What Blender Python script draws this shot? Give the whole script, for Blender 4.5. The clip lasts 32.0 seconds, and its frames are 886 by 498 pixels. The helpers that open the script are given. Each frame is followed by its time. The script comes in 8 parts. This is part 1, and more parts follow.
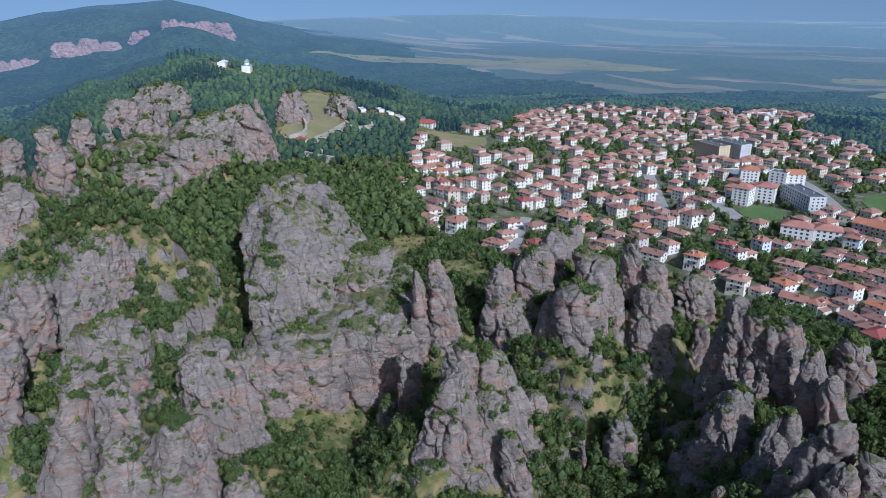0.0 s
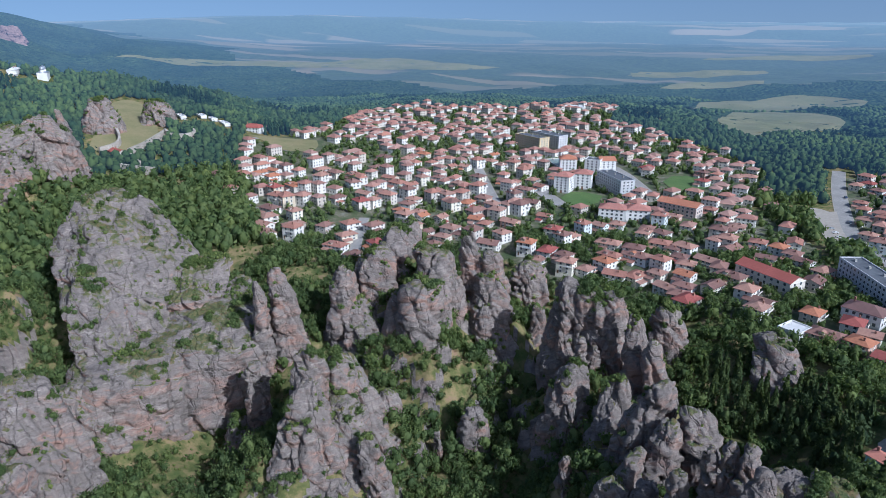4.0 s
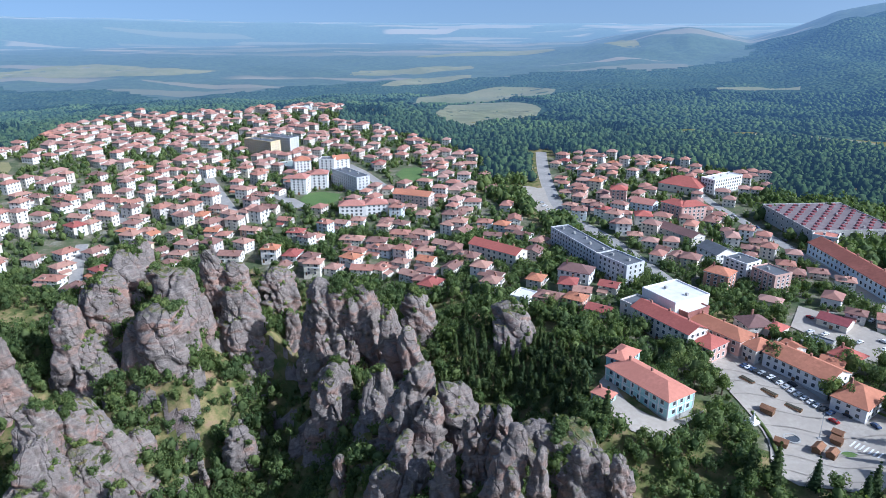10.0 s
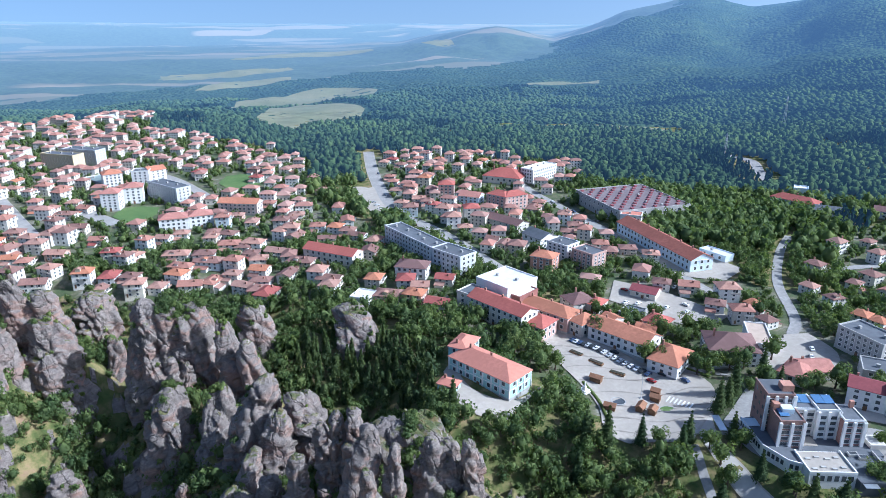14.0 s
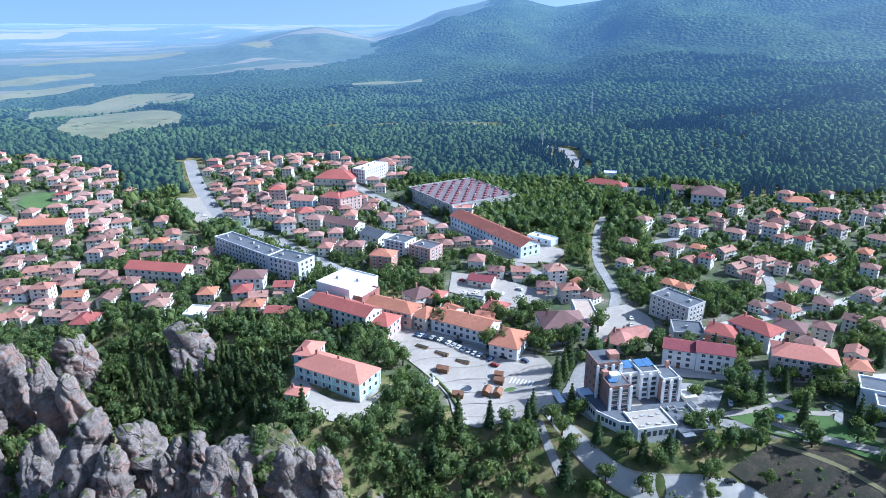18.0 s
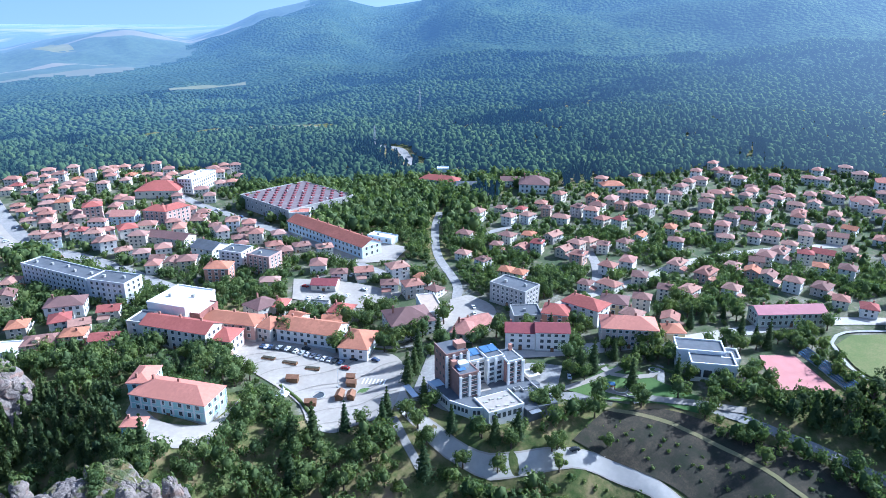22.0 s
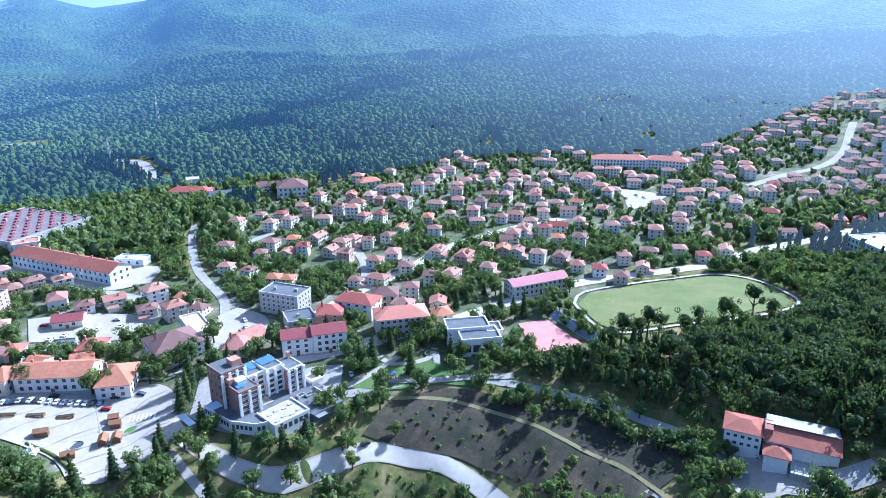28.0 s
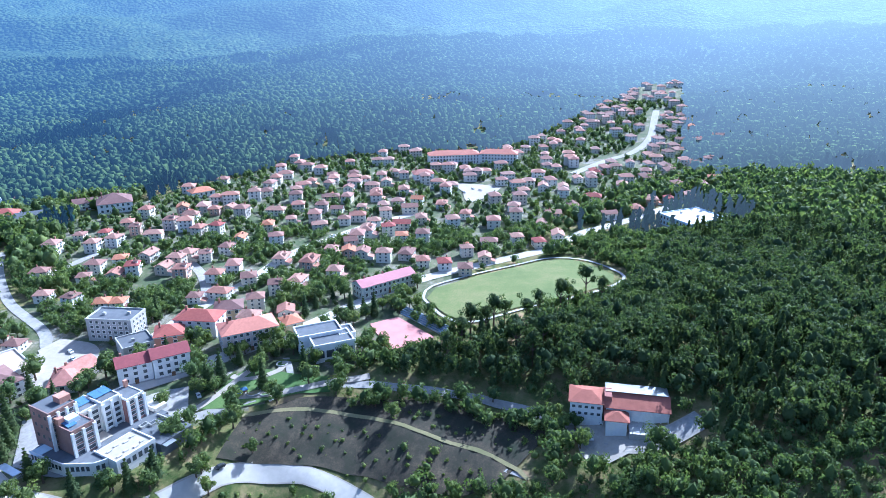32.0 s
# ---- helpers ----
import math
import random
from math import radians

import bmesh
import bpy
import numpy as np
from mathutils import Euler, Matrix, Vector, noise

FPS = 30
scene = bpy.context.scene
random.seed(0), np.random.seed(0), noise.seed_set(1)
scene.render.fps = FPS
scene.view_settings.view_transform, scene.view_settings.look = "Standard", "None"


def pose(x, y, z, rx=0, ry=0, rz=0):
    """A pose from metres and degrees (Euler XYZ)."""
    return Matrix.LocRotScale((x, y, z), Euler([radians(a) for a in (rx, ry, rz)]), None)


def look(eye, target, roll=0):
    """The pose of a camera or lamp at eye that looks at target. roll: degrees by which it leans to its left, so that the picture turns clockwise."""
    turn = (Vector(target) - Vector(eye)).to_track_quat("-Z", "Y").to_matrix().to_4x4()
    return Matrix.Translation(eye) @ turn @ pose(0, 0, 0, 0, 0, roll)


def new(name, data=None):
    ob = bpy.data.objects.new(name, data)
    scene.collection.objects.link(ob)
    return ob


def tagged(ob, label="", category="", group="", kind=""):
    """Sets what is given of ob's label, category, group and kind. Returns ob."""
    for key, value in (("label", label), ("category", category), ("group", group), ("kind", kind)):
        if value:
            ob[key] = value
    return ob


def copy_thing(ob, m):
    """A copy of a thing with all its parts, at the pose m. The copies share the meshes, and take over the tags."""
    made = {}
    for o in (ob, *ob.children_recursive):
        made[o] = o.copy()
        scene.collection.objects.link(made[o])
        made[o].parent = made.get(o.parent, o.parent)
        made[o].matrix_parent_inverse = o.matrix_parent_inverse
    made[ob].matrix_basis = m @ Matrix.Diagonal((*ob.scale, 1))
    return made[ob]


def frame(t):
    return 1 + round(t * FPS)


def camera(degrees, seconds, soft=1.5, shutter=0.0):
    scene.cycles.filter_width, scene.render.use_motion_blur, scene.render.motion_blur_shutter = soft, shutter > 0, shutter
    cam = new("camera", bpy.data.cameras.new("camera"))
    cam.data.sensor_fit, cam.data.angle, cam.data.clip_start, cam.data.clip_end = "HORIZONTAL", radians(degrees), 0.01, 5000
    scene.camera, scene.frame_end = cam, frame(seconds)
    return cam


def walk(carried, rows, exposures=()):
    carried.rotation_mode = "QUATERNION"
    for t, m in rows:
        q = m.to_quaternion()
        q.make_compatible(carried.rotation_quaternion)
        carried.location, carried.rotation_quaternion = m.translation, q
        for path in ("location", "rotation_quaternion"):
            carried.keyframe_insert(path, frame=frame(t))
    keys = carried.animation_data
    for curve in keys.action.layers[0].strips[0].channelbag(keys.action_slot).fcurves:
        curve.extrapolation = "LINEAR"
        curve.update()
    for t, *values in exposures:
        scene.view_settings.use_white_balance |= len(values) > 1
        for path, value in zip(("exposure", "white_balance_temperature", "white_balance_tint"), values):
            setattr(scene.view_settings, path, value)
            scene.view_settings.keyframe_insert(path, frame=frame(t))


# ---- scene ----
# the camera hovers over the gorge and turns to the right
cam = camera(65.80, 32.0, soft=0.75)
EYE = (0.0, 0.0, 153.0)
TURNS = [
    (0.0, 34.062, -19.561, -0.039),
    (1.0, 30.600, -19.551, -0.049),
    (2.0, 27.136, -19.542, -0.057),
    (3.0, 23.475, -19.533, -0.063),
    (3.5, 21.755, -19.529, -0.066),
    (5.5, 14.391, -19.514, -0.074),
    (6.0, 12.477, -19.511, -0.075),
    (7.0, 8.756, -19.505, -0.077),
    (8.0, 5.045, -19.499, -0.078),
    (9.0, 1.415, -19.494, -0.079),
    (10.0, -2.300, -19.490, -0.079),
    (11.0, -5.918, -19.486, -0.080),
    (12.0, -9.618, -19.483, -0.080),
    (13.0, -13.261, -19.480, -0.081),
    (14.0, -16.805, -19.478, -0.082),
    (14.5, -18.603, -19.478, -0.083),
    (16.5, -25.798, -19.476, -0.087),
    (17.0, -27.629, -19.477, -0.089),
    (18.0, -31.077, -19.477, -0.093),
    (19.0, -34.612, -19.479, -0.099),
    (20.0, -38.139, -19.480, -0.105),
    (21.0, -41.565, -19.483, -0.114),
    (22.0, -45.081, -19.486, -0.124),
    (23.0, -48.455, -19.490, -0.137),
    (24.0, -51.925, -19.495, -0.151),
    (25.0, -55.421, -19.500, -0.168),
    (25.5, -57.029, -19.503, -0.177),
    (27.5, -63.867, -19.516, -0.220),
    (28.0, -65.587, -19.520, -0.233),
    (29.0, -68.976, -19.527, -0.261),
    (30.0, -72.273, -19.536, -0.292),
    (31.0, -75.749, -19.545, -0.326),
    (32.0, -79.237, -19.555, -0.363),
]
walk(cam, [(t, Matrix.Translation(EYE) @ pose(0, 0, 0, 90 + tilt, 0, turn) @ pose(0, 0, 0, 0, 0, roll)) for t, turn, tilt, roll in TURNS],
     exposures=[(0, -0.24, 5150, 10), (8, 0.22, 5200, 10), (16, 0.7, 4980, 8), (24, 1.03, 4780, 9), (32, 1.3, 4720, 10)])

# ---- daylight ----
SUN_AZ, SUN_EL = 115.0, 38.0      # clockwise from +y, above the horizon
world = bpy.data.worlds.new("sky")
scene.world = world
world.use_nodes = True
wn = world.node_tree
wn.nodes.clear()
sky = wn.nodes.new("ShaderNodeTexSky")
sky.sky_type, sky.sun_disc = "NISHITA", False
sky.sun_elevation, sky.sun_rotation = radians(SUN_EL), radians(SUN_AZ)
sky.air_density, sky.dust_density, sky.ozone_density = 1.0, 3.0, 1.0
wbg, wout = wn.nodes.new("ShaderNodeBackground"), wn.nodes.new("ShaderNodeOutputWorld")
wbg.inputs["Strength"].default_value = 0.118
# the visible horizon lies a little under eye level, so the sky is carried down to it
low, lift = wn.nodes.new("ShaderNodeTexCoord"), wn.nodes.new("ShaderNodeVectorMath")
lift.inputs[1].default_value = (0, 0, 0.2)
wn.links.new(low.outputs["Generated"], lift.inputs[0])
wn.links.new(lift.outputs[0], sky.inputs["Vector"])
wn.links.new(sky.outputs[0], wbg.inputs["Color"])
wn.links.new(wbg.outputs[0], wout.inputs["Surface"])
sun_data = bpy.data.lights.new("sun", "SUN")
sun_data.energy, sun_data.angle, sun_data.color = 4.7, radians(0.6), (1.0, 0.95, 0.88)
sun = new("sun", sun_data)
sa, se = radians(SUN_AZ), radians(SUN_EL)
sun.matrix_world = look((math.sin(sa) * math.cos(se) * 500, math.cos(sa) * math.cos(se) * 500, math.sin(se) * 500), (0, 0, 0))

# ---- materials ----
def nodes_of(name):
    m = bpy.data.materials.new(name)
    m.use_nodes = True
    t = m.node_tree
    return m, t, t.nodes["Principled BSDF"]


def add(t, kind, **props):
    n = t.nodes.new("ShaderNode" + kind)
    for k, v in props.items():
        if k in n.inputs:
            n.inputs[k].default_value = v
    return n


def ramp(t, fac, stops):
    n = t.nodes.new("ShaderNodeValToRGB")
    while len(n.color_ramp.elements) < len(stops):
        n.color_ramp.elements.new(0.5)
    for e, (p, c) in zip(n.color_ramp.elements, stops):
        e.position, e.color = p, (*c, 1)
    t.links.new(fac, n.inputs[0])
    return n.outputs[0]


def mixc(t, fac, a, b, how="MIX"):
    n = t.nodes.new("ShaderNodeMix")
    n.data_type, n.blend_type = "RGBA", how
    for sock, v in ((n.inputs[0], fac), (n.inputs[6], a), (n.inputs[7], b)):
        if isinstance(v, (int, float)):
            sock.default_value = v
        elif isinstance(v, tuple):
            sock.default_value = (*v, 1)
        else:
            t.links.new(v, sock)
    return n.outputs[2]


def arith(t, op, a, b=0.0):
    n = t.nodes.new("ShaderNodeMath")
    n.operation = op
    for sock, v in zip(n.inputs, (a, b)):
        if isinstance(v, (int, float)):
            sock.default_value = v
        else:
            t.links.new(v, sock)
    return n.outputs[0]


def fog(t, scale, detail=4.0, rough=0.55, vec=None, stretch=None):
    n = add(t, "TexNoise", Scale=scale, Detail=detail, Roughness=rough)
    if vec is None:
        vec = t.nodes.new("ShaderNodeNewGeometry").outputs["Position"]
    if stretch:
        m = t.nodes.new("ShaderNodeMapping")
        m.inputs["Scale"].default_value = stretch
        t.links.new(vec, m.inputs[0])
        vec = m.outputs[0]
    t.links.new(vec, n.inputs["Vector"])
    return n.outputs[0]


def bump(t, bsdf, height, strength, dist):
    n = add(t, "Bump", Strength=strength, Distance=dist)
    t.links.new(height, n.inputs["Height"])
    t.links.new(n.outputs[0], bsdf.inputs["Normal"])


def obj_random(t):
    return t.nodes.new("ShaderNodeObjectInfo").outputs["Random"]


def slot(t):
    return t.nodes.new("ShaderNodeNewGeometry").outputs["Random Per Island"]


def plain(name, color, rough=0.8, vary=0.15, grain=3.0, metal=0.0, tone=0.0):
    """A weathered surface: its colour, mottled at two scales, and by object where tone is given."""
    m, t, b = nodes_of(name)
    dark = tuple(c * (1 - vary) for c in color)
    light = tuple(min(1, c * (1 + vary)) for c in color)
    c = ramp(t, fog(t, grain), [(0.3, dark), (0.7, light)])
    c = mixc(t, ramp(t, fog(t, grain * 0.12, 2), [(0.35, (0, 0, 0)), (0.75, (1, 1, 1))]), c, dark)
    if tone:
        c = mixc(t, 1.0, c, ramp(t, obj_random(t), [(0, (1 - tone,) * 3), (1, (1 + tone * 0.4, 1 + tone * 0.3, 1 + tone * 0.2))]), "MULTIPLY")
    t.links.new(c, b.inputs["Base Color"])
    b.inputs["Roughness"].default_value, b.inputs["Metallic"].default_value = rough, metal
    b.inputs["Specular IOR Level"].default_value = 0.12 if rough > 0.6 else 0.5
    bump(t, b, fog(t, grain * 4), 0.25, 0.03)
    return m


def palette(name, stops, rough=0.85, grain=1.5, vary=0.12):
    """A paint whose colour differs from object to object."""
    m, t, b = nodes_of(name)
    n = ramp(t, obj_random(t), stops)
    t.nodes[-1].color_ramp.interpolation = "CONSTANT"
    c = mixc(t, ramp(t, fog(t, grain), [(0.35, (0, 0, 0)), (0.8, (1, 1, 1))]), n, mixc(t, 1.0, n, (1 - 2 * vary,) * 3, "MULTIPLY"))
    t.links.new(c, b.inputs["Base Color"])
    b.inputs["Roughness"].default_value, b.inputs["Specular IOR Level"].default_value = rough, 0.15
    bump(t, b, fog(t, 6.0), 0.2, 0.03)
    return m


def rock_material():
    m, t, b = nodes_of("conglomerate_rock")
    g = t.nodes.new("ShaderNodeNewGeometry")
    up = t.nodes.new("ShaderNodeSeparateXYZ")
    t.links.new(g.outputs["Normal"], up.inputs[0])
    big, mid, fine = fog(t, 0.045, 5, 0.6), fog(t, 0.3, 7, 0.66), fog(t, 1.5, 7, 0.72)
    streak = fog(t, 0.34, 6, 0.7, stretch=(1, 1, 0.1))
    dip = t.nodes.new("ShaderNodeMapping")
    dip.inputs["Rotation"].default_value = (0.3, 0.35, 0)
    t.links.new(g.outputs["Position"], dip.inputs[0])
    bands = fog(t, 0.7, 6, 0.7, vec=dip.outputs[0], stretch=(0.1, 0.1, 1.5))
    rust = fog(t, 0.09, 4, 0.6, stretch=(0.6, 0.6, 1.2))
    c = ramp(t, mid, [(0.3, (0.194, 0.167, 0.151)), (0.46, (0.262, 0.225, 0.204)), (0.58, (0.311, 0.267, 0.241)), (0.74, (0.379, 0.325, 0.289))])
    c = mixc(t, ramp(t, big, [(0.42, (0, 0, 0)), (0.62, (0.55, 0.55, 0.55))]), c, (0.203, 0.177, 0.162))
    c = mixc(t, ramp(t, bands, [(0.5, (0, 0, 0)), (0.62, (0.4, 0.4, 0.4))]), c, (0.162, 0.139, 0.125))
    c = mixc(t, ramp(t, streak, [(0.52, (0, 0, 0)), (0.68, (0.6, 0.6, 0.6))]), c, (0.127, 0.111, 0.102))
    side = ramp(t, up.outputs["Z"], [(0.1, (1, 1, 1)), (0.5, (0, 0, 0))])
    red = arith(t, "MULTIPLY", ramp(t, rust, [(0.43, (0, 0, 0)), (0.62, (0.75, 0.75, 0.75))]), side)
    c = mixc(t, red, c, mixc(t, fine, (0.361, 0.209, 0.161), (0.505, 0.309, 0.238)))
    c = mixc(t, ramp(t, fine, [(0.54, (0, 0, 0)), (0.68, (0.45, 0.45, 0.45))]), c, (0.117, 0.100, 0.091))
    # thin beds that dip to one side, and a few upright joints
    wob = add(t, "TexNoise", Scale=0.12, Detail=5.0)
    t.links.new(g.outputs["Position"], wob.inputs["Vector"])
    warp = t.nodes.new("ShaderNodeVectorMath")
    warp.operation = "MULTIPLY_ADD"
    t.links.new(wob.outputs["Color"], warp.inputs[0])
    warp.inputs[1].default_value = (9, 9, 9)
    t.links.new(dip.outputs[0], warp.inputs[2])
    thin = fog(t, 0.3, 7, 0.72, vec=warp.outputs[0], stretch=(0.16, 0.16, 2.6))
    c = mixc(t, ramp(t, thin, [(0.54, (0, 0, 0)), (0.64, (0.55, 0.55, 0.55))]), c, (0.123, 0.111, 0.102))
    c = mixc(t, ramp(t, thin, [(0.34, (0.5, 0.5, 0.5)), (0.44, (0, 0, 0))]), c, (0.451, 0.402, 0.358))
    v, mp = add(t, "TexVoronoi", Scale=0.085), t.nodes.new("ShaderNodeMapping")
    v.feature = "DISTANCE_TO_EDGE"
    mp.inputs["Scale"].default_value = (1, 1, 0.22)
    t.links.new(warp.outputs[0], mp.inputs[0])
    t.links.new(mp.outputs[0], v.inputs["Vector"])
    crack = ramp(t, v.outputs["Distance"], [(0.0, (0, 0, 0)), (0.03, (1, 1, 1))])
    c = mixc(t, arith(t, "MULTIPLY", arith(t, "SUBTRACT", 1.0, crack), 0.22), c, (0.076, 0.069, 0.064))
    flat = ramp(t, arith(t, "ADD", up.outputs["Z"], arith(t, "MULTIPLY", arith(t, "SUBTRACT", mid, 0.5), 0.8)), [(0.74, (0, 0, 0)), (0.86, (0.9, 0.9, 0.9))])
    flat = arith(t, "MULTIPLY", flat, ramp(t, fog(t, 0.06, 5, 0.65), [(0.44, (0, 0, 0)), (0.52, (1, 1, 1))]))
    c = mixc(t, flat, c, ramp(t, fog(t, 0.4, 6, 0.7), [(0.35, (0.055, 0.09, 0.026)), (0.5, (0.12, 0.13, 0.045)), (0.62, (0.189, 0.145, 0.062)), (0.72, (0.181, 0.103, 0.049))]))
    t.links.new(c, b.inputs["Base Color"])
    b.inputs["Roughness"].default_value = 0.95
    b.inputs["Specular IOR Level"].default_value = 0.12
    h = arith(t, "ADD", arith(t, "ADD", arith(t, "MULTIPLY", mid, 0.7), arith(t, "MULTIPLY", fine, 0.55)), arith(t, "SUBTRACT", arith(t, "MULTIPLY", crack, 0.5), arith(t, "MULTIPLY", thin, 0.8)))
    bump(t, b, h, 0.9, 1.4)
    return m


def ground_material():
    m, t, b = nodes_of("grass_and_soil")
    a, c2, f = fog(t, 0.02, 5), fog(t, 0.12, 5, 0.65), fog(t, 1.4, 5, 0.7)
    c = ramp(t, c2, [(0.32, (0.055, 0.085, 0.025)), (0.46, (0.13, 0.135, 0.05)), (0.58, (0.26, 0.205, 0.1)), (0.72, (0.27, 0.175, 0.12))])
    c = mixc(t, ramp(t, a, [(0.45, (0, 0, 0)), (0.65, (0.5, 0.5, 0.5))]), c, (0.06, 0.09, 0.026))
    c = mixc(t, ramp(t, f, [(0.55, (0, 0, 0)), (0.75, (0.6, 0.6, 0.6))]), c, (0.12, 0.085, 0.055))
    t.links.new(c, b.inputs["Base Color"])
    b.inputs["Roughness"].default_value = 1.0
    b.inputs["Specular IOR Level"].default_value = 0.1
    bump(t, b, f, 0.6, 0.4)
    return m


def yards_material():
    m, t, b = nodes_of("town_yards")
    a, f = fog(t, 0.07, 4, 0.6), fog(t, 0.6, 5, 0.7)
    c = ramp(t, a, [(0.36, (0.045, 0.075, 0.024)), (0.48, (0.085, 0.105, 0.042)), (0.55, (0.15, 0.14, 0.085)), (0.62, (0.23, 0.21, 0.165)), (0.72, (0.33, 0.31, 0.28))])
    c = mixc(t, ramp(t, f, [(0.4, (0, 0, 0)), (0.62, (0.75, 0.75, 0.75))]), c, (0.07, 0.085, 0.04))
    c = mixc(t, ramp(t, fog(t, 0.25, 4, 0.6), [(0.56, (0, 0, 0)), (0.66, (0.7, 0.7, 0.7))]), c, (0.17, 0.135, 0.09))
    t.links.new(c, b.inputs["Base Color"])
    b.inputs["Roughness"].default_value = 1.0
    bump(t, b, f, 0.4, 0.3)
    return m


def haze_emission(t, b, colour, near, far, most):
    """Paints the blue haze of the far backdrop as surface emission, stronger with every kilometre."""
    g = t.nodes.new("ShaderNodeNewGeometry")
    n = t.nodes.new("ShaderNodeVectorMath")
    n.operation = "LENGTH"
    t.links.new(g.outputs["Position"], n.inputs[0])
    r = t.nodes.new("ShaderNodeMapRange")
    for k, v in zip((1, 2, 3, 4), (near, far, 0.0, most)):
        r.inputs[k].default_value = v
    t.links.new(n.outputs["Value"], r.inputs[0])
    # the painted haze is brighter towards the sun
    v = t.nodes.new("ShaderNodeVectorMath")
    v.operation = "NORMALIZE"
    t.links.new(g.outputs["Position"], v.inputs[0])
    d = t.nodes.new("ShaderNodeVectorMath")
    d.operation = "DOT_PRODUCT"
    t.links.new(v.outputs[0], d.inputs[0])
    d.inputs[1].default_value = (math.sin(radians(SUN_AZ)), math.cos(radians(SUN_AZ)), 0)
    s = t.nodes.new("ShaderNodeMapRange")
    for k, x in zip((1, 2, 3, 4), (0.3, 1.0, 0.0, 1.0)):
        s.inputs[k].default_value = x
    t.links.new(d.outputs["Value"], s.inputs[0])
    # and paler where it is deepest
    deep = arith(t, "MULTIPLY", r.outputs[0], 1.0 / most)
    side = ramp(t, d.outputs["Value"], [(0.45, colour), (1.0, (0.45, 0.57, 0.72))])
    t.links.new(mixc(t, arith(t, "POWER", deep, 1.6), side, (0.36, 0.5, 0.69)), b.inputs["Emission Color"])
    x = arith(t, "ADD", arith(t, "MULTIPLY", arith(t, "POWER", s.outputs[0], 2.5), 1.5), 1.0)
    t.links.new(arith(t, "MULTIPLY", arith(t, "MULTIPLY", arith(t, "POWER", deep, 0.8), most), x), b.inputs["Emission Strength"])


# blue of the haze painted onto distant surfaces
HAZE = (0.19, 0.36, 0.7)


def crowns(t):
    """A closed canopy seen from afar: how high each spot stands in its crown, and a number for the crown."""
    w = t.nodes.new("ShaderNodeVectorMath")
    w.operation = "MULTIPLY_ADD"
    n = add(t, "TexNoise", Scale=0.06, Detail=4.0)
    g = t.nodes.new("ShaderNodeNewGeometry")
    t.links.new(g.outputs["Position"], n.inputs["Vector"])
    t.links.new(n.outputs["Color"], w.inputs[0])
    w.inputs[1].default_value = (9, 9, 9)
    t.links.new(g.outputs["Position"], w.inputs[2])
    v = add(t, "TexVoronoi", Scale=0.105)
    t.links.new(w.outputs[0], v.inputs["Vector"])
    sep = t.nodes.new("ShaderNodeSeparateColor")
    t.links.new(v.outputs["Color"], sep.inputs[0])
    return arith(t, "SUBTRACT", 1.0, v.outputs["Distance"]), sep.outputs[0]


def far_woods():
    m, t, b = nodes_of("distant_woods")
    top, pick = crowns(t)
    wide, f = fog(t, 0.0045, 6, 0.62), fog(t, 0.03, 5, 0.7)
    c = ramp(t, pick, [(0.0, (0.024, 0.043, 0.021)), (0.5, (0.038, 0.065, 0.028)), (1.0, (0.062, 0.092, 0.038))])
    c = mixc(t, ramp(t, f, [(0.42, (0, 0, 0)), (0.62, (0.6, 0.6, 0.6))]), c, (0.07, 0.098, 0.04))
    c = mixc(t, ramp(t, wide, [(0.42, (0, 0, 0)), (0.6, (0.6, 0.6, 0.6))]), c, (0.027, 0.046, 0.027))
    t.links.new(c, b.inputs["Base Color"])
    b.inputs["Roughness"].default_value = 1.0
    b.inputs["Specular IOR Level"].default_value = 0.0
    bump(t, b, top, 0.9, 7.0)
    # distance haze painted onto the canopy as emission
    haze_emission(t, b, HAZE, 400, 6500, 0.68)
    return m


def far_plain():
    m, t, b = nodes_of("distant_plain")
    v = add(t, "TexVoronoi", Scale=0.0055)
    v.feature, v.distance = "F1", "EUCLIDEAN"
    mp = t.nodes.new("ShaderNodeMapping")
    mp.inputs["Scale"].default_value = (0.3, 1.5, 1)
    t.links.new(t.nodes.new("ShaderNodeNewGeometry").outputs["Position"], mp.inputs[0])
    t.links.new(mp.outputs[0], v.inputs["Vector"])
    sep = t.nodes.new("ShaderNodeSeparateColor")
    t.links.new(v.outputs["Color"], sep.inputs[0])
    f = fog(t, 0.05, 5, 0.75)
    woods = ramp(t, f, [(0.3, (0.022, 0.04, 0.02)), (0.7, (0.065, 0.095, 0.04))])
    fields = ramp(t, sep.outputs[1], [(0.2, (0.15, 0.13, 0.07)), (0.5, (0.08, 0.09, 0.04)), (0.9, (0.19, 0.155, 0.085))])
    isfield = arith(t, "ADD", sep.outputs[0], arith(t, "MULTIPLY", arith(t, "SUBTRACT", fog(t, 0.0007, 3), 0.5), 1.2))
    isfield = ramp(t, isfield, [(0.73, (0, 0, 0)), (0.76, (1, 1, 1))])
    c = mixc(t, isfield, woods, fields)
    t.links.new(c, b.inputs["Base Color"])
    b.inputs["Roughness"].default_value = 1.0
    # the plain gets the same painted haze, as emission
    haze_emission(t, b, HAZE, 400, 6500, 0.68)
    return m


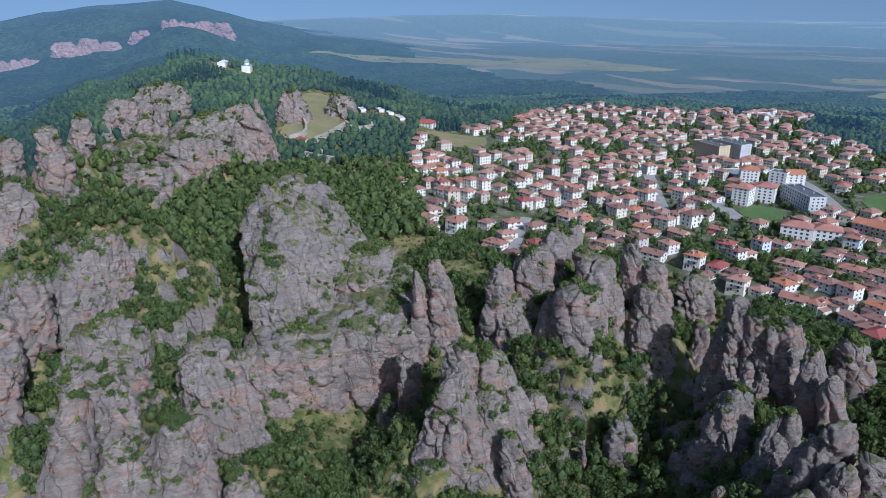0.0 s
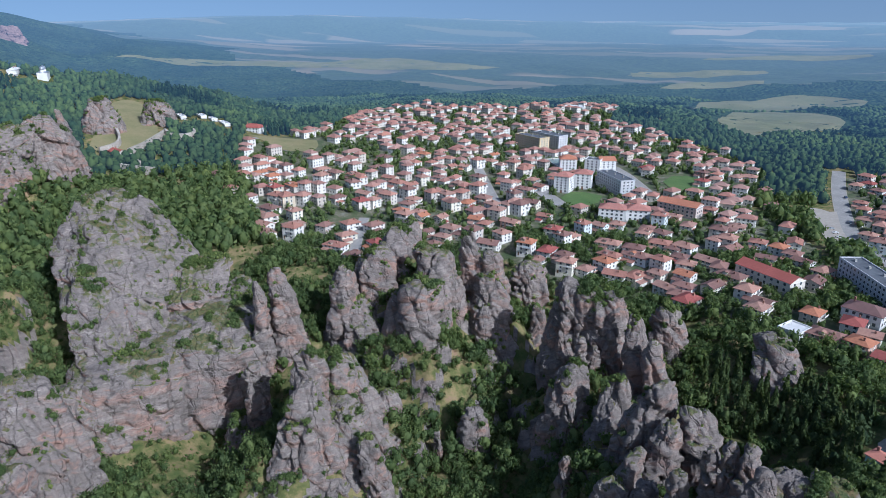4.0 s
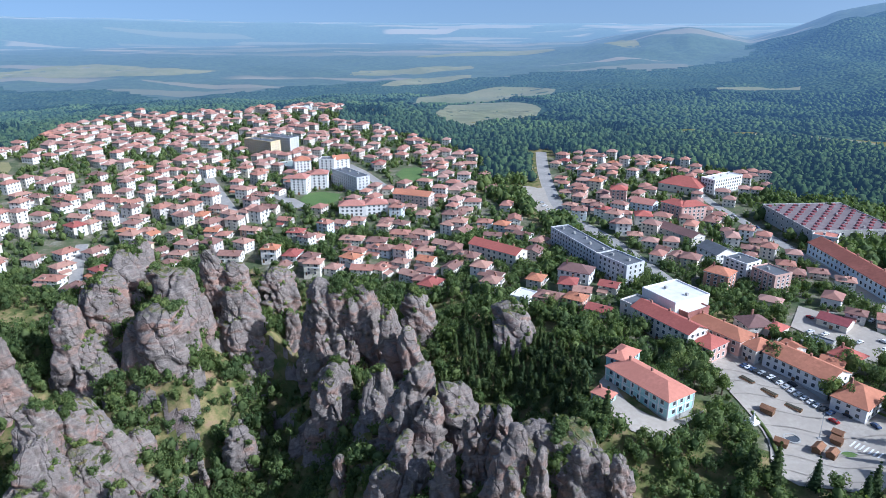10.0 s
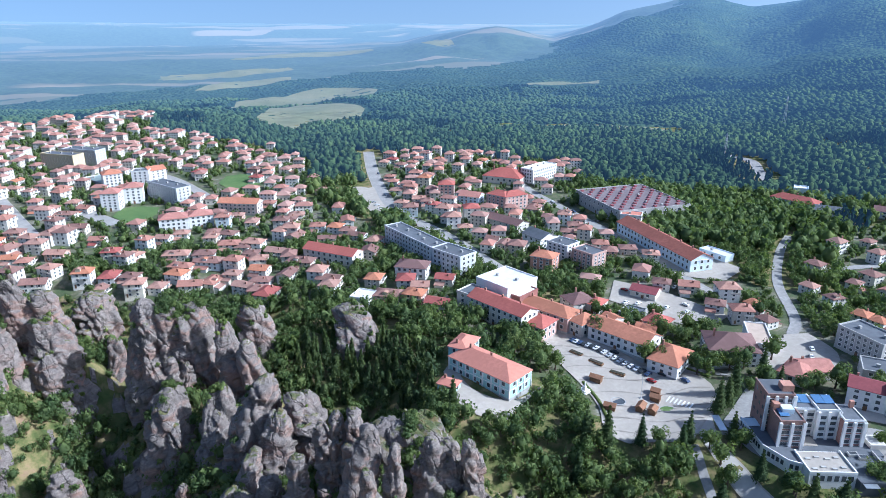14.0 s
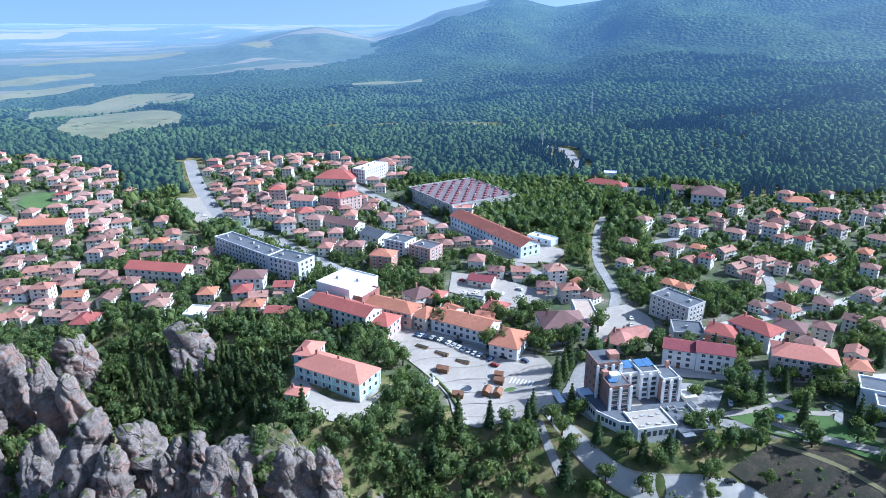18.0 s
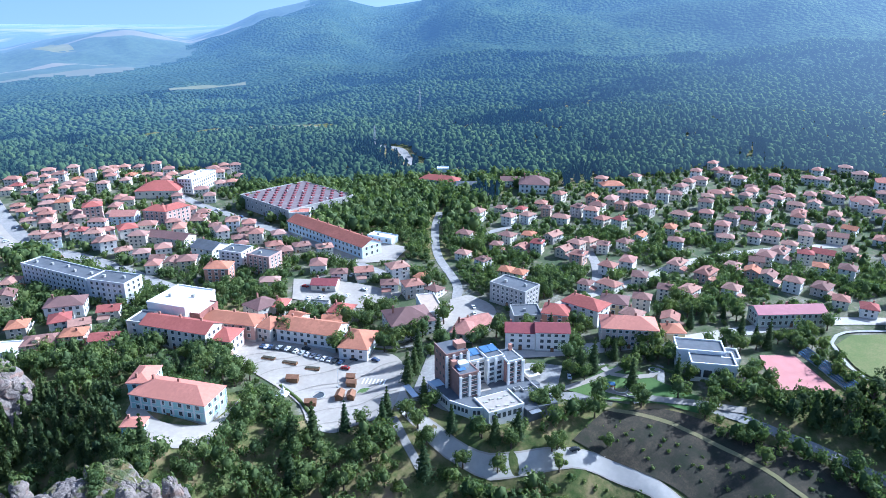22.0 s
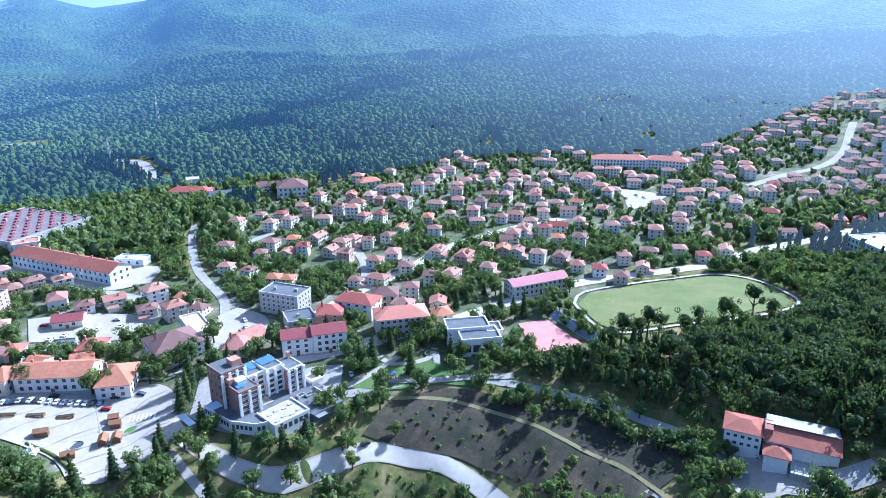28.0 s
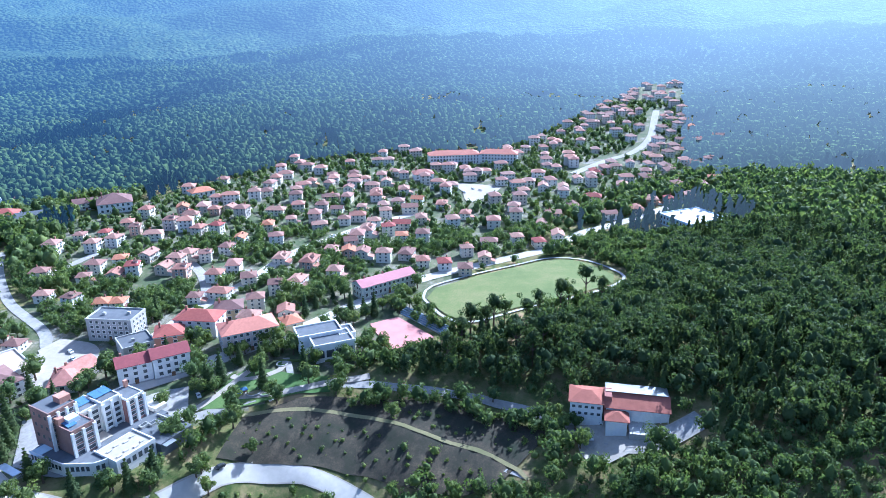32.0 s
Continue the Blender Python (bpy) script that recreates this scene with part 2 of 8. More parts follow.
def leaf_material(name, dark, light, far=False):
    m, t, b = nodes_of(name)
    c = ramp(t, slot(t), [(0.0, dark), (1.0, light)])
    c = mixc(t, ramp(t, fog(t, 0.09, 3), [(0.35, (0, 0, 0)), (0.7, (0.7, 0.7, 0.7))]), c, mixc(t, 1.0, c, (1.4, 1.25, 0.85), "MULTIPLY"))
    if far:
        wide = fog(t, 0.006, 4, 0.6)
        c = mixc(t, ramp(t, wide, [(0.48, (0, 0, 0)), (0.62, (0.75, 0.75, 0.75))]), c, mixc(t, 1.0, c, (1.6, 1.5, 1.15), "MULTIPLY"))
        c = mixc(t, ramp(t, wide, [(0.34, (0.6, 0.6, 0.6)), (0.44, (0, 0, 0))]), c, mixc(t, 1.0, c, (0.6, 0.65, 0.75), "MULTIPLY"))
    else:
        c = mixc(t, 1.0, c, ramp(t, obj_random(t), [(0, (0.75, 0.8, 0.8)), (1, (1.25, 1.15, 1.0))]), "MULTIPLY")
    t.links.new(c, b.inputs["Base Color"])
    b.inputs["Roughness"].default_value = 0.75
    b.inputs["Specular IOR Level"].default_value = 0.0 if far else 0.12
    if far:
        # far crowns carry painted haze: their leaves emit more with distance
        haze_emission(t, b, HAZE, 400, 6500, 0.68)
        return m
    thin, both = t.nodes.new("ShaderNodeBsdfTranslucent"), t.nodes.new("ShaderNodeMixShader")
    both.inputs[0].default_value = 0.36
    t.links.new(mixc(t, 1.0, c, (1.5, 1.6, 0.9), "MULTIPLY"), thin.inputs["Color"])
    t.links.new(b.outputs[0], both.inputs[1])
    t.links.new(thin.outputs[0], both.inputs[2])
    t.links.new(both.outputs[0], t.nodes["Material Output"].inputs["Surface"])
    return m


ROCK, GROUND = rock_material(), ground_material()
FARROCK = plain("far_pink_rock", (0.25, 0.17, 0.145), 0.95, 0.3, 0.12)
# haze painted over the crag rock as emission
haze_emission(FARROCK.node_tree, FARROCK.node_tree.nodes["Principled BSDF"], HAZE, 400, 6500, 0.68)
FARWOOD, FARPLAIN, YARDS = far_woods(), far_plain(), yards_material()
LEAF = leaf_material("broadleaf_foliage", (0.058, 0.096, 0.041), (0.15, 0.198, 0.086))
OAK = leaf_material("oak_foliage", (0.04, 0.068, 0.036), (0.1, 0.134, 0.064))
NEEDLE = leaf_material("conifer_foliage", (0.034, 0.06, 0.03), (0.078, 0.112, 0.05))
FARLEAF = leaf_material("far_foliage", (0.029, 0.053, 0.024), (0.054, 0.084, 0.035), far=True)
FARNEEDLE = leaf_material("far_conifers", (0.014, 0.032, 0.017), (0.03, 0.052, 0.026), far=True)
BARK = plain("bark", (0.12, 0.09, 0.065), 0.95)
ROOF = palette("clay_tiles", [(0, (0.37, 0.185, 0.14)), (0.2, (0.41, 0.235, 0.18)), (0.4, (0.29, 0.165, 0.135)), (0.55, (0.36, 0.215, 0.17)), (0.7, (0.225, 0.13, 0.11)), (0.85, (0.45, 0.195, 0.115)), (0.93, (0.33, 0.105, 0.09))], grain=0.8, vary=0.16)
WALL = palette("house_render", [(0, (0.76, 0.73, 0.67)), (0.3, (0.68, 0.63, 0.55)), (0.45, (0.8, 0.78, 0.74)), (0.64, (0.64, 0.55, 0.42)), (0.7, (0.55, 0.5, 0.45)), (0.8, (0.75, 0.7, 0.58)), (0.92, (0.58, 0.38, 0.3)), (0.96, (0.64, 0.7, 0.72))])
WHITE = plain("white_render", (0.74, 0.73, 0.71), 0.85, 0.08, 1.0)
GLASS = plain("window_glass", (0.08, 0.09, 0.1), 0.12, 0.3, 1.0)
ASPHALT = plain("asphalt", (0.33, 0.315, 0.295), 0.9, 0.2, 0.6)
PALEROAD = plain("pale_worn_road", (0.46, 0.43, 0.385), 0.9, 0.12, 0.4)
PAVING = plain("pale_paving", (0.39, 0.35, 0.3), 0.85, 0.14, 0.5)
CONCRETE = plain("concrete", (0.42, 0.41, 0.39), 0.9, 0.15, 0.8)
TEAL = plain("teal_render", (0.42, 0.62, 0.6), 0.85, 0.1, 0.8)
PALE = plain("pale_render", (0.66, 0.62, 0.55), 0.85, 0.1, 0.8, tone=0.15)
PALEGREY = plain("grey_render", (0.56, 0.57, 0.58), 0.85, 0.12, 0.5)
PINK = plain("pink_render", (0.6, 0.4, 0.34), 0.85, 0.12, 0.8, tone=0.15)
PINK2 = plain("pink_stone", (0.58, 0.47, 0.42), 0.9, 0.12, 0.8)
YELLOW = plain("yellow_render", (0.66, 0.53, 0.32), 0.85, 0.1, 0.8)
ORANGEWALL = plain("orange_render", (0.62, 0.3, 0.2), 0.85, 0.1, 0.8)
BRICK = plain("dark_red_brick", (0.3, 0.14, 0.12), 0.9, 0.2, 2.0)
BRICK2 = plain("orange_brick", (0.5, 0.27, 0.2), 0.9, 0.2, 2.0)
BRICK3 = plain("brown_brick", (0.3, 0.19, 0.16), 0.9, 0.2, 2.0)
BRICK2B = plain("rose_brick", (0.36, 0.2, 0.17), 0.9, 0.2, 2.0)
BLUEPLAY = plain("blue_plastic", (0.06, 0.3, 0.62), 0.4, 0.1)
GREENGREY = plain("green_grey_render", (0.5, 0.54, 0.5), 0.85, 0.12, 0.8)
BLUEWHITE = plain("blue_white_render", (0.6, 0.68, 0.74), 0.8, 0.12, 0.4)
STONE = plain("fortress_stone", (0.42, 0.38, 0.33), 0.95, 0.25, 0.8)
WOOD = plain("brown_wood", (0.2, 0.12, 0.07), 0.8, 0.25, 2.0)
SALMON = plain("salmon_tiles", (0.52, 0.22, 0.16), 0.8, 0.12, 0.7)
REDROOF = plain("red_tiles", (0.4, 0.13, 0.105), 0.8, 0.14, 0.7, tone=0.12)
REDROOF2 = plain("dark_red_sheet_roof", (0.26, 0.08, 0.085), 0.7, 0.15, 0.7)
ORANGE = plain("orange_tiles", (0.46, 0.2, 0.125), 0.85, 0.16, 0.6, tone=0.1)
REDFADE = plain("faded_red_tiles", (0.42, 0.2, 0.16), 0.85, 0.18, 0.6)
BROWNROOF = plain("brown_tiles", (0.2, 0.12, 0.11), 0.8, 0.18, 0.6)
PINKROOF = plain("dull_pink_sheet_roof", (0.48, 0.22, 0.24), 0.7, 0.12, 0.5)
RUSTROOF = plain("rust_tiles", (0.34, 0.13, 0.095), 0.85, 0.2, 0.5)
TANROOF = plain("tan_felt_roof", (0.48, 0.38, 0.3), 0.9, 0.14, 0.3)
FLATROOF = plain("grey_felt_roof", (0.13, 0.14, 0.155), 0.85, 0.2, 0.3)
FACTROOF = plain("factory_felt_roof", (0.2, 0.165, 0.17), 0.9, 0.2, 0.2)
WHITEROOF = plain("pale_membrane_roof", (0.66, 0.65, 0.63), 0.75, 0.1, 0.3)
GREENROOF = plain("grey_green_sheet_roof", (0.25, 0.3, 0.28), 0.7, 0.15, 0.4)
METAL = plain("zinc_sheet", (0.6, 0.62, 0.65), 0.3, 0.12, 0.5, metal=0.7)
SOLAR = plain("blue_solar_panel", (0.09, 0.18, 0.33), 0.25, 0.15, 1.0)
SKYLIGHT = plain("red_skylight_frame", (0.27, 0.075, 0.085), 0.6, 0.15, 1.0)
COURT = plain("pink_court", (0.56, 0.26, 0.24), 0.9, 0.1, 0.2)
LINE = plain("white_marking", (0.75, 0.75, 0.73), 0.8, 0.1, 2.0)
RUBBER = plain("tyre_rubber", (0.02, 0.02, 0.02), 0.8)
CARPAINT = palette("car_paint", [(0, (0.7, 0.7, 0.7)), (0.35, (0.05, 0.055, 0.06)), (0.5, (0.42, 0.44, 0.46)), (0.72, (0.06, 0.09, 0.17)), (0.8, (0.3, 0.04, 0.04)), (0.84, (0.75, 0.75, 0.73))], rough=0.25, vary=0.03)


def turf(name, stops, patch_scale=0.05):
    m, t, b = nodes_of(name)
    c = ramp(t, fog(t, patch_scale, 8, 0.72), stops)
    c = mixc(t, ramp(t, fog(t, 1.3, 4, 0.7), [(0.4, (0, 0, 0)), (0.7, (0.7, 0.7, 0.7))]), c, stops[0][1])
    t.links.new(c, b.inputs["Base Color"])
    b.inputs["Roughness"].default_value = 1.0
    bump(t, b, fog(t, 3.0, 4), 0.5, 0.15)
    return m


TURF = turf("mown_turf", [(0.3, (0.085, 0.12, 0.03)), (0.5, (0.14, 0.165, 0.048)), (0.72, (0.23, 0.205, 0.085))], 0.03)
GRASS = turf("long_grass", [(0.3, (0.06, 0.12, 0.03)), (0.6, (0.11, 0.17, 0.045)), (0.8, (0.18, 0.19, 0.07))])
DRYGRASS = turf("dry_grass", [(0.3, (0.17, 0.17, 0.07)), (0.55, (0.26, 0.22, 0.11)), (0.8, (0.32, 0.25, 0.15))])
DRYSLOPE = turf("bare_brown_slope", [(0.34, (0.022, 0.03, 0.014)), (0.48, (0.045, 0.038, 0.026)), (0.6, (0.085, 0.064, 0.043)), (0.72, (0.14, 0.11, 0.07))], 0.09)
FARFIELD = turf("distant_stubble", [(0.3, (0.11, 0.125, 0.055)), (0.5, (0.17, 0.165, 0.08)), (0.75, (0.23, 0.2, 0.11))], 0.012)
# far fields emit a weaker share of the painted haze
haze_emission(FARFIELD.node_tree, FARFIELD.node_tree.nodes["Principled BSDF"], HAZE, 400, 6500, 0.5)

# ---- rock formations over the gorge: x, y, turn, half width, half depth, foot, top ----
ROCK_PLAN = []
ROCK_PLAN.append(('cliff_massif', 'broad grey rock massif with a sheer pink-stained cliff and grassy top', [
    (-287.7, 289.3, 45, 45.0, 22.5, -21.4, 44.3, dict(power=2.6, lump=17.0, taper=0.42, lean=(-0.22, 1.02))),
    (-279.4, 245.6, 49, 18.3, 11.0, -30.6, 11.3, dict(power=2.4, lump=12.0, taper=0.42, lean=(-0.13, 1.03))),
    (-270.7, 249.3, 47, 31.1, 24.9, -56.7, -20.4, dict(power=8.0, lump=16.0, slope=(0.02, 0.16), rough=0.6, taper=-0.09, lean=(0.22, 0.16))),
    (-244.5, 285.7, 41, 28.8, 27.4, -73.2, -14.3, dict(power=9.0, lump=18.0, slope=(0.02, 0.2), rough=0.45, taper=-0.10, lean=(0.07, 0.07))),
    (-267.6, 304.0, 41, 17.8, 10.7, -8.3, 6.1, dict(power=2.6, lump=10.0, taper=0.27, lean=(0.68, 1.59))),
    (-253.6, 314.5, 39, 14.8, 10.4, -20.3, -8.8, dict(power=2.6, lump=12.0, taper=0.12, lean=(0.36, 1.04))),
    (-259.2, 184.2, 55, 21.8, 16.3, -60.3, -7.6, dict(power=3.0, lump=13.0, taper=0.35, lean=(-0.07, 0.32))),
    (-267.1, 218.3, 51, 16.9, 10.1, -57.7, -28.0, dict(power=3.0, lump=12.0, taper=0.14, lean=(-0.20, 0.44))),
    (-237.4, 140.8, 59, 17.1, 13.7, -58.6, -17.7, dict(power=3.0, lump=14.0, rough=0.8, taper=0.34, lean=(0.16, 0.19))),
    (-212.2, 153.7, 54, 9.8, 7.8, -57.3, -39.7, dict(power=3.0, lump=9.0, taper=0.32, lean=(0.05, 0.23))),
    (-212.4, 290.6, 36, 5.0, 4.8, -27.6, 13.4, dict(power=3.2, lump=8.0, taper=0.49, lean=(-0.05, -0.00))),
    (-202.2, 302.6, 34, 9.5, 8.1, -30.5, 16.5, dict(power=3.2, lump=9.0, taper=0.53, lean=(-0.14, -0.00))),
    (-198.1, 261.4, 37, 5.4, 4.8, -67.5, -20.8, dict(power=6.0, lump=10.0, rough=0.7, taper=-0.02, lean=(-0.02, -0.00))),
    (-204.3, 254.1, 39, 13.1, 9.2, -89.2, -53.4, dict(power=3.0, lump=10.0, taper=0.36, lean=(-0.01, 0.22))),
]))
ROCK_PLAN.append(('gorge_outcrop', 'cracked grey and rust outcrop standing in the gorge', [
    (-153.2, 241.5, 32, 8.7, 7.4, -24.6, 3.7, dict(power=3.4, lump=9.0, taper=0.31, lean=(0.00, 0.07))),
    (-150.8, 223.9, 34, 15.8, 12.7, -59.5, -6.8, dict(power=3.0, lump=11.0, taper=0.43, lean=(0.13, 0.15))),
    (-138.3, 245.7, 29, 11.8, 9.4, -51.7, -3.1, dict(power=3.0, lump=9.0, taper=0.54, lean=(-0.06, 0.29))),
    (-122.5, 251.8, 26, 11.1, 7.8, -48.9, -6.3, dict(power=3.0, lump=10.0, taper=0.45, lean=(-0.40, 0.46))),
    (-129.4, 227.8, 30, 14.1, 11.3, -62.1, -18.9, dict(power=3.0, lump=10.0, taper=0.22, lean=(0.01, 0.42))),
    (-113.7, 229.4, 26, 7.3, 6.6, -60.6, -26.2, dict(power=3.2, lump=8.0, taper=0.37, lean=(-0.15, 0.11))),
    (-148.3, 213.6, 35, 13.7, 10.9, -70.8, -42.5, dict(power=3.0, lump=10.0, taper=0.29, lean=(0.04, 0.21))),
]))
ROCK_PLAN.append(('boulder_group', 'rounded grey boulders piled above the gorge', [
    (-173.6, 315.4, 29, 8.8, 7.9, -27.0, 15.1, dict(power=3.0, lump=13.0, rough=0.8, taper=0.25, lean=(-0.01, 0.05))),
    (-160.9, 313.1, 27, 13.8, 11.0, -27.5, -2.7, dict(power=3.0, lump=12.0, taper=0.38, lean=(-0.24, 0.40))),
    (-162.9, 336.7, 26, 12.6, 11.3, -19.5, 21.8, dict(power=3.2, lump=17.0, rough=0.6, taper=0.07, lean=(0.00, 0.05))),
    (-161.7, 352.7, 25, 11.5, 9.2, 6.5, 27.0, dict(power=3.0, lump=11.0, taper=0.40, lean=(0.20, 0.39))),
    (-155.3, 366.5, 23, 7.3, 5.9, 14.5, 28.5, dict(power=3.0, lump=10.0, taper=0.33, lean=(0.08, 0.43))),
    (-125.1, 314.0, 22, 12.5, 11.2, -16.2, 15.0, dict(power=3.0, lump=22.0, rough=0.5, taper=-0.12, lean=(0.03, 0.13))),
    (-141.3, 315.8, 24, 7.8, 7.0, -16.8, 6.1, dict(power=3.0, lump=14.0, rough=0.7, taper=0.09, lean=(0.13, 0.17))),
    (-126.5, 337.0, 21, 10.1, 9.1, 3.6, 26.0, dict(power=3.0, lump=18.0, rough=0.5, taper=0.03, lean=(-0.10, 0.09))),
    (-115.9, 332.4, 19, 7.2, 6.5, -7.0, 14.6, dict(power=3.0, lump=13.0, rough=0.7, taper=0.11, lean=(-0.14, 0.09))),
    (-126.2, 309.2, 22, 9.2, 7.4, -27.4, -11.9, dict(power=3.0, lump=10.0, taper=0.03, lean=(-0.03, 0.26))),
    (-151.8, 310.9, 26, 11.4, 9.1, -36.1, -20.1, dict(power=3.0, lump=10.0, taper=0.24, lean=(-0.17, 0.38))),
]))
ROCK_PLAN.append(('tall_pillar', 'tall stacked grey rock pillar with a rust foot', [
    (-105.4, 348.4, 17, 8.4, 7.6, -3.6, 34.3, dict(power=3.6, lump=11.0, taper=0.33, lean=(-0.15, -0.00))),
    (-92.0, 346.0, 15, 6.0, 5.4, -9.4, 24.9, dict(power=3.4, lump=11.0, taper=0.17, lean=(-0.15, -0.00))),
    (-93.3, 339.4, 15, 11.1, 9.4, -31.0, 14.5, dict(power=3.6, lump=11.0, taper=0.15, lean=(-0.10, 0.04))),
    (-79.1, 330.7, 13, 14.7, 11.8, -57.1, -14.0, dict(power=4.0, lump=14.0, rough=0.8, taper=0.37, lean=(-0.31, 0.13))),
    (-75.0, 325.5, 13, 11.9, 9.5, -68.6, -51.7, dict(power=3.6, lump=11.0, taper=0.09, lean=(-0.19, 0.24))),
    (-80.1, 373.5, 12, 11.5, 8.0, -17.2, 7.9, dict(power=3.0, lump=11.0, taper=0.27, lean=(-0.06, 0.24))),
    (-70.7, 348.9, 11, 5.8, 4.6, -29.6, -6.9, dict(power=3.0, lump=9.0, taper=0.19, lean=(0.03, 0.09))),
    (-68.5, 343.2, 11, 5.2, 4.2, -55.0, -29.8, dict(power=3.0, lump=9.0, taper=0.37, lean=(0.03, 0.08))),
]))
ROCK_PLAN.append(('dark_massif', 'jagged dark grey rock wall of upright ribs in shade', [
    (-47.8, 312.4, 9, 13.8, 12.5, -43.6, 26.6, dict(power=3.4, lump=10.0, taper=0.47, lean=(-0.00, 0.06))),
    (-36.8, 311.8, 7, 8.8, 7.9, -19.0, 24.8, dict(power=3.2, lump=10.0, taper=0.28, lean=(-0.02, 0.05))),
    (-28.0, 310.7, 5, 10.3, 9.3, -18.3, 22.8, dict(power=3.2, lump=11.0, taper=0.27, lean=(0.03, 0.05))),
    (-8.0, 295.9, 2, 9.5, 8.1, -30.4, 20.2, dict(power=3.2, lump=10.0, taper=0.68, lean=(-0.14, 0.08))),
    (-2.9, 288.0, 1, 5.3, 4.8, -14.0, 11.3, dict(power=3.0, lump=9.0, taper=0.39, lean=(-0.09, 0.08))),
    (-38.6, 297.5, 7, 2.7, 2.5, -15.8, 4.8, dict(power=4.0, lump=6.0, taper=0.28, lean=(0.03, -0.00))),
    (-33.1, 298.2, 6, 2.2, 2.0, -14.5, 0.9, dict(power=4.0, lump=6.0, taper=0.24, lean=(0.06, -0.00))),
    (-40.6, 277.0, 8, 12.6, 10.7, -45.6, -5.6, dict(power=3.2, lump=10.0, taper=0.34, lean=(0.09, 0.25))),
    (-23.5, 260.9, 5, 13.2, 10.5, -65.0, -1.0, dict(power=3.2, lump=10.0, taper=0.40, lean=(0.11, 0.22))),
    (-4.8, 246.0, 1, 8.9, 7.5, -12.2, 15.0, dict(power=3.4, lump=9.0, taper=0.30, lean=(0.24, 0.14))),
    (-13.8, 243.6, 3, 6.8, 6.2, -27.5, 2.2, dict(power=3.2, lump=8.0, taper=0.44, lean=(0.22, 0.20))),
    (2.4, 234.0, -1, 6.6, 5.9, -19.6, 5.4, dict(power=3.2, lump=8.0, taper=0.21, lean=(0.10, 0.16))),
    (-8.8, 225.8, 2, 6.0, 5.4, -23.1, -5.1, dict(power=3.0, lump=7.0, taper=0.31, lean=(0.18, 0.22))),
    (17.5, 239.4, -4, 7.9, 6.7, -16.4, 9.4, dict(power=3.6, lump=10.0, taper=0.22, lean=(-0.14, 0.15))),
    (-14.4, 211.5, 4, 8.5, 7.2, -32.8, -11.9, dict(power=3.2, lump=8.0, taper=0.27, lean=(0.12, 0.29))),
    (-2.8, 212.0, 1, 5.7, 5.2, -26.4, -6.9, dict(power=3.2, lump=7.0, taper=0.32, lean=(0.11, 0.20))),
    (-33.1, 237.7, 8, 3.4, 3.1, -35.6, -20.3, dict(power=3.0, lump=6.0, taper=0.60, lean=(0.00, 0.07))),
]))
ROCK_PLAN.append(('lower_ribs', 'row of low upright grey ribs above the wooded slope', [
    (7.9, 199.8, -2, 4.7, 4.2, -17.2, 7.5, dict(power=3.4, lump=7.0, taper=0.40, lean=(0.05, 0.16))),
    (18.0, 205.2, -5, 2.9, 2.9, -7.8, 17.4, dict(power=3.4, lump=7.0, taper=0.37, lean=(-0.00, 0.08))),
    (23.6, 204.6, -7, 3.6, 3.6, -6.0, 20.6, dict(power=3.4, lump=7.0, taper=0.45, lean=(0.00, 0.08))),
    (30.5, 201.7, -9, 4.6, 4.2, -4.8, 21.9, dict(power=3.4, lump=8.0, taper=0.31, lean=(-0.09, 0.07))),
    (27.7, 188.0, -8, 5.8, 5.2, -6.7, 21.5, dict(power=3.2, lump=7.0, taper=0.48, lean=(0.14, 0.21))),
    (38.8, 183.9, -12, 3.7, 3.3, -5.3, 17.8, dict(power=3.2, lump=6.0, taper=0.39, lean=(0.01, 0.09))),
    (51.9, 186.9, -16, 5.7, 4.6, -5.3, 15.2, dict(power=3.2, lump=7.0, taper=0.41, lean=(-0.01, 0.19))),
    (59.7, 186.7, -18, 4.7, 3.7, -3.8, 14.0, dict(power=3.2, lump=7.0, taper=0.35, lean=(-0.14, 0.17))),
    (65.7, 180.4, -20, 3.2, 2.9, 0.5, 17.2, dict(power=3.2, lump=6.0, taper=0.44, lean=(-0.15, 0.12))),
    (50.8, 203.8, -14, 15.1, 9.1, -6.1, 7.2, dict(power=2.6, lump=11.0, taper=0.08, lean=(-0.22, 0.90))),
    (30.7, 177.4, -10, 2.9, 2.6, 0.2, 15.0, dict(power=3.2, lump=6.0, taper=0.37, lean=(-0.15, 0.13))),
]))
ROCK_PLAN.append(('rock_in_woods', 'weathered grey rock rising out of the trees', [
    (48.5, 306.2, -9, 10.0, 9.0, -4.1, 12.5, dict(power=2.6, lump=14.0, rough=0.7, taper=0.18, lean=(-0.30, 0.36))),
    (1.1, 326.0, -0, 8.0, 6.4, -6.2, 12.5, dict(power=3.0, lump=11.0, taper=0.48, lean=(-0.18, 0.16))),
]))
ROCK_PLAN.append(('small_outcrop', 'small cracked outcrop among bushes in the gorge', [
    (-85.6, 277.1, 17, 7.8, 6.7, -53.5, -32.6, dict(power=3.2, lump=7.0, taper=0.37, lean=(0.02, 0.10))),
    (-100.0, 266.9, 21, 2.4, 2.1, -53.2, -42.5, dict(power=3.0, lump=5.0, taper=0.44)),
    (-124.8, 264.0, 25, 6.0, 4.8, -37.7, -25.5, dict(power=3.0, lump=7.0, taper=0.39, lean=(-0.02, 0.33))),
]))
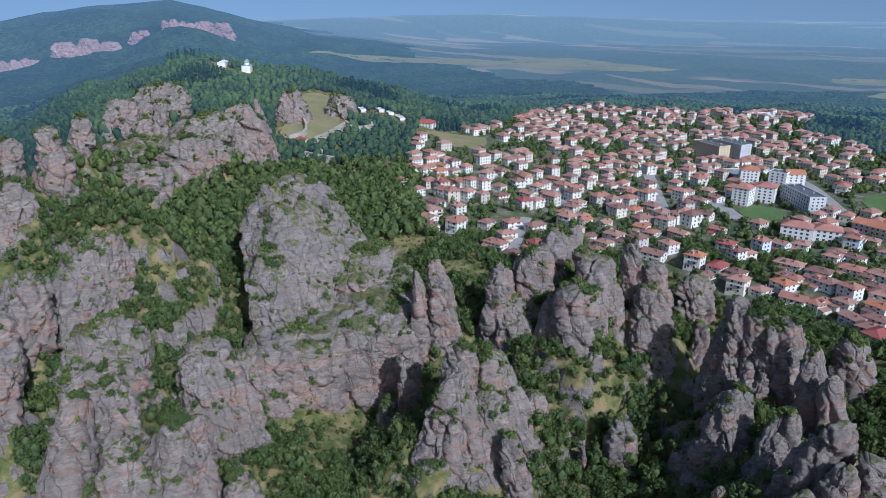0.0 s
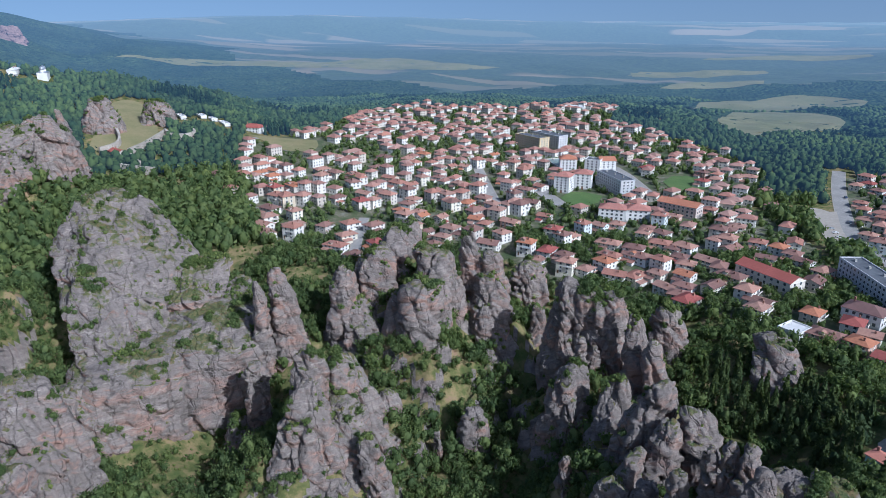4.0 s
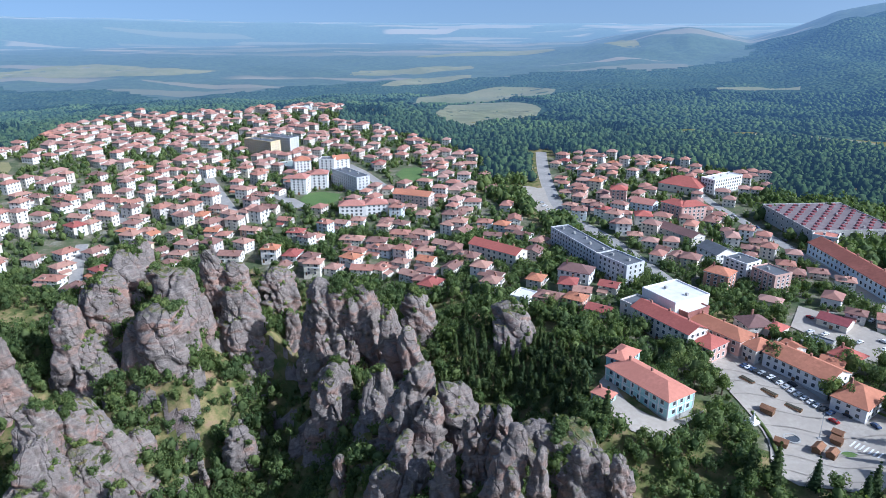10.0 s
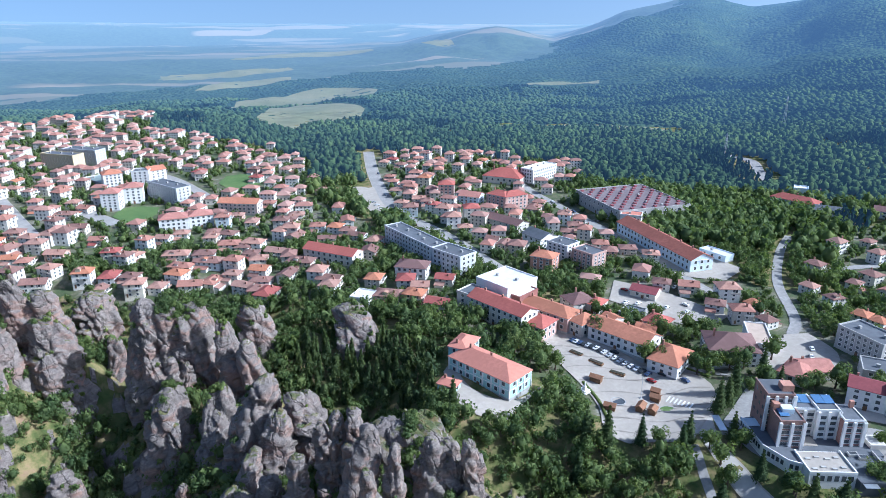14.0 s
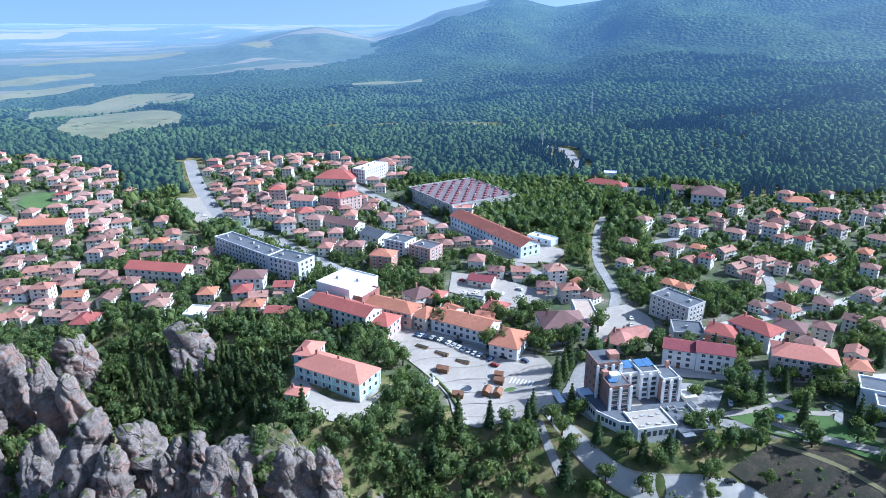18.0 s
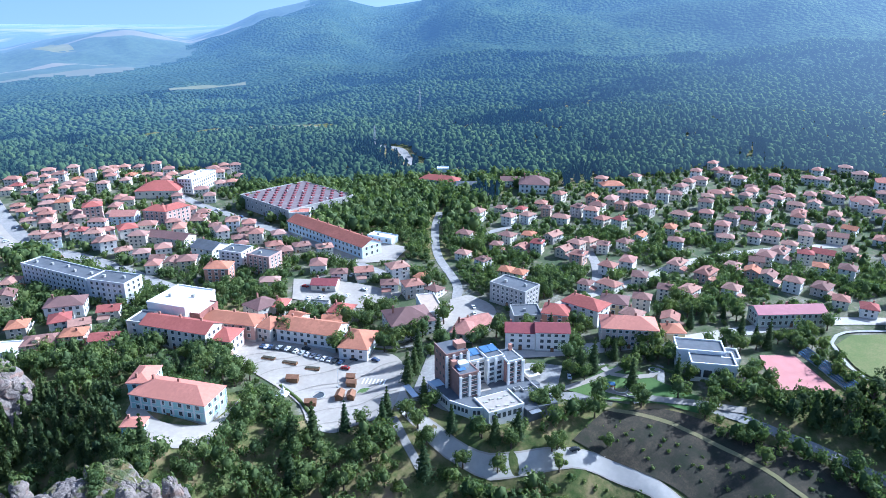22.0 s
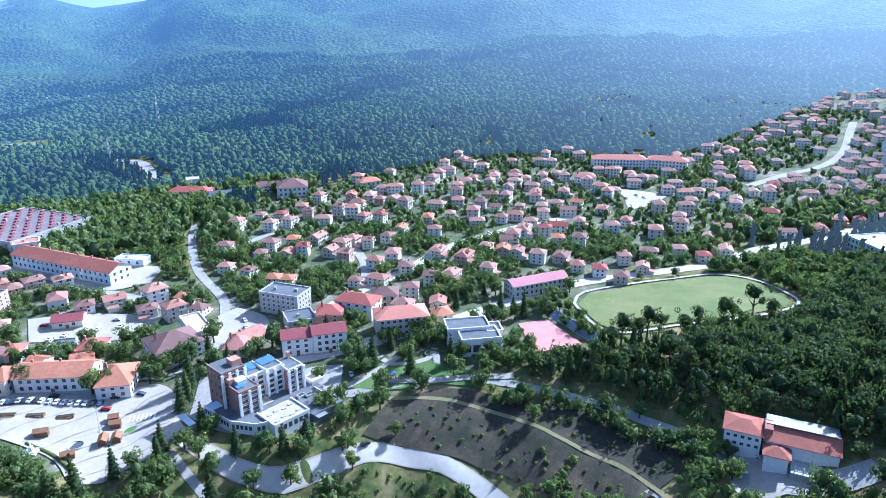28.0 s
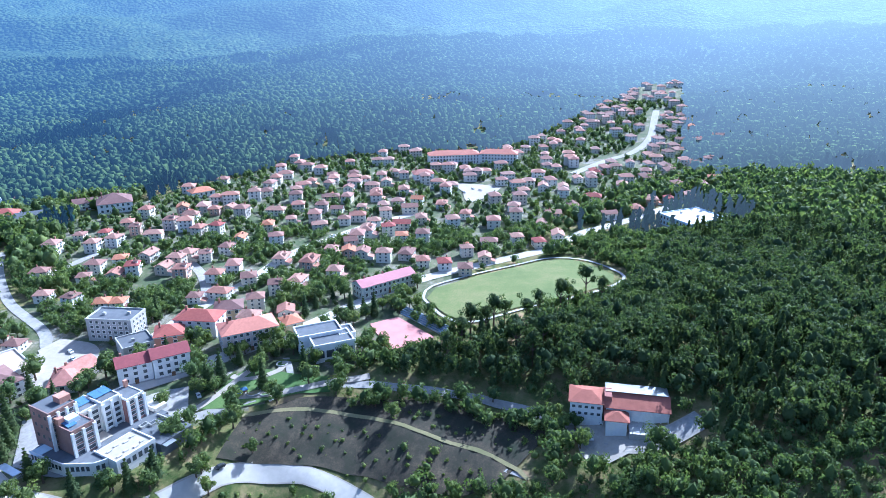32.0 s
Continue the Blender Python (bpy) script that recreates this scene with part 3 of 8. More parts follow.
ROCK_PLAN.append(('west_ridge', 'long sunlit ridge of pink-grey rock along the hillside', [
    (-479.0, 282.3, 59, 28.5, 14.2, 6.3, 37.8, dict(power=4.0, lump=15.0, taper=0.04, lean=(0.23, 0.32))),
    (-476.3, 337.9, 55, 19.8, 11.9, 17.3, 51.9, dict(power=4.0, lump=14.0, taper=0.07, lean=(0.10, 0.23))),
    (-488.1, 355.8, 54, 30.4, 15.2, 41.1, 66.0, dict(power=3.0, lump=13.0, taper=0.24, lean=(0.53, 0.72))),
    (-473.0, 397.8, 50, 17.8, 10.7, 25.8, 72.8, dict(power=3.4, lump=13.0, taper=0.13, lean=(-0.11, 0.21))),
    (-464.2, 417.0, 48, 6.3, 5.7, 21.4, 74.8, dict(power=3.0, lump=11.0, taper=0.27, lean=(-0.22, 0.15))),
    (-515.0, 287.9, 61, 9.5, 7.6, 29.5, 50.0, dict(power=3.0, lump=12.0, taper=0.28, lean=(0.20, 0.20))),
    (-529.6, 337.5, 57, 10.3, 8.2, 42.4, 65.5, dict(power=3.0, lump=11.0, taper=0.33, lean=(0.06, 0.17))),
    (-525.7, 347.2, 57, 6.9, 6.2, 46.1, 73.1, dict(power=3.2, lump=10.0, taper=0.13, lean=(0.10, 0.15))),
    (-569.9, 340.8, 59, 16.8, 11.8, 53.5, 76.6, dict(power=3.0, lump=12.0, taper=0.27, lean=(0.27, 0.34))),
    (-594.8, 398.6, 56, 24.2, 12.1, 60.5, 82.3, dict(power=3.4, lump=13.0, taper=0.15, lean=(0.23, 0.64))),
    (-514.8, 315.9, 58, 24.6, 12.3, 40.0, 50.4, dict(power=2.6, lump=12.0, taper=0.29, lean=(0.60, 1.73))),
]))
ROCK_PLAN.append(('fortress_rock', 'steep grey rock beside the old fortress yard', [
    (-538.5, 513.4, 46, 18.1, 12.7, 39.8, 69.3, dict(power=3.0, lump=13.0, taper=0.40, lean=(-0.00, 0.27))),
    (-520.9, 569.7, 42, 15.6, 10.9, 39.0, 61.6, dict(power=3.0, lump=13.0, taper=0.26, lean=(-0.00, 0.27))),
]))
ROCK_PLAN.append(('west_pillars', 'tall weathered grey pillars at the head of the gorge', [
    (-406.4, 197.9, 64, 11.0, 9.9, 20.2, 75.0, dict(power=4.5, lump=13.0, taper=0.18, lean=(0.04, 0.07))),
    (-412.8, 198.5, 64, 8.3, 7.5, 59.0, 85.3, dict(power=4.0, lump=12.0, taper=0.18, lean=(0.04, 0.08))),
    (-504.2, 265.9, 62, 9.7, 7.8, 49.8, 75.1, dict(power=3.2, lump=12.0, taper=0.39, lean=(0.15, 0.08))),
    (-501.2, 211.5, 67, 10.3, 8.2, 44.7, 66.8, dict(power=3.0, lump=12.0, taper=0.23, lean=(0.19, 0.18))),
    (-403.3, 165.7, 68, 16.7, 11.7, 7.4, 59.2, dict(power=3.4, lump=13.0, taper=0.33, lean=(0.12, 0.27))),
    (-344.4, 165.3, 64, 21.7, 15.2, -18.6, 35.0, dict(power=2.8, lump=14.0, taper=0.31, lean=(0.36, 0.51))),
    (-307.5, 154.2, 63, 23.1, 13.9, -20.0, 2.0, dict(power=2.8, lump=13.0, taper=0.28, lean=(0.18, 0.82))),
    (-340.5, 134.3, 68, 11.9, 9.5, -3.4, 30.6, dict(power=3.2, lump=12.0, taper=0.17, lean=(0.22, 0.29))),
    (-307.9, 107.0, 71, 9.4, 8.4, -17.7, 25.1, dict(power=3.6, lump=12.0, taper=0.29, lean=(0.19, 0.18))),
    (-263.3, 106.4, 68, 11.4, 9.7, -42.4, 9.0, dict(power=3.0, lump=12.0, taper=0.56, lean=(0.27, 0.15))),
    (-271.6, 136.6, 63, 10.1, 7.0, -27.9, -6.1, dict(power=2.8, lump=11.0, taper=0.26, lean=(-0.02, 0.46))),
    (-247.5, 122.1, 64, 10.8, 7.5, -45.8, -22.4, dict(power=2.8, lump=10.0, taper=0.19, lean=(0.09, 0.60))),
]))

# ---- shape of the land ----
_rng = np.random.default_rng(7)
_PERM = _rng.permutation(512)
_GRAD = _rng.normal(size=(512, 3))
_GRAD /= np.linalg.norm(_GRAD, axis=1)[:, None]


def _hash(i, j, k):
    return _PERM[(_PERM[(_PERM[i & 511] + j) & 511] + k) & 511]


def perlin(p):
    p = np.asarray(p, float)
    c = np.floor(p).astype(int)
    f = p - c
    w = f * f * f * (f * (f * 6 - 15) + 10)
    total = 0.0
    for dx in (0, 1):
        for dy in (0, 1):
            for dz in (0, 1):
                g = _GRAD[_hash(c[:, 0] + dx, c[:, 1] + dy, c[:, 2] + dz)]
                v = (g * (f - (dx, dy, dz))).sum(1)
                total = total + v * (w[:, 0] if dx else 1 - w[:, 0]) * (w[:, 1] if dy else 1 - w[:, 1]) * (w[:, 2] if dz else 1 - w[:, 2])
    return total * 1.5


def fbm(p, octaves=4, gain=0.5):
    p, total, amp = np.asarray(p, float), 0.0, 1.0
    for o in range(octaves):
        total = total + amp * perlin(p * 2**o + 17.3 * o)
        amp *= gain
    return total


def cells(p, jitter=0.9):
    """Distances to the nearest and the second nearest of scattered points, one to a unit cell, a number of the nearest, and a plane tilted through it."""
    p = np.asarray(p, float)
    c = np.floor(p).astype(int)
    a, b, pick, facet = np.full(len(p), 9.0), np.full(len(p), 9.0), np.zeros(len(p)), np.zeros(len(p))
    for dx in (-1, 0, 1):
        for dy in (-1, 0, 1):
            for dz in (-1, 0, 1):
                q = c + (dx, dy, dz)
                h = _hash(q[:, 0], q[:, 1], q[:, 2])
                way = p - (q + 0.5 + jitter * 0.29 * _GRAD[h] * 1.7)
                d = np.linalg.norm(way, axis=1)
                b = np.minimum(b, np.maximum(a, d))
                pick = np.where(d < a, _GRAD[h, 0], pick)
                facet = np.where(d < a, (way * _GRAD[(h + 101) & 511]).sum(1), facet)
                a = np.minimum(a, d)
    return a, b, pick, facet


# heights (distance, z) along lines that fan out over the land, by their bearing from +y
SECTIONS = [
    (-110, ((0, -74), (272, -34), (595, 26), (1190, 68), (2110, 55), (3341, 153), (4900, 103))),
    (-67, ((0, -74), (221, -65), (340, -37), (510, -8), (646, 0), (1000, 8), (1400, -45), (2200, -25), (3013, 70), (4900, 93))),
    (-60, ((0, -74), (225, -66), (340, -39), (510, -4), (646, 20), (800, 44), (1000, 56), (1400, -10), (2200, 12), (3013, 100), (4900, 93))),
    (-53.5, ((0, -74), (232, -72), (320, -62), (372, -42), (470, -12), (578, 12), (731, 44), (1000, 86), (1400, 5), (2200, 55), (3013, 110), (4900, 60))),
    (-46, ((0, -74), (240, -72), (346, -62), (392, -42), (442, -18), (578, 10), (731, 37), (1000, 68), (1400, -8), (1900, -30), (2685, 30), (4900, 0))),
    (-40, ((0, -74), (248, -74), (340, -76), (376, -56), (415, -18), (545, 6), (731, 34), (1000, 44), (1400, -25), (1900, -48), (2685, -5), (4900, -17))),
    (-32, ((0, -74), (255, -62), (332, -48), (391, -14), (510, 3), (731, 20), (952, 12), (1190, -12), (1700, -51), (2685, -12), (4900, -17))),
    (-20, ((0, -74), (255, -64), (323, -56), (382, -24), (445, 0), (714, 7), (1020, 12), (1700, -51), (2685, -12), (4900, -17))),
    (-8, ((0, -74), (238, -64), (306, -50), (366, -18), (416, 0), (714, 2), (1020, 12), (1700, -51), (2685, -12), (4900, -17))),
    (6, ((0, -74), (187, -60), (255, -34), (306, -8), (366, 0), (714, 0), (1054, -7), (1700, -48), (2685, -12), (4900, -22))),
    (18, ((0, -74), (162, -61), (201, -20), (231, 0), (280, 0), (714, 0), (1190, -20), (2110, -16), (3341, 62), (3833, 25), (4900, -17))),
    (28, ((0, -74), (162, -58), (204, -24), (238, -5), (280, -5), (357, -2), (714, 0), (1360, -26), (2192, 2), (3341, 25), (4900, -22))),
    (37, ((0, -74), (170, -54), (212, -17), (238, -7), (306, -7), (391, 0), (680, 0), (1190, -10), (1864, 5), (2521, 77), (3341, 173), (4900, 63))),
    (48, ((0, -74), (170, -51), (207, -27), (235, -5), (280, -3), (391, 0), (714, 3), (1190, 14), (1782, 56), (2521, 203), (3505, 339), (4900, 263))),
    (62, ((0, -74), (178, -44), (221, -22), (264, -5), (306, 0), (425, 2), (714, 7), (1190, 27), (1782, 96), (2521, 279), (3505, 416), (4900, 363))),
    (78, ((0, -74), (187, -34), (230, -15), (272, -3), (323, 0), (442, 0), (731, 5), (1190, 31), (1782, 121), (2521, 329), (3505, 471), (4900, 363))),
    (92, ((0, -74), (187, -24), (255, -8), (298, 5), (348, 2), (442, 0), (731, 7), (1190, 34), (1782, 121), (2521, 329), (3505, 471), (4900, 363))),
    (112, ((0, -74), (187, -14), (255, 5), (340, 17), (510, 20), (765, 27), (1190, 68), (1782, 153), (2521, 342), (3505, 471), (4900, 363))),
    (160, ((0, -74), (187, -17), (340, 17), (680, 51), (1530, 153), (2521, 342), (4900, 363))),
]


# height of the skyline ridge, 3.3 km out, by bearing
RIDGE = [(-110, 90), (-66, 93), (-60, 155), (-54.6, 177), (-50, 108), (-44, 34), (-38, 4), (-33, -14), (-25, -18), (-16, -18), (-7, -14), (8, -14), (13.5, 0), (17.8, 44), (21.2, 64), (25.5, 22),
         (28.2, 70), (30.9, 135), (33.6, 154), (36.2, 186), (39.8, 152), (42.4, 172), (46, 205), (52, 270), (62, 390), (78, 450), (112, 470), (160, 470)]
# heights of the last blue rise, 4.9 km out
BEYOND = [(-110, 40), (-56, 40), (-48, 52), (-42, 72), (-36, 88), (-30, 96), (-24, 80), (-15, 58), (-6, 44), (6, 38), (18, 36), (40, 36), (160, 36)]


def land(x, y, rough=True):
    """The height of the ground at x, y (arrays or numbers)."""
    x, y = np.atleast_1d(np.asarray(x, float)), np.atleast_1d(np.asarray(y, float))
    r, a = np.hypot(x, y), np.degrees(np.arctan2(x, y))
    az = np.array([s[0] for s in SECTIONS])
    z = np.stack([np.interp(r, *zip(*s[1])) for s in SECTIONS])
    a = np.where(a < az[0] - 60, a + 360, a)
    a2 = np.clip(a, az[0], az[-1])
    k = np.clip(np.searchsorted(az, a2) - 1, 0, len(az) - 2)
    w = (a2 - az[k]) / (az[k + 1] - az[k])
    w = w * w * (3 - 2 * w)
    n = np.arange(len(r))
    sky_z = np.interp(a2, *zip(*RIDGE))
    out = z[k, n] * (1 - w) + z[k + 1, n] * w
    rise = np.clip((r - 1900) / 1400.0, 0, 1)
    rise = rise * rise * (3 - 2 * rise)
    fall = np.clip((r - 3400) / 1400.0, 0, 1)
    out = out * (1 - rise) + (sky_z * (1 - fall) + fall * np.minimum(sky_z - 60, -16)) * rise
    hill = np.clip((r - 3900) / 950.0, 0, 1)
    out = out + hill * hill * (3 - 2 * hill) * np.clip(np.interp(a2, *zip(*BEYOND)) - np.minimum(out, 60), 0, None)
    back = np.clip((a - 160) / 90.0, 0, 1)          # behind the viewpoint the two ends are joined
    out = out * (1 - back) + np.interp(r, *zip(*SECTIONS[0][1])) * back
    near = np.flatnonzero(r < 1000)          # scree slopes lean on the foot of every rock
    if len(near):
        u, v, top = x[near], y[near], out[near]
        flat = np.stack([u, v, 0 * u], 1)
        stir = 5.0 * perlin(flat / 19) + 5.0 * cells(flat / 11)[2] if rough else 0.0
        for name, _, pieces in ROCK_PLAN:
            for px, py, _, rx, ry, foot, *_ in pieces:
                d = np.hypot(u - px, v - py)
                k = d < 90
                if k.any():
                    skirt = foot - (26.0 if name == "cliff_massif" else 2.0) - 0.9 * np.maximum(0, d[k] - 0.7 * min(rx, ry)) + (stir[k] if rough else 0)
                    top[k] = np.maximum(top[k], skirt)
        out[near] = top
    if rough:
        p = np.stack([x, y, 0 * x], 1)
        wild = np.clip(-out / 14.0, 0, 1) * (r < 440) + np.clip((r - 850) / 300.0, 0, 1)
        out = out + wild * 4.5 * fbm(p / 40.0, 3) * (r < 1200) + np.clip((r - 1000) / 600.0, 0, 1) * np.interp(r, (1700, 2600), (12, 5)) * fbm(p / 220.0, 4)
        out = out + np.clip((r - 1100) / 900.0, 0, 1) * np.clip((out + 25) / 60.0, 0, 1) * np.interp(r, (1100, 1700, 2500, 3300), (34, 66, 48, 7)) * fbm(p / 480.0 + 3.1, 4)
    return out


def land_z(x, y):
    return float(land(x, y)[0])


def mesh_object(name, verts, faces, mats, parent=None, smooth=False, picks=None):
    me = bpy.data.meshes.new(name)
    verts, faces = np.asarray(verts, np.float32), np.asarray(faces, np.int32)
    size = faces.shape[1]
    me.vertices.add(len(verts))
    me.vertices.foreach_set("co", verts.ravel())
    me.loops.add(faces.size)
    me.loops.foreach_set("vertex_index", faces.ravel())
    me.polygons.add(len(faces))
    me.polygons.foreach_set("loop_start", np.arange(0, faces.size, size, dtype=np.int32))
    me.polygons.foreach_set("use_smooth", np.full(len(faces), smooth))
    for m in mats:
        me.materials.append(m)
    if picks is not None:
        me.polygons.foreach_set("material_index", np.asarray(picks, np.int32))
    me.update(calc_edges=True)
    ob = new(name, me)
    if parent:
        ob.parent = parent
    return ob


def grid_faces(rows, cols, closed=False):
    i, j = np.meshgrid(np.arange(rows - 1), np.arange(cols if closed else cols - 1), indexing="ij")
    k = (j + 1) % cols
    return np.stack([i * cols + j, i * cols + k, (i + 1) * cols + k, (i + 1) * cols + j], -1).reshape(-1, 4)


def build_ground():
    az = np.radians(np.concatenate([np.arange(-80, 125, 0.38), np.arange(125, 280, 5.0)]))
    rr = np.concatenate([[0.05, 30.0, 60.0, 100.0, 140.0], 165.0 * 1.0085 ** np.arange(126), 480.0 * 1.0145 ** np.arange(170)])
    rr = np.append(rr[rr < 4900], 4900 * 1.045 ** np.arange(22))
    a, r = np.meshgrid(az, rr)
    x, y = r * np.sin(a), r * np.cos(a)
    z = land(x.ravel(), y.ravel())
    v = np.stack([x.ravel(), y.ravel(), z], 1)
    f = grid_faces(len(rr), len(az), closed=True)
    mid = v[f].mean(1)
    d, bearing = np.hypot(mid[:, 0], mid[:, 1]), np.degrees(np.arctan2(mid[:, 0], mid[:, 1]))
    edge = d + 60 * fbm(mid / 90.0, 2)
    def within(poly):
        hit = np.zeros(len(mid), bool)
        for (x0, y0), (x1, y1) in zip(poly, poly[1:] + poly[:1]):
            if y0 != y1:
                hit ^= ((y0 > mid[:, 1]) != (y1 > mid[:, 1])) & (mid[:, 0] < (x1 - x0) * (mid[:, 1] - y0) / (y1 - y0) + x0)
        return hit

    town = within(WEST) | within(MID) | within(EAST) | within(EAST_END) | within(CENTRE)
    picks = np.where(edge < 1050, 0, np.where((bearing > 40) & (bearing < 170) & (d < 4300) | (edge < np.interp(bearing + 6 * fbm(mid / 500.0, 2), (-70, -50, -36, -20, 4, 18, 40), (6000, 5000, 2300, 1700, 2000, 2100, 3400))), 1, 2))
    picks = np.where(town, 3, picks)
    quad = v[f]
    nrm = np.cross(quad[:, 2] - quad[:, 0], quad[:, 3] - quad[:, 1])
    steep = np.abs(nrm[:, 2]) / (np.linalg.norm(nrm, axis=1) + 1e-9)
    picks = np.where((d < 700) & (d > 150) & (steep < 0.5) & (mid[:, 2] < 60), 4, picks)
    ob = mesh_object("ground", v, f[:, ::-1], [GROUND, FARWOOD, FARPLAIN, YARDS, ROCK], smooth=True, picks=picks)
    tagged(ob, "rolling land of grass, woods and far hazy fields", "ground", kind="structure")


# outlines of the town quarters
WEST = [(-296, 406), (-212, 372), (-190, 384), (-185, 427), (-143, 411), (-109, 413), (-82, 393), (-27, 381), (15, 367), (56, 347), (75, 330), (105, 328), (129, 362), (99, 432), (82, 512),
        (49, 586), (78, 702), (37, 796), (-36, 872), (-100, 910), (-116, 1083), (-182, 1102), (-241, 996), (-415, 943), (-432, 867), (-410, 699), (-416, 558)]
MID = [(141, 728), (185, 740), (240, 704), (338, 622), (263, 498), (258, 408), (269, 330), (255, 248), (223, 282), (187, 323), (163, 364), (131, 403), (107, 501)]
EAST = [(379, 348), (450, 369), (510, 325), (636, 272), (714, 170), (707, 66), (578, 42), (432, 24), (401, 65), (374, 100), (376, 155), (345, 178), (303, 190), (311, 238), (306, 260)]
EAST_END = [(549, 289), (626, 150), (758, 53), (1158, -109), (1107, -161), (617, -99), (542, -8), (461, 29)]
CENTRE = [(150, 310), (260, 330), (330, 240), (360, 180), (420, 60), (330, 60), (262, 95), (215, 140), (170, 190), (130, 215), (100, 300)]

build_ground()

# ---- rock formations ----
def rock_mesh(seed, rx, ry, z0, z1, power=3.0, taper=0.25, slope=(0.0, 0.0), lean=(0.0, 0.0), lump=9.0, rough=1.0, detail=1.0, root=30.0):
    """A pillar or a hump of conglomerate, round its own foot: half widths, foot and top heights, how blunt it is, how it narrows upwards,
    how its top slants, how it leans, and how large its blocks are."""
    h, size = z1 - z0, min(rx, ry)
    around = int(np.clip(2 * math.pi * max(rx, ry) / 0.8, 44, 170) * detail)
    up = int(np.clip((h * math.hypot(1, math.hypot(*lean)) + max(rx, ry)) / 0.8, 36, 130) * detail)
    s = np.linspace(0, 1, up)
    hh = np.where(s < 0.5, s * 1.36, 0.68 + 0.32 * np.sin((s - 0.5) * math.pi))
    up_share = np.clip((hh * h - root) / (h - root), 0, 1)
    rad = (1.06 - taper * up_share ** 1.35) * np.power(np.maximum(0, 1 - up_share ** (power * 2.0)), 0.5)
    rad[-1] = 0.0
    T, S = np.meshgrid(np.linspace(0, 2 * math.pi, around, endpoint=False), np.arange(up))
    R, Hh = rad[S], hh[S].ravel()
    c, sn = np.cos(T), np.sin(T)
    sq = 1.0 / np.power(np.abs(c) ** 2.4 + np.abs(sn) ** 2.4, 1 / 2.4)
    p = np.stack([rx * R * c * sq, ry * R * sn * sq, z0 + h * hh[S]], -1).reshape(-1, 3)
    # flat faces, where slabs have broken away along joints
    rng = np.random.default_rng(int(abs(seed) * 1000) % 99991)
    mid = np.array([0, 0, z0 + h * 0.55])
    scale = np.array([rx, ry, h * 0.5])
    for k in range(13):
        a = rng.uniform(0, 2 * math.pi)
        n = np.array([math.cos(a), math.sin(a), rng.uniform(-0.05, 0.75) if k < 9 else rng.uniform(0.5, 1.2)])
        n /= np.linalg.norm(n)
        w = ((p - mid) / scale) @ n
        keep = rng.uniform(0.74, 0.95) if k < 9 else rng.uniform(0.86, 0.98)
        over = np.maximum(0, w - (1 - (1 - keep) * min(1, rough * 1.3 - 0.3)) * w.max())
        p -= over[:, None] * n * scale * 0.85
    p[:, 2] += (p[:, 0] * slope[0] + p[:, 1] * slope[1]) * Hh ** 2
    q = p + seed * 13.7
    out = np.stack([c * sq, sn * sq, 0 * c], -1).reshape(-1, 3) * np.clip(R.ravel(), 0.15, 1)[:, None]
    out[:, 2] = np.clip(Hh - 0.7, 0, 1) * 2.2
    big = fbm(q / (size * 1.2 + 4), 3)
    warp = np.stack([perlin(q / lump), perlin(q / lump + 9), perlin(q / lump + 19)], 1)
    bent = q + 0.22 * lump * warp
    bent = np.stack([bent[:, 0] + 0.3 * bent[:, 2], bent[:, 1] + 0.1 * bent[:, 2], bent[:, 2]], 1)
    # tall blocks parted by upright clefts, then smaller ones parted by cracks
    f1, f2, tall, face = cells(bent / (lump * 1.05, lump * 1.05, lump * 2.0))
    g1, g2, low, chip = cells(bent / (lump * 0.45, lump * 0.45, lump * 0.6) + 5.1)
    cleft = np.clip((f2 - f1) / 0.22, 0, 1)
    crack = np.clip((g2 - g1) / 0.16, 0, 1)
    bed = (q[:, 2] + 0.3 * q[:, 0] + 0.1 * q[:, 1]) / (lump * 0.3) + 0.8 * perlin(q / 18)
    bed = np.abs(bed - np.floor(bed) - 0.5) * 2
    d = rough * (0.13 * size * big + lump * (0.17 * np.sqrt(cleft) - 0.14 + 0.13 * tall + 0.21 * face + 0.07 * crack + 0.07 * low + 0.15 * chip - 0.06 * np.clip(1 - bed / 0.22, 0, 1))
                 + 0.035 * lump * fbm(q / (lump * 0.3), 3)) + 0.26 * fbm(q / 2.1, 3, 0.6)
    p = p + out * (d * np.clip(Hh * 6, 0.3, 1))[:, None]
    rise = np.maximum(0, p[:, 2] - z0 - root)
    p[:, 0] += lean[0] * rise
    p[:, 1] += lean[1] * rise
    return p, grid_faces(up, around, closed=True)


ROCKS = []          # x, y, half width of every pillar
LEDGES = []         # places on the rocks that are flat enough for bushes


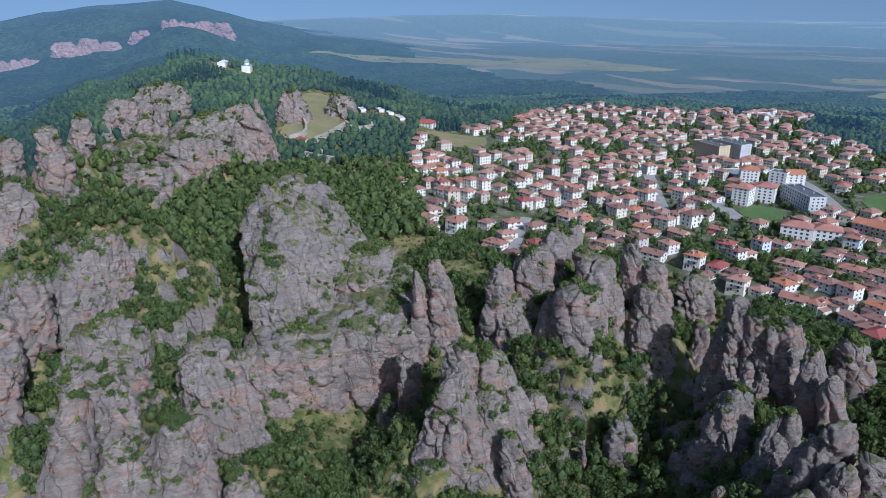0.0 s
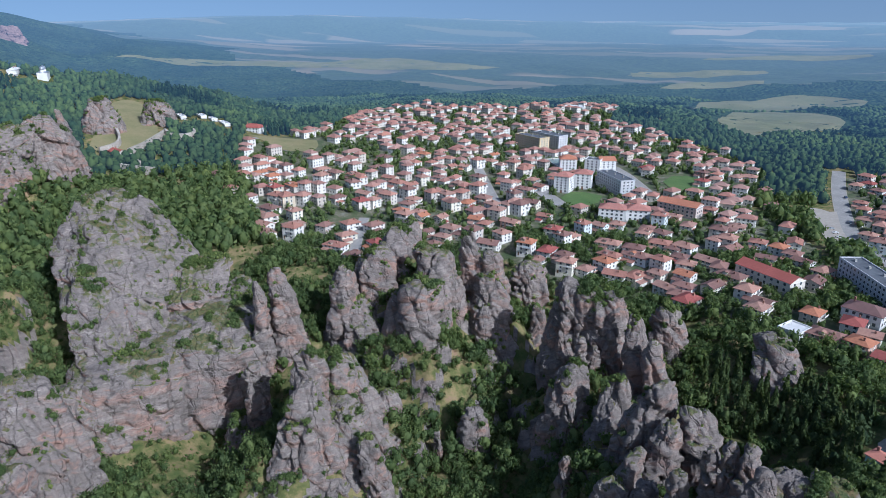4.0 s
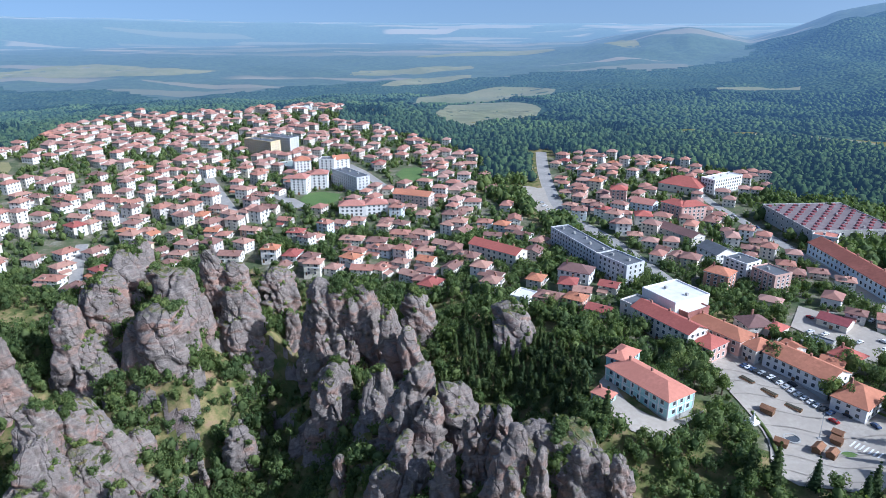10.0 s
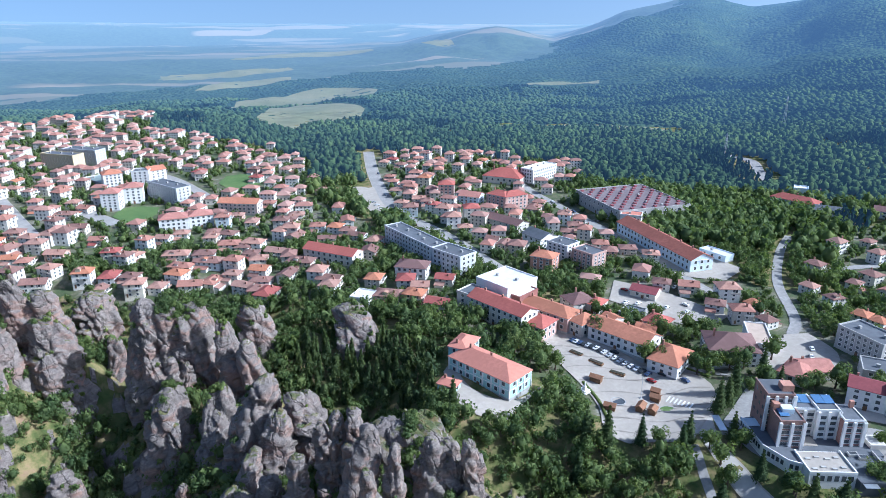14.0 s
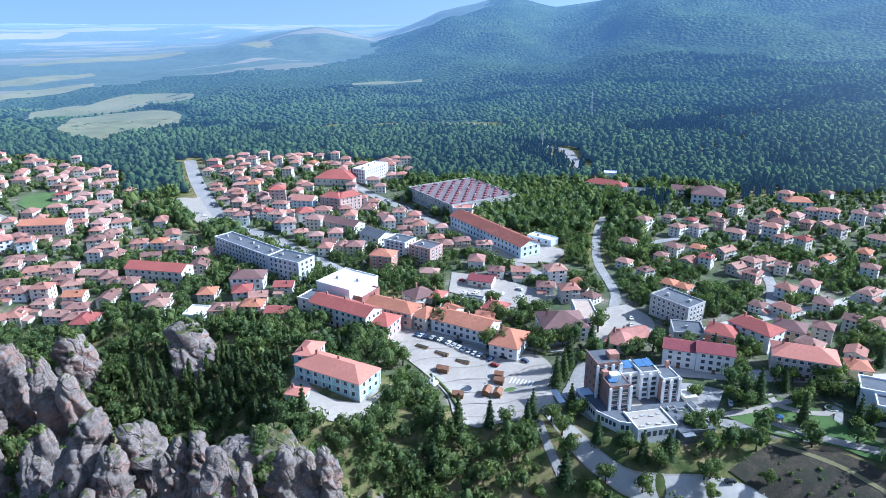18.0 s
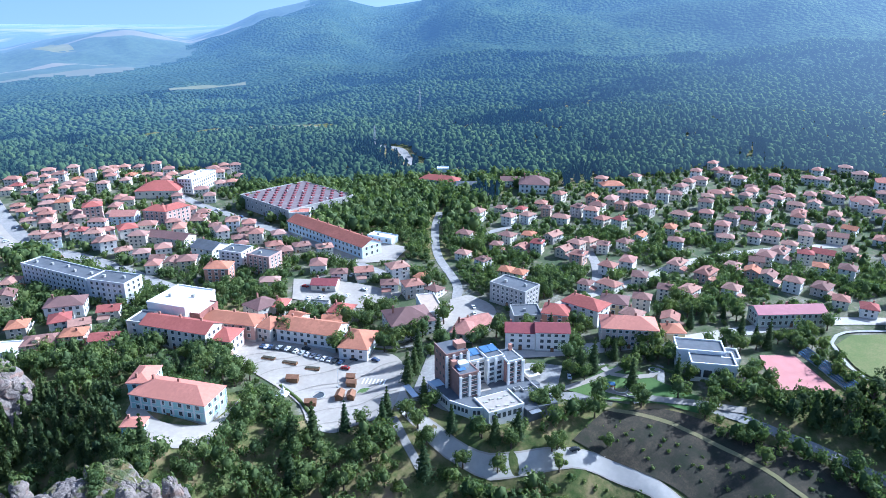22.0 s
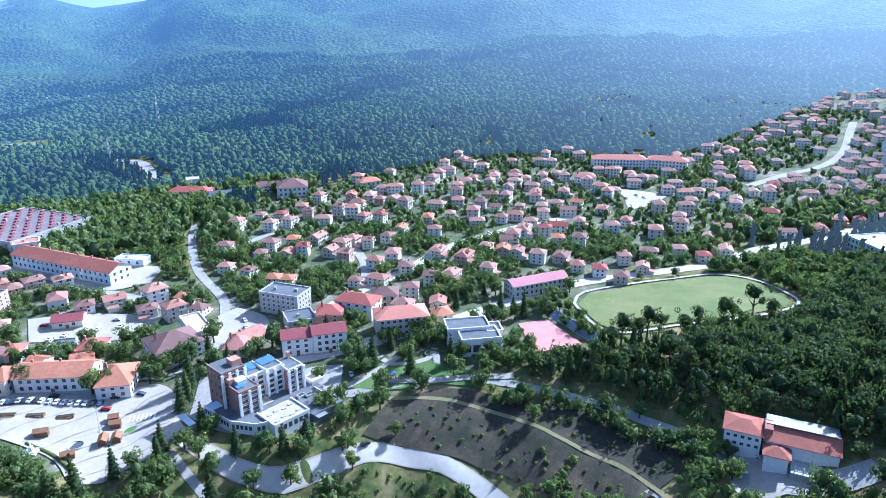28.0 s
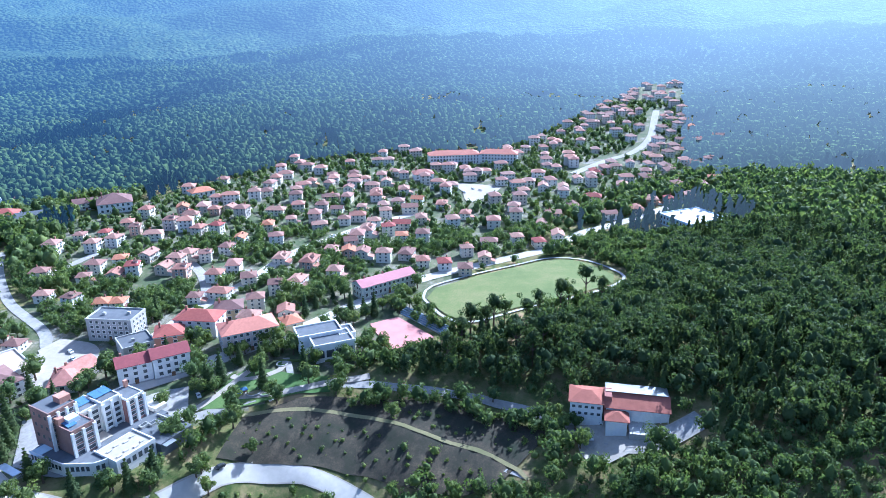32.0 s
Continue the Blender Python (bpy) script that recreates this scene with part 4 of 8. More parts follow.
def formation(name, label, pieces, mat=ROCK):
    """A group of pillars: each piece is (x, y, turn, half width, half depth, foot, top, options)."""
    base = None
    for n, (x, y, turn, rx, ry, z0, z1, more) in enumerate(pieces):
        z0 -= 30
        p, f = rock_mesh(n + len(name) * 3 + x * 0.01, rx, ry, 0, z1 - z0, **more)
        if base is None:
            base = new(name)
            base.location = (x, y, z0)
            tagged(base, label, "rock formation", group="rock formations over the gorge")
        ROCKS.append((x, y, 0.8 * min(rx, ry)))
        ob = mesh_object("rock_pillar", p, f, [mat], base, smooth=True)
        if rx > 7 and mat is ROCK:
            quad = p[f]
            nrm = np.cross(quad[:, 2] - quad[:, 0], quad[:, 3] - quad[:, 1])
            nrm /= np.linalg.norm(nrm, axis=1)[:, None] + 1e-9
            mid = quad.mean(1)
            c, s = math.cos(radians(turn)), math.sin(radians(turn))
            for q in mid[np.abs(nrm[:, 2]) > 0.75][::6]:
                LEDGES.append((x + q[0] * c - q[1] * s, y + q[0] * s + q[1] * c, z0 + q[2]))
        ob.matrix_basis = Matrix.Translation((x - base.location[0], y - base.location[1], z0 - base.location[2])) @ Matrix.Rotation(radians(turn), 4, "Z")
    return base


for name, label, pieces in ROCK_PLAN:
    formation(name, label, pieces)

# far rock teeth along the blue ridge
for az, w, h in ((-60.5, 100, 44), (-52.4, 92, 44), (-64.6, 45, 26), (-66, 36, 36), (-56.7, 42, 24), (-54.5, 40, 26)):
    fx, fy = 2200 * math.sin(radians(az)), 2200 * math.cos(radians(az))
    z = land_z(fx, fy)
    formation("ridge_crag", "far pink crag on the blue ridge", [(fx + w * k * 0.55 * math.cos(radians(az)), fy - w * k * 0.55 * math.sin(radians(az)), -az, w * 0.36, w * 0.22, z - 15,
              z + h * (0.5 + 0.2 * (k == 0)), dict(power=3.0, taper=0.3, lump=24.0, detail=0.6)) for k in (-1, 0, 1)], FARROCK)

# ---- things that stand on the ground ----
TAKEN = []          # (x, y, radius) of what stands or lies on the ground, which the trees keep clear of


def part(name, bm, material, parent, label=""):
    me = bpy.data.meshes.new(name)
    bm.to_mesh(me)
    bm.free()
    me.materials.append(material)
    ob = new(name, me)
    ob.parent = parent
    return tagged(ob, label)


def box_bm(x0, y0, z0, x1, y1, z1, bm=None):
    bm = bm or bmesh.new()
    v = [bm.verts.new(p) for p in ((x0, y0, z0), (x1, y0, z0), (x1, y1, z0), (x0, y1, z0), (x0, y0, z1), (x1, y0, z1), (x1, y1, z1), (x0, y1, z1))]
    for f in ((3, 2, 1, 0), (4, 5, 6, 7), (0, 1, 5, 4), (1, 2, 6, 5), (2, 3, 7, 6), (3, 0, 4, 7)):
        bm.faces.new([v[i] for i in f])
    return bm


def roof_bm(L, W, z, rise, over=0.5, hip=1.0, thick=0.22):
    """A pitched roof over L x W, its ridge along x: hip 1 gives four slopes, 0 two gables."""
    bm = bmesh.new()
    a, b = L / 2 + over, W / 2 + over
    r = max(a - b * hip, 0.3) if hip else a
    rings = []
    for dz in (0.0, -thick):
        eaves = [bm.verts.new((sx * a, sy * b, z + dz)) for sx, sy in ((-1, -1), (1, -1), (1, 1), (-1, 1))]
        ridge = [bm.verts.new((-r, 0, z + rise + dz)), bm.verts.new((r, 0, z + rise + dz))]
        rings.append((eaves, ridge))
    for n, ((e0, e1, e2, e3), (q0, q1)) in enumerate(rings):
        for f in ((e0, e1, q1, q0), (e1, e2, q1), (e2, e3, q0, q1), (e3, e0, q0)):
            if n == 1:
                f = f[::-1]
            if hip or len(f) == 4:
                bm.faces.new(f)
    (t, tr), (u, ur) = rings
    for k in range(4):
        if hip or k in (0, 2):
            bm.faces.new((u[k], u[(k + 1) % 4], t[(k + 1) % 4], t[k]))
    if not hip:
        for k, q in ((1, 1), (3, 0)):
            bm.faces.new((u[k], ur[q], tr[q], t[k]))
            bm.faces.new((ur[q], u[(k + 1) % 4], t[(k + 1) % 4], tr[q]))
    return bm


def body_bm(L, W, z0, z1, rise=0.0):
    """Walls, with gables where a rise is given."""
    bm = bmesh.new()
    lo = [bm.verts.new((sx * L / 2, sy * W / 2, z0)) for sx, sy in ((-1, -1), (1, -1), (1, 1), (-1, 1))]
    hi = [bm.verts.new((sx * L / 2, sy * W / 2, z1)) for sx, sy in ((-1, -1), (1, -1), (1, 1), (-1, 1))]
    bm.faces.new(lo[::-1])
    if rise:
        g0, g1 = bm.verts.new((-L / 2, 0, z1 + rise)), bm.verts.new((L / 2, 0, z1 + rise))
        bm.faces.new((lo[0], lo[1], hi[1], hi[0]))
        bm.faces.new((lo[1], lo[2], hi[2], g1, hi[1]))
        bm.faces.new((lo[2], lo[3], hi[3], hi[2]))
        bm.faces.new((lo[3], lo[0], hi[0], g0, hi[3]))
        bm.faces.new((hi[0], hi[1], g1, g0))
        bm.faces.new((hi[2], hi[3], g0, g1))
    else:
        bm.faces.new(hi)
        for k in range(4):
            bm.faces.new((lo[k], lo[(k + 1) % 4], hi[(k + 1) % 4], hi[k]))
    return bm


PANES = {}


def window_mesh(w, h):
    """A pane in a raised frame, facing -y, its middle at the origin."""
    key = (round(w, 2), round(h, 2))
    if key not in PANES:
        bm = bmesh.new()
        loops = []
        for a, b, y in ((w / 2 + 0.18, h / 2 + 0.18, 0.02), (w / 2 + 0.18, h / 2 + 0.18, -0.09), (w / 2, h / 2, -0.09), (w / 2, h / 2, -0.03)):
            loops.append([bm.verts.new((sx * a, y, sz * b)) for sx, sz in ((-1, -1), (1, -1), (1, 1), (-1, 1))])
        for p, q in zip(loops, loops[1:]):
            for k in range(4):
                bm.faces.new((p[k], p[(k + 1) % 4], q[(k + 1) % 4], q[k]))
        bm.faces.new(loops[3]).material_index = 1
        me = bpy.data.meshes.new("window")
        bm.to_mesh(me)
        bm.free()
        me.materials.append(WHITE)
        me.materials.append(GLASS)
        PANES[key] = me
    return PANES[key]


def put_windows(parent, L, W, rows, w, h, step, sides="nsew", inset=1.2, joined=False):
    """Windows on the walls of an L x W block, at the heights in rows; joined where no one comes near enough to tell them apart."""
    spots = []
    for side, length, dist, turn in (("s", L, W / 2, 0), ("e", W, L / 2, 90), ("n", L, W / 2, 180), ("w", W, L / 2, -90)):
        if side not in sides:
            continue
        count = max(1, int((length - 2 * inset + 0.6) // step))
        for z in rows:
            for k in range(count):
                off = (k - (count - 1) / 2) * (length - 2 * inset) / count
                spots.append(Matrix.Rotation(radians(turn), 4, "Z") @ Matrix.Translation((off, -dist - 0.02, z)))
    if joined:
        bm = bmesh.new()
        for m in spots:
            a = len(bm.verts)
            bm.from_mesh(window_mesh(w, h))
            bm.verts.ensure_lookup_table()
            for v in bm.verts[a:]:
                v.co = m @ v.co
        ob = tagged(part("glazing", bm, WHITE, parent), kind="stuff")
        ob.data.materials.append(GLASS)
        return
    for m in spots:
        ob = new("window", window_mesh(w, h))
        ob.parent, ob.matrix_basis = parent, m


CHIM = plain("chimney_brick", (0.36, 0.2, 0.15), 0.9, 0.2, 3.0)


def block(name, label, x, y, turn, L, W, h, storeys, roof, wall, tiles, step, sides):
    """A larger building: walls on a plinth, rows of windows, a door, and a flat, hipped or gabled roof with chimneys."""
    base = new(name)
    h *= 0.86
    z = min(land_z(x + a, y + b) for a in (-W / 3, W / 3) for b in (-W / 3, W / 3))
    base.matrix_world = Matrix.Translation((x, y, z)) @ Matrix.Rotation(radians(turn), 4, "Z")
    rise = W * 0.24
    part("wall", body_bm(L, W, -4, h, rise if roof == "gable" else 0), wall, base)
    part("plinth", box_bm(-L / 2 - 0.08, -W / 2 - 0.08, -4, L / 2 + 0.08, W / 2 + 0.08, 0.9), CONCRETE, base)
    if roof == "flat":
        top = part("roof", box_bm(-L / 2 + 0.35, -W / 2 + 0.35, h - 0.2, L / 2 - 0.35, W / 2 - 0.35, h + 0.12), tiles, base)
        for x0, y0, x1, y1 in ((-L / 2 - 0.15, -W / 2 - 0.15, L / 2 + 0.15, -W / 2 + 0.34), (-L / 2 - 0.15, W / 2 - 0.34, L / 2 + 0.15, W / 2 + 0.15),
                               (-L / 2 - 0.15, -W / 2 + 0.34, -L / 2 + 0.34, W / 2 - 0.34), (L / 2 - 0.34, -W / 2 + 0.34, L / 2 + 0.15, W / 2 - 0.34)):
            part("parapet", box_bm(x0, y0, h - 0.5, x1, y1, h + 0.75), wall, base)
        for k in range(int(L // 11)):
            u = -L / 2 + 5.5 + k * 11 + (k * 37 % 5) * 0.4
            part("roof_vent", box_bm(u, -W * 0.1 + (k % 3) * W * 0.12, h, u + 1.5, -W * 0.1 + (k % 3) * W * 0.12 + 1.2, h + 1.5), CONCRETE, top)
    else:
        top = part("roof", roof_bm(L, W, h, rise, 0.6, 1.0 if roof == "hip" else 0), tiles, base)
        part("cornice", box_bm(-L / 2 - 0.25, -W / 2 - 0.25, h - 0.75, L / 2 + 0.25, W / 2 + 0.25, h - 0.35), WHITE, base)
        for k in range(max(1, int(L // 12))):
            u = -L * 0.36 + k * 12
            part("chimney", box_bm(u, 0.8, h + 0.3, u + 0.9, 1.6, h + rise + 1.0), CHIM, top, "brick chimney")
    if storeys:
        tall = (h - 1.0) / storeys
        put_windows(base, L, W, [1.0 + tall * (k + 0.55) for k in range(storeys)], min(1.6, step * 0.48), min(1.9, tall * 0.55), step, sides)
        part("door", box_bm(-0.8, -W / 2 - 0.12, 0.0, 0.8, -W / 2 + 0.1, 2.4), WOOD, base)
    else:
        part("door", box_bm(-1.2, -W / 2 - 0.12, 0.0, 1.2, -W / 2 + 0.1, 2.8), WOOD, base)
    steps = max(1, int(L / (W * 0.7)))
    for k in range(steps):
        u = (k - (steps - 1) / 2) * L / steps
        TAKEN.append((x + u * math.cos(radians(turn)), y + u * math.sin(radians(turn)), max(W, L / steps) * 0.56))
    return tagged(base, label, name.replace("_", " ").split()[-1])


def resample(pts, gap):
    """Points at an even gap along a smooth line through the given ones."""
    p = np.array([pts[0], *pts, pts[-1]], float)
    out = []
    for a, b, c, d in zip(p, p[1:], p[2:], p[3:]):
        n = max(2, int(np.hypot(*(c - b)) / gap))
        for u in np.arange(n) / n:
            out.append(0.5 * ((2 * b) + (c - a) * u + (2 * a - 5 * b + 4 * c - d) * u**2 + (3 * b - a - 3 * c + d) * u**3))
    out.append(p[-1])
    return np.array(out)


LIFT = [0.22]


def drape(name, label, left, right, across, mat, keep, category, room=2.2):
    """A sheet laid over the ground between two lines of points."""
    n = min(len(left), len(right))
    w = np.linspace(0, 1, across)[None, :, None]
    g = left[:n, None] * (1 - w) + right[:n, None] * w
    flat = g.reshape(-1, 2)
    LIFT[0] += 0.004
    z = land(flat[:, 0], flat[:, 1]) + LIFT[0]
    ob = mesh_object(name, np.column_stack([flat, z]), grid_faces(n, across), [mat], smooth=True)
    up = ob.data.polygons[0].normal.z
    if up < 0:
        ob.data.flip_normals()
    for x, y in flat[:: max(1, keep)]:
        TAKEN.append((x, y, room if math.hypot(x, y) < 620 else (20.0 if name in ("forest_cutting", "mountain_meadow") else max(room, 6.5))))
    return tagged(ob, label, category, kind="structure")


def road(name, width, pts, mat=None):
    p = resample(pts, 5.0)
    d = np.gradient(p, axis=0)
    d /= np.linalg.norm(d, axis=1)[:, None]
    n = np.column_stack([-d[:, 1], d[:, 0]])
    drape(name, "worn grey street surface", p + n * width / 2, p - n * width / 2, 5, mat or ASPHALT, 2, "road")
    for side in (-1, 1):
        if width > 6:
            drape("kerb", "pale concrete kerb along the street", p + side * n * (width / 2 - 0.05), p + side * n * (width / 2 + 0.5), 2, PAVING, 9999, "kerb")


def even(pts, count):
    p = resample(pts, 2.0)
    s = np.concatenate([[0], np.cumsum(np.hypot(*np.diff(p, axis=0).T))])
    u = np.linspace(0, s[-1], count)
    return np.column_stack([np.interp(u, s, p[:, 0]), np.interp(u, s, p[:, 1])])


def patch(name, mat, a, b):
    long = max(np.hypot(*(np.array(a[-1]) - a[0])), np.hypot(*(np.array(b[-1]) - b[0])))
    wide = np.hypot(*(np.array(a[len(a) // 2]) - b[len(b) // 2]))
    step = 4 if math.hypot(*a[0]) < 1150 else 15
    drape(name, name.replace("_", " ") + " surface, worn and patchy", even(a, int(long / step) + 4), even(b, int(long / step) + 4), int(wide / step) + 3, mat, 1 if name != "bare_slope" else 99999, "ground", step * 0.6)


def lean_to(L, W, z0, z1, rise):
    """A low wing with a roof that slopes away from the house, along x."""
    bm = bmesh.new()
    v = [bm.verts.new(p) for p in ((-L / 2, 0, z0), (L / 2, 0, z0), (L / 2, W, z0), (-L / 2, W, z0), (-L / 2, 0, z1), (L / 2, 0, z1), (L / 2, W, z1 + rise), (-L / 2, W, z1 + rise))]
    for f in ((3, 2, 1, 0), (4, 5, 6, 7), (0, 1, 5, 4), (1, 2, 6, 5), (2, 3, 7, 6), (3, 0, 4, 7)):
        bm.faces.new([v[k] for k in f])
    return bm


def house(L, W, storeys, hip, extra, label, apart):
    """A detached house: rendered walls on a plinth, a tiled roof, windows, a chimney, a door, and a wing, a balcony or a dormer. apart: each window by itself."""
    base = new("house")
    tall = 2.5
    eave = 0.6 + tall * storeys
    rise = W * 0.27
    part("wall", body_bm(L, W, -3.0, eave, 0 if hip else rise), WALL, base)
    roof = part("roof", roof_bm(L, W, eave, rise, 0.7, hip), ROOF, base)
    part("chimney", box_bm(L * 0.15, -W * 0.2 - 0.4, eave, L * 0.15 + 0.8, -W * 0.2 + 0.3, eave + rise + 0.7), CHIM, roof, "brick chimney")
    if "wing" in extra:
        low = tall * (storeys - 1) + 0.4
        wing = part("wing_wall", lean_to(L * 0.5, 3.4, -3.0, low - 0.9, 0.9), WALL, base)
        wing.location = (-L * 0.2, -W / 2 - 3.4, 0)
        bm = bmesh.new()
        v = [bm.verts.new((sx * (L * 0.25 + 0.4), y, z)) for y, z in ((-W / 2 - 3.8, low - 0.95), (-W / 2 - 0.02, low + 0.1), (-W / 2 - 0.02, low + 0.32), (-W / 2 - 3.8, low - 0.73)) for sx in (-1, 1)]
        for f in ((0, 1, 3, 2), (4, 5, 7, 6), (6, 7, 1, 0), (2, 3, 5, 4), (0, 2, 4, 6), (1, 7, 5, 3)):
            bm.faces.new([v[k] for k in f])
        bmesh.ops.recalc_face_normals(bm, faces=bm.faces)
        part("wing_roof", bm, ROOF, base).location = (-L * 0.2, 0, 0)
    if "balcony" in extra:
        z = 0.6 + tall * (storeys - 1)
        deck = part("balcony", box_bm(L * 0.02, -W / 2 - 1.5, z - 0.2, L * 0.48, -W / 2 + 0.01, z), CONCRETE, base)
        part("railing", box_bm(L * 0.02, -W / 2 - 1.5, z, L * 0.48, -W / 2 - 1.4, z + 0.95), WALL, deck)
        part("balcony_door", box_bm(L * 0.16, -W / 2 - 0.04, z, L * 0.36, -W / 2 + 0.02, z + 2.1), GLASS, base)
    if "dormer" in extra:
        d = part("dormer", body_bm(2.4, 2.6, 0, 1.3, 0.7), WALL, roof)
        d.matrix_basis = Matrix.Translation((-L * 0.12, -W * 0.3, eave + rise * 0.25)) @ Matrix.Rotation(radians(90), 4, "Z")
        d = part("dormer_roof", roof_bm(2.6, 2.6, 1.3, 0.75, 0.25, 0), ROOF, roof)
        d.matrix_basis = Matrix.Translation((-L * 0.12, -W * 0.3, eave + rise * 0.25)) @ Matrix.Rotation(radians(90), 4, "Z")
    part("door", box_bm(-L * 0.4, -W / 2 - 0.06, 0.2, -L * 0.4 + 1.0, -W / 2 + 0.05, 2.3), WOOD, base)
    put_windows(base, L, W, [0.6 + tall * (k + 0.55) for k in range(storeys)], 1.25, 1.35, 3.1, "sew" if apart else "nsew", joined=not apart)
    return tagged(base, label, "house", group="houses of the town")


KINDS = [(10.5, 9, 2, 1.0, "balcony"), (12.5, 9, 2, 0.8, "wing"), (9.5, 8.5, 2, 1.0, "wing"), (10.5, 9.5, 3, 1.0, "balcony"), (12.5, 8.5, 2, 0, "balcony"), (9.5, 8.5, 2, 0, "wing"), (9.5, 8.5, 3, 1.0, "balcony dormer"),
         (15, 9.5, 2, 0.8, "wing dormer")]
WORDS = ["two-storey house with rendered walls, a balcony and hipped clay-tile roof", "wide two-storey house with a low wing and hipped red-tile roof",
         "small two-storey house with a lean-to wing and hipped tile roof", "square three-storey house with a balcony and red hipped roof", "long two-storey house with a balcony and gabled tile roof",
         "two-storey house with a lean-to wing and gabled clay roof", "narrow three-storey house with a dormer in its hipped roof", "large two-storey house with a dormer and long red roof"]
MODELS = {apart: [house(*k, w, apart) for k, w in zip(KINDS, WORDS)] for apart in (True, False)}


def place_house(x, y, turn, kind, size=1.0, low=1.0):
    model = MODELS[math.hypot(x, y) < 345][kind]
    ob = copy_thing(model, Matrix.Translation((x, y, land_z(x, y))) @ Matrix.Rotation(radians(turn), 4, "Z") @ Matrix.Diagonal((size, size, size * low * (0.86 + 0.26 * ((x * 7.1 + y * 3.7) % 1)), 1)))
    TAKEN.append((x, y, 6.6))
    return ob


def inside(poly, x, y):
    hit = False
    for (x0, y0), (x1, y1) in zip(poly, poly[1:] + poly[:1]):
        if (y0 > y) != (y1 > y) and x < (x1 - x0) * (y - y0) / (y1 - y0) + x0:
            hit = not hit
    return hit


def clear(x, y, r):
    return all((x - a) ** 2 + (y - b) ** 2 > (r + c) ** 2 for a, b, c in TAKEN)


def street(turn, seed, rows):
    rng = random.Random(seed)
    wide = 1.0 if turn > 0 else 1.14          # the old quarters under the rocks have broader, lower houses
    for x, y, kind in rows:
        place_house(x, y, turn + rng.choice((0, 0, 90)) + rng.uniform(-14, 14), kind, wide * rng.uniform(0.82, 0.98), 0.84 if turn < 0 and kind not in (3, 6) else 1.0)



# ---- roads ----
road('main_avenue', 11, [(141, 758), (126, 660), (116, 561), (115, 504)])
road('avenue_lower', 10, [(115, 504), (133, 449), (144, 390), (152, 351)])
road('factory_road', 7, [(248, 587), (244, 533), (248, 475), (251, 420), (252, 373), (249, 325)])
road('station_street', 6, [(249, 325), (248, 279), (238, 250)])
road('east_street', 8, [(205, 200), (225, 184), (243, 168), (263, 151), (287, 132), (313, 117), (342, 101), (369, 82), (395, 54), (436, 9), (469, -10), (503, -47), (545, -93)], PALEROAD)
road('hill_street', 7, [(271, 197), (290, 195), (317, 189), (346, 181), (390, 175), (426, 160), (460, 143), (495, 118)], PALEROAD)
road('market_street', 5.5, [(238, 214), (253, 241), (269, 257), (295, 299), (334, 341), (364, 366)])
road('serpentine_road', 6.5, [(188, 216), (173, 202), (164, 184), (162, 166), (165, 153), (170, 144), (180, 136), (192, 128), (203, 116), (207, 100), (206, 88), (205, 78), (200, 64)], PALEROAD)
road('lower_road', 4.5, [(217, 145), (233, 129), (247, 108), (253, 89), (255, 69), (256, 44), (254, 20), (251, 5), (246, -8), (237, -22)])
road('slope_path', 1.8, [(230, 116), (235, 103), (237, 85), (233, 64), (230, 42), (225, 26), (217, 10)])
road('stair_path', 3.5, [(156, 185), (152, 173), (150, 161)])
road('mill_lane', 6, [(321, 307), (359, 304), (396, 298)])
road('side_lane', 6, [(318, 193), (348, 213), (367, 232)])
road('west_lane', 7, [(-203, 382), (-215, 414), (-226, 447)])
road('west_lane_up', 6, [(-291, 430), (-300, 451), (-310, 472), (-296, 503), (-296, 532)])
road('upper_lane', 6, [(-208, 483), (-232, 515), (-250, 541)])
road('flats_road', 9, [(-137, 505), (-154, 542), (-173, 584), (-190, 622)])
road('flats_drive', 9, [(-26, 590), (-41, 628), (-58, 666), (-86, 711)])
road('parking_road', 12, [(-92, 534), (-108, 557), (-118, 572)])
road('field_road', 8, [(37, 1084), (62, 1011), (79, 928)])
road('forest_road', 9, [(512, 628), (512, 582), (483, 535), (463, 500)])
road('fortress_road', 6, [(-427, 581), (-412, 605), (-375, 604), (-379, 580)])
road('park_path', 3, [(219, 143), (232, 137), (244, 135), (251, 134)])
road('park_path_east', 3, [(265, 125), (253, 118), (242, 117), (235, 121)])
road('far_east_road', 7, [(636, -3), (690, -34), (728, -63), (787, -85), (886, -99), (937, -106)])
road('restaurant_drive', 9, [(249, -8), (236, -17), (236, -33), (241, -47), (247, -57)])

# ---- paved and grassed places, each between two edges ----
patch('square', PAVING, [(139, 292), (134, 262), (136, 239), (135, 220), (128, 203), (134, 195)], [(155, 294), (166, 262), (179, 243), (192, 225), (183, 208), (157, 187)])
patch('square_road', ASPHALT, [(139, 307), (153, 285), (167, 260), (183, 236), (197, 228)], [(152, 316), (160, 287), (174, 264), (191, 240), (205, 223)])
patch('school_yard', PAVING, [(78, 258), (76, 236), (80, 222), (92, 217)], [(85, 266), (85, 241), (99, 230), (119, 241)])
patch('hotel_yard', ASPHALT, [(177, 195), (174, 171), (188, 154), (216, 147)], [(202, 212), (213, 180), (227, 170), (236, 158)])
patch('car_yard', PAVING, [(190, 309), (204, 287), (220, 263)], [(207, 333), (226, 306), (240, 272)])
patch('depot_yard', PAVING, [(221, 230), (222, 216), (236, 206)], [(247, 243), (258, 232), (249, 202)])
patch('park_lawn', GRASS, [(222, 145), (229, 129), (240, 113), (246, 97)], [(239, 144), (254, 138), (254, 120), (256, 102)])
